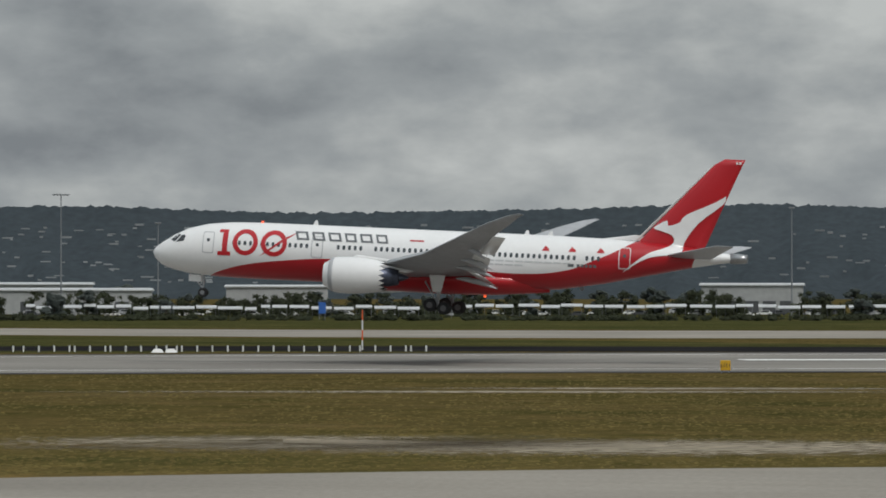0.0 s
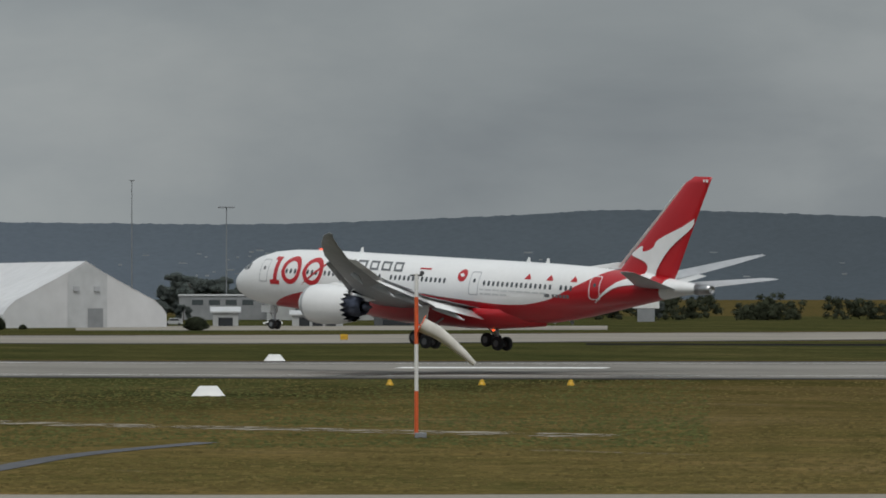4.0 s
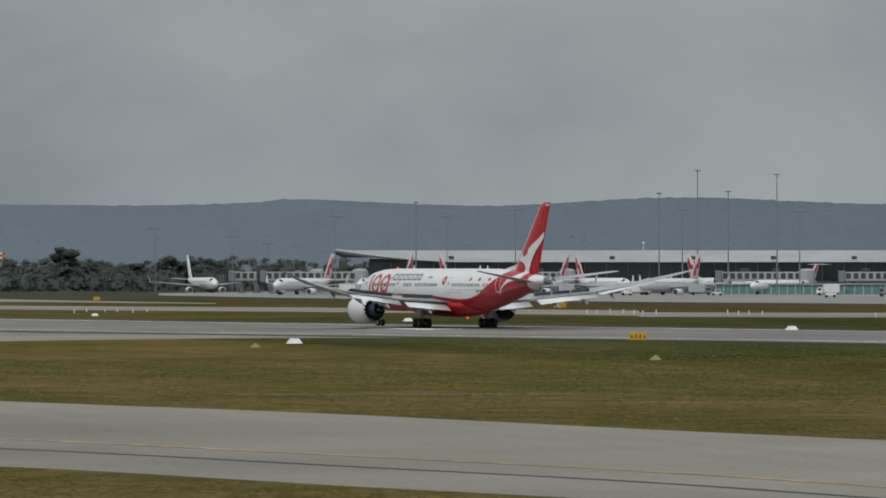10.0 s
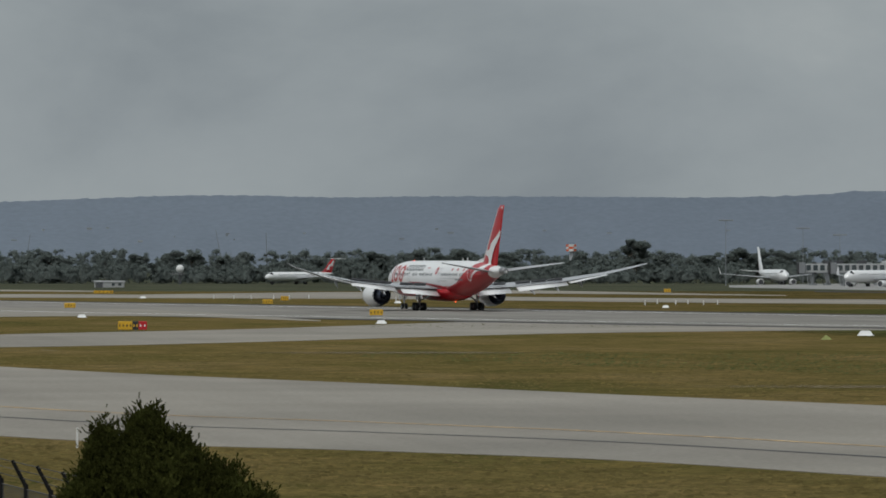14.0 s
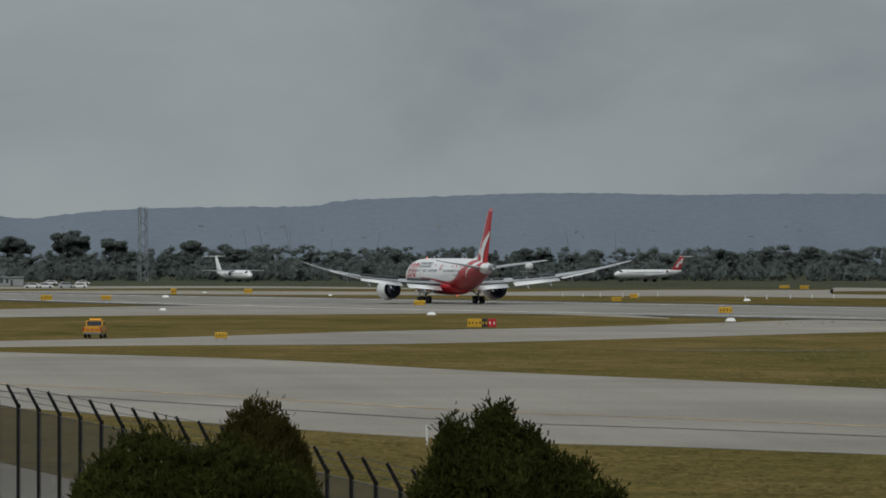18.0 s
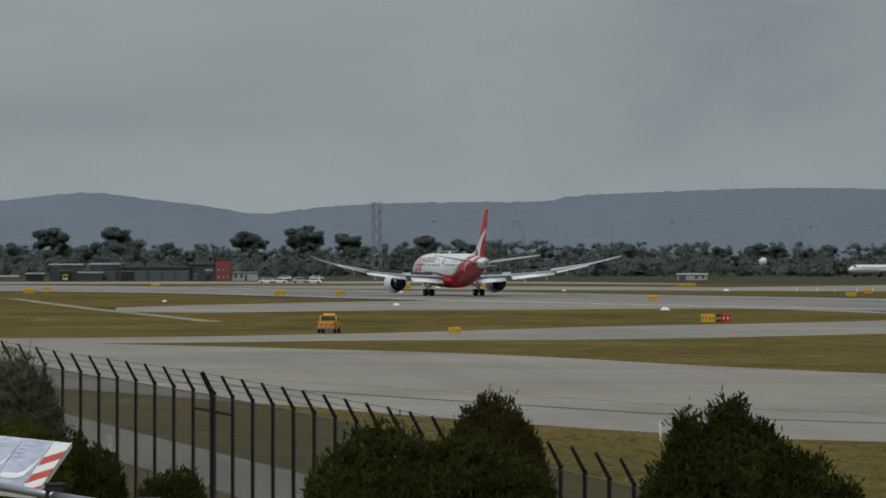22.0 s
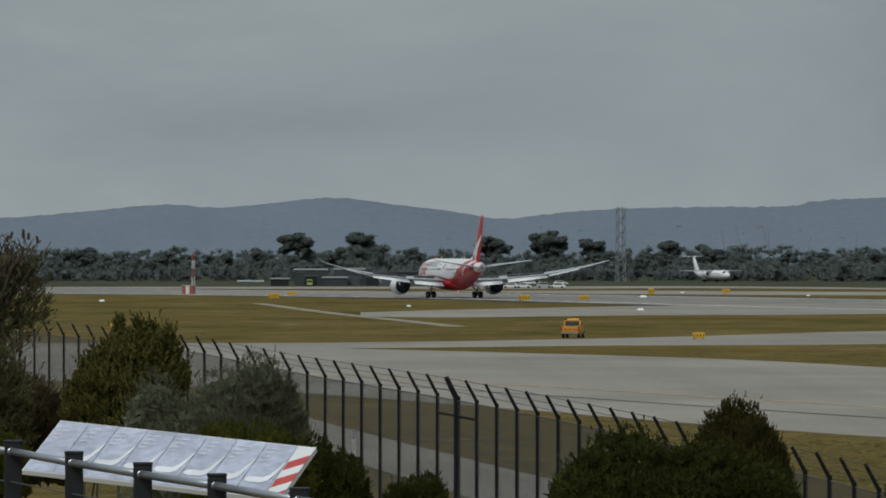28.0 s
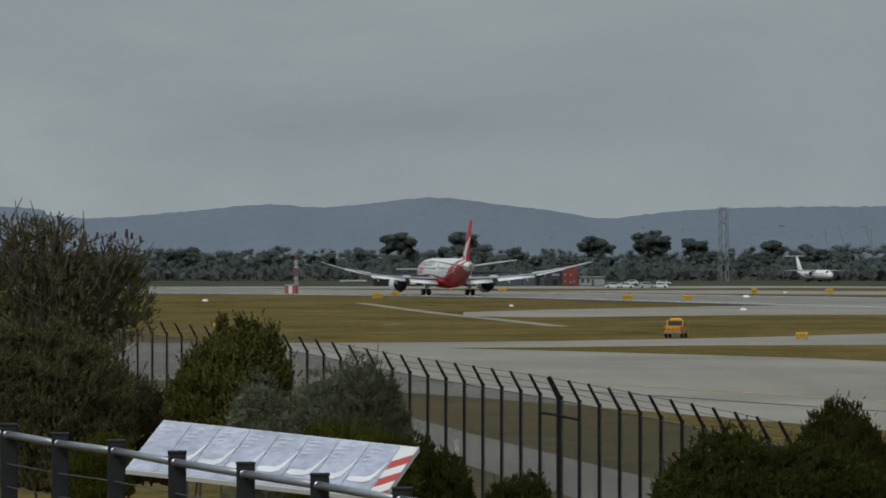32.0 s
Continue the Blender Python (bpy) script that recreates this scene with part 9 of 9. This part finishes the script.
make_plume_shrub("shrub", 5, -372, 72, [(-20, 13, 556 - H32, 680 - H32), (18, 15, 550 - H32, 680 - H32), (40, 12, 562 - H32, 680 - H32), (70, 16, 584 - H32, 700 - H32), (-8, 72, 588 - H32), (48, 48, 586 - H32), (-50, 45, 612 - H32), (-80, 34, 655 - H32)], 400, 7000, LEAF_YOLIVE, "upright yellow-olive shrub before the fence", 13, 0.3, up=1.3, loose=0.3, core=0.3)
make_plume_shrub("shrub", 6, -214, 66, [(-110, 60, 664 - H32), (10, 90, 655 - H32), (70, 72, 626 - H32), (105, 45, 660 - H32), (120, 40, 700 - H32), (-20, 150, 700 - H32)], 460, 10946, LEAF_GREY, "grey-green feathery shrub before the fence", 11, 0.1, up=0.9)
make_plume_shrub("shrub", 7, -164, 60, [(-40, 70, 742 - H32), (30, 75, 748 - H32), (80, 40, 775 - H32)], 470, 4828, LEAF_LIME, "yellow-green low shrub behind the board", 9, 0.25)
make_plume_shrub("shrub", 8, -19, 62, [(-30, 50, 770 - H32), (20, 55, 800 - H32)], 490, 4184, LEAF_DARK, "dark green low shrub beside the fence", 9)
make_plume_shrub("shrub", 9, -544, 74, [(-100, 90, 650 - H32), (0, 80, 662 - H32), (60, 60, 690 - H32), (120, 60, 700 - H32)], 470, 8370, LEAF_DRY, "dry brown-green shrub thicket", 11, 0.12, up=0.5, loose=0.3)
make_plume_shrub("shrub", 10, -594, 57, [(0, 45, 766 - H32), (-40, 40, 790 - H32)], 450, 3220, LEAF_LIME, "small yellow-green shrub behind the rail", 9, 0.25)
make_plume_shrub("shrub", 11, 148, 70, [(0, 50, 835 - 456), (-40, 40, 850 - 456)], 480, 2574, LEAF_DARK, "small dark shrub below the fence", 9)
make_plume_shrub("shrub", 13, -744, 73, [(-60, 110, 560 - H32), (60, 120, 570 - H32), (130, 70, 610 - H32)], 470, 12236, LEAF_OLIVE, "olive green shrub under the banksia tree", 12, 0.22, loose=0.25)
# brown seed cones in the banksia
rg = random.Random(9)
root = thing("banksia_cones", Matrix(), "brown banksia cones scattered through the crown", "seed cones", kind="stuff")
bm = bmesh.new()
for _ in range(90):
    b = -694 + rg.uniform(-120, 170)
    dip = rg.uniform(-48, 160)
    q = spot(b, 73.6 + rg.uniform(0, 1), EYE - dip * 74 / 9000)
    tube(bm, q, q + Vector((rg.uniform(-0.04, 0.04), 0, 0.10)), 0.026, 0.020, 6)
part("cone", bm, SEED_BROWN, root)

# the banksia with flower spikes near the stand
shrub_at("banksia_shrub", 12, 8606, 60, [(-68, 330, 42, 34), (-60, 362, 52, 46), (-104, 352, 36, 36), (-158, 368, 28, 24), (-80, 405, 80, 60), (-150, 410, 50, 40), (-8, 352, 27, 26), (48, 346, 36, 34), (72, 378, 30, 40), (30, 385, 34, 40)], 30000, 0.09, LEAF_DARK, "dark green banksia shrub with narrow leaves", slim=0.12, lean=0.4)
for o, top, bot, w in ((472, 648, 756, 5), (459, 690, 772, 2.8), (487, 704, 776, 3), (467, 688, 770, 2.4), (358, 722, 830, 4), (371, 738, 830, 2.6), (365, 752, 830, 3), (204, 828, 882, 4)):
    d = 60
    k = d / 9000
    b = 8276 + o
    root = thing("flower_spike", facing(spot(b, d - 0.5, 0)), "upright reddish-brown dry flower spike", "flower spike", "banksia spikes")
    bm = bmesh.new()
    zt, zb = EYE - (top - 506.3) * k, EYE - (bot - 506.3) * k
    rr = []
    n = 9
    join = {459: 12, 487: -13, 467: 4, 371: -11, 365: -6}.get(o, 0) * k
    for i in range(n + 1):
        f = i / n
        r = 1.6 * w * k * (0.25 + 0.75 * math.sin(math.pi * min(1, 0.12 + 0.86 * f)) ** 0.8) * (1.1 - 0.5 * f)
        rr.append([(join * (1 - f) ** 2 + r * math.cos(2 * math.pi * j / 10) * rg.uniform(0.75, 1.2), r * math.sin(2 * math.pi * j / 10) * rg.uniform(0.75, 1.2), zb + (zt - zb) * f) for j in range(10)])
    loft(bm, rr)
    part("spike", bm, CONE_BROWN, root)
    bm = bmesh.new()
    tube(bm, (join, 0, land(d, 0) - 0.1), (join, 0, zb + 0.05), 0.024 if join == 0 else 0.012, n=6)
    part("stalk", bm, BARK, root)
    vs, fs = leaves(random.Random(int(o)), [((0, 0, zb - 0.75), (22 * k, 22 * k, 0.5)), ((0, 0, zb - 0.1), (7 * k, 7 * k, 0.25))], 150, 0.17, 1.6, 0.035)
    me = bpy.data.meshes.new("needle_leaves")
    me.from_pydata([tuple(v) for v in vs], [], fs)
    me.materials.append(LEAF_DARK)
    ob = new("needle_leaves", me)
    ob.parent = root


def make_board():
    d0 = 55.0
    tl, tr = spot(-494, 56, EYE - 284.6 * 56 / 9000), spot(-42, 54.5, EYE - 333.6 * 54.5 / 9000)
    bl, br = spot(-562, 54.6, EYE - 372 * 54.6 / 9000), spot(-106, 53.2, EYE - 425 * 53.2 / 9000)
    root = thing("information_board", Matrix(), "tilted pale information board with aircraft outlines and red-white edge", "board")
    PRINT_PALE = material("pale_print", (0.46, 0.48, 0.59), 0.35, grain=9, grain_amt=0.22, stain=1.6, stain_amt=0.2)
    SHAPE_PALE = material("pale_outline_print", (0.78, 0.78, 0.80), 0.4, grain=3, grain_amt=0.12, stain=1.2, stain_amt=0.12)
    BOARD_RED = material("red_reflective_tape", (0.50, 0.05, 0.035), 0.5, grain=5, grain_amt=0.12)
    PRINT = material("faded_print", (0.43, 0.45, 0.56), 0.35, grain=9, grain_amt=0.22, stain=1.6, stain_amt=0.18)
    n = (tr - tl).cross(bl - tl).normalized()
    if n.y > 0:
        n = -n

    def P(u, v, lift=0.0):
        return tl.lerp(tr, u).lerp(bl.lerp(br, u), v) + n * lift
    bm = bmesh.new()
    loft(bm, [[P(0, 0, -0.05), P(1, 0, -0.05), P(1, 1, -0.05), P(0, 1, -0.05)], [P(0, 0), P(1, 0), P(1, 1), P(0, 1)]])
    panel = part("panel", bm, WHITE_MATT, root)
    nn = 8
    for i in range(nn):
        u0, u1 = 0.004 + 0.93 * i / nn, 0.004 + 0.93 * (i + 1) / nn - 0.0025
        bm = bmesh.new()
        bm.faces.new([bm.verts.new(P(u, v, 0.006)) for u, v in ((u0, 0.015), (u1, 0.015), (u1, 0.985), (u0, 0.985))])
        pr = part("print_strip", bm, PRINT if i % 2 else PRINT_PALE, panel, "printed strip in faded lavender grey")
        # the outline of an aircraft: body and swept tail as a plain white shape
        if i >= 1:
            s = u1 - u0
            ub = u0 + s * 0.04
            v = 0.66
            shape = [(0.0, v + 0.06), (0.08, v + 0.01), (0.3, v), (0.55, v), (0.72, v - 0.06), (0.93, v - 0.30), (0.98, v - 0.31), (0.86, v - 0.06), (0.78, v + 0.05), (0.6, v + 0.10), (0.2, v + 0.11), (0.06, v + 0.09)]
            bm = bmesh.new()
            bm.faces.new([bm.verts.new(P(ub + s * a, q, 0.011)) for a, q in shape])
            part("aircraft_shape", bm, SHAPE_PALE, pr)
        for q in range(4):
            bm = bmesh.new()
            uu = u0 + 0.012
            vv = 0.12 + 0.075 * q
            bm.faces.new([bm.verts.new(P(a, b_, 0.011)) for a, b_ in ((uu, vv), (uu + 0.05 - 0.009 * q, vv), (uu + 0.05 - 0.009 * q, vv + 0.014), (uu, vv + 0.014))])
            part("text_bar", bm, SHAPE_PALE, pr)
    for i in range(6):
        v0, v1 = i / 6, (i + 1) / 6
        bm = bmesh.new()
        bm.faces.new([bm.verts.new(P(u, v, 0.012)) for u, v in ((0.938, min(1, v0 + 0.17)), (1.0, v0), (1.0, v1), (0.938, min(1, v1 + 0.17)))])
        part("edge_stripe", bm, BOARD_RED if i % 2 else WHITE_MATT, panel)
    for u in (0.12, 0.88):
        bm = bmesh.new()
        q = P(u, 0.5, -0.06)
        g = land(Vector((q.x, q.y)).length, 0)
        tube(bm, (q.x, q.y, g - 0.2), q, 0.06, n=8)
        part("leg", bm, GREY_DARK, root)


make_board()


def make_rail():
    root = thing("hand_rail", Matrix(), "galvanised pipe hand rail on dark square posts", "railing")
    RAILP = material("dark_timber_post", (0.012, 0.013, 0.016), 0.8, grain=6, grain_amt=0.3)
    PIPE = material("galvanised_pipe", (0.33, 0.35, 0.38), 0.35, 0.7, grain=3, grain_amt=0.12)
    pts = []
    for x, y in ((-90, 735), (18, 752), (108, 768), (207, 781), (314, 801), (435, 821), (566, 841), (712, 866), (880, 893)):
        f = (x - 18) / 700
        d = 49 - 7 * f
        pts.append((x, y, d))
    ends = []
    for x, y, d in pts:
        b = -784 + x
        q = spot(b, d, EYE - (y - 458.4) * d / 9000)
        g = land(d, 0)
        bm = bmesh.new()
        w = 0.082
        box(bm, -w, w, -w, w, g - 0.2 - q.z, 0, 0.012)
        post = part("post", bm, RAILP, root)
        post.matrix_local = facing(q)
        bm = bmesh.new()
        box(bm, -w * 1.06, w * 1.06, -w * 1.06, w * 1.06, -0.006, 0.018, 0.006)
        part("cap", bm, RAILP, post)
        ends.append(q + Vector((0, -0.10, -0.085)))
    for a, c in zip(ends, ends[1:]):
        bm = bmesh.new()
        tube(bm, a, c, 0.036, n=12)
        part("pipe", bm, PIPE, root, "", True)
        for dz in (-0.28, -0.5):
            bm = bmesh.new()
            tube(bm, a + Vector((0, 0, dz)), c + Vector((0, 0, dz)), 0.006, n=5)
            part("wire", bm, WIRE, root)


make_rail()


# ---- tyre smoke at touchdown: soft rigid puffs that rise from the wheels' first contact and drift ----
def smoke_material():
    m = bpy.data.materials.new("tyre_smoke")
    m.use_nodes = True
    nt = m.node_tree
    nt.nodes.clear()
    N, L = nt.nodes.new, nt.links.new
    out = N("ShaderNodeOutputMaterial")
    mix = N("ShaderNodeMixShader")
    tr = N("ShaderNodeBsdfTransparent")
    df = N("ShaderNodeBsdfDiffuse")
    df.inputs[0].default_value = (0.75, 0.79, 0.84, 1)
    tl = N("ShaderNodeBsdfTranslucent")
    tl.inputs[0].default_value = (0.75, 0.79, 0.84, 1)
    ad = N("ShaderNodeMixShader")
    L(df.outputs[0], ad.inputs[1])
    L(tl.outputs[0], ad.inputs[2])
    L(tr.outputs[0], mix.inputs[1])
    L(ad.outputs[0], mix.inputs[2])
    L(mix.outputs[0], out.inputs[0])
    uv = N("ShaderNodeTexCoord")
    mp = N("ShaderNodeMapping")
    mp.inputs["Location"].default_value = (-1, -1, 0)
    mp.inputs["Scale"].default_value = (2, 2, 1)
    L(uv.outputs["UV"], mp.inputs[0])
    gr = N("ShaderNodeTexGradient")
    gr.gradient_type = "SPHERICAL"
    L(mp.outputs[0], gr.inputs[0])
    nz = N("ShaderNodeTexNoise")
    nz.inputs["Scale"].default_value = 0.5
    nz.inputs["Detail"].default_value = 5
    L(uv.outputs["Object"], nz.inputs["Vector"])
    mr = N("ShaderNodeMapRange")
    mr.inputs["From Min"].default_value, mr.inputs["From Max"].default_value = 0.35, 0.7
    mr.inputs["To Min"].default_value, mr.inputs["To Max"].default_value = 0.15, 1.3
    L(nz.outputs[0], mr.inputs["Value"])
    mu = N("ShaderNodeMath")
    mu.operation = "MULTIPLY"
    mu.use_clamp = True
    L(gr.outputs[1], mu.inputs[0])
    L(mr.outputs[0], mu.inputs[1])
    L(mu.outputs[0], mix.inputs[0])
    return m


SMOKE = smoke_material()
PUFFS = []


def make_puff(p, w, h, seed):
    rg = random.Random(seed)
    root = thing("smoke_puff", facing(p), "thin blue-white tyre smoke drifting over the runway", "smoke", "touchdown smoke", "stuff")
    vs, fs, uvs = [], [], []
    for i in range(3):
        c = Vector((w * ((i + 0.5) / 3 - 0.5), -0.6 + 0.5 * i, h * rg.uniform(0.3, 0.5)))
        s = rg.uniform(0.5, 0.75) * h
        a = Vector((math.cos(rg.uniform(-0.6, 0.6)), math.sin(rg.uniform(-0.6, 0.6)), 0)) * s * 2.3
        u = Vector((rg.uniform(-0.2, 0.2), rg.uniform(-0.3, 0.3), 1)).normalized() * s
        k = len(vs)
        vs += [c - a - u, c + a - u, c + a + u, c - a + u]
        fs.append((k, k + 1, k + 2, k + 3))
        uvs += [(0, 0), (1, 0), (1, 1), (0, 1)]
    me = bpy.data.meshes.new("smoke")
    me.from_pydata([tuple(v) for v in vs], [], fs)
    uv = me.uv_layers.new()
    for k, c in enumerate(uvs):
        uv.data[k].uv = c
    me.materials.append(SMOKE)
    ob = new("smoke", me)
    ob.parent = root
    return root


for i, (b, dip, w, h, t0, life) in enumerate(((3997, 118.1, 9.5, 4.6, 6.85, 2.6), (4057, 118.1, 7.5, 4.2, 6.75, 2.6), (3937, 117.1, 6.5, 3.2, 6.95, 2.6), (3787, 117.1, 9.0, 3.9, 7.25, 2.6), (3847, 117.1, 7.5, 3.0, 7.15, 2.6), (3727, 117.1, 5.5, 2.6, 7.35, 2.6), (4356, 117.6, 8.0, 2.0, 6.3, 2.4), (2672, 99.4, 6.0, 3.4, 9.9, 0.8))):
    p = sight(b, dip + 1)
    PUFFS.append((make_puff(p, w, h, 40 + i), p, t0, h, life))


def motions():
    walk(AIRLINER, [(t, pose(x, y, z, p, r, h)) for t, x, y, z, p, r, h, w in AIRLINER_ROWS])
    for side, wing in WING_POSES.items():
        walk(wing, [(t, pose(side * 2.6, 0, 3.2, 0, -side * w, 0)) for t, x, y, z, p, r, h, w in AIRLINER_ROWS])
    for panel, base in SPOILERS:
        walk(panel, [(t, base @ pose(0, 0, 0, -a)) for t, a in ((0.0, 0), (7.6, 0), (8.3, 30), (32.0, 30))])
    # the main legs hang long in the air, the bogies tilted, and settle as the wheels take the weight
    for leg, bogie, x in GEARS:
        for t_rows, ob in (([(0.0, 0.45, 0), (6.2, 0.45, 0), (6.9, 0.12, 0), (7.5, 0.0, 0), (32.0, 0.0, 0)], leg), ([(0.0, 0.45, 11), (6.2, 0.45, 11), (6.9, 0.12, 2), (7.5, 0.0, 0), (32.0, 0.0, 0)], bogie)):
            walk(ob, [(t, Matrix.Translation((x, 0, 0.68 - dz)) @ pose(0, 0, 0, a) @ Matrix.Translation((-x, 0, -0.68))) for t, dz, a in t_rows])
    for puff, p, t0, h, life in PUFFS:
        low = facing((p.x, p.y, -h * 1.35))
        up = [facing((p.x + dx, p.y, z)) for dx, z in ((0.0, -h * 0.25), (0.8, 0.0), (2.5, -h * 0.1))]
        end = facing((p.x + 5.0, p.y, -h * 1.35))
        walk(puff, [(0.0, low), (t0, low), (t0 + 0.45, up[0]), (t0 + 0.9, up[1]), (t0 + life * 0.75, up[2]), (t0 + life + 0.6, end), (32.0, end)])


motions()
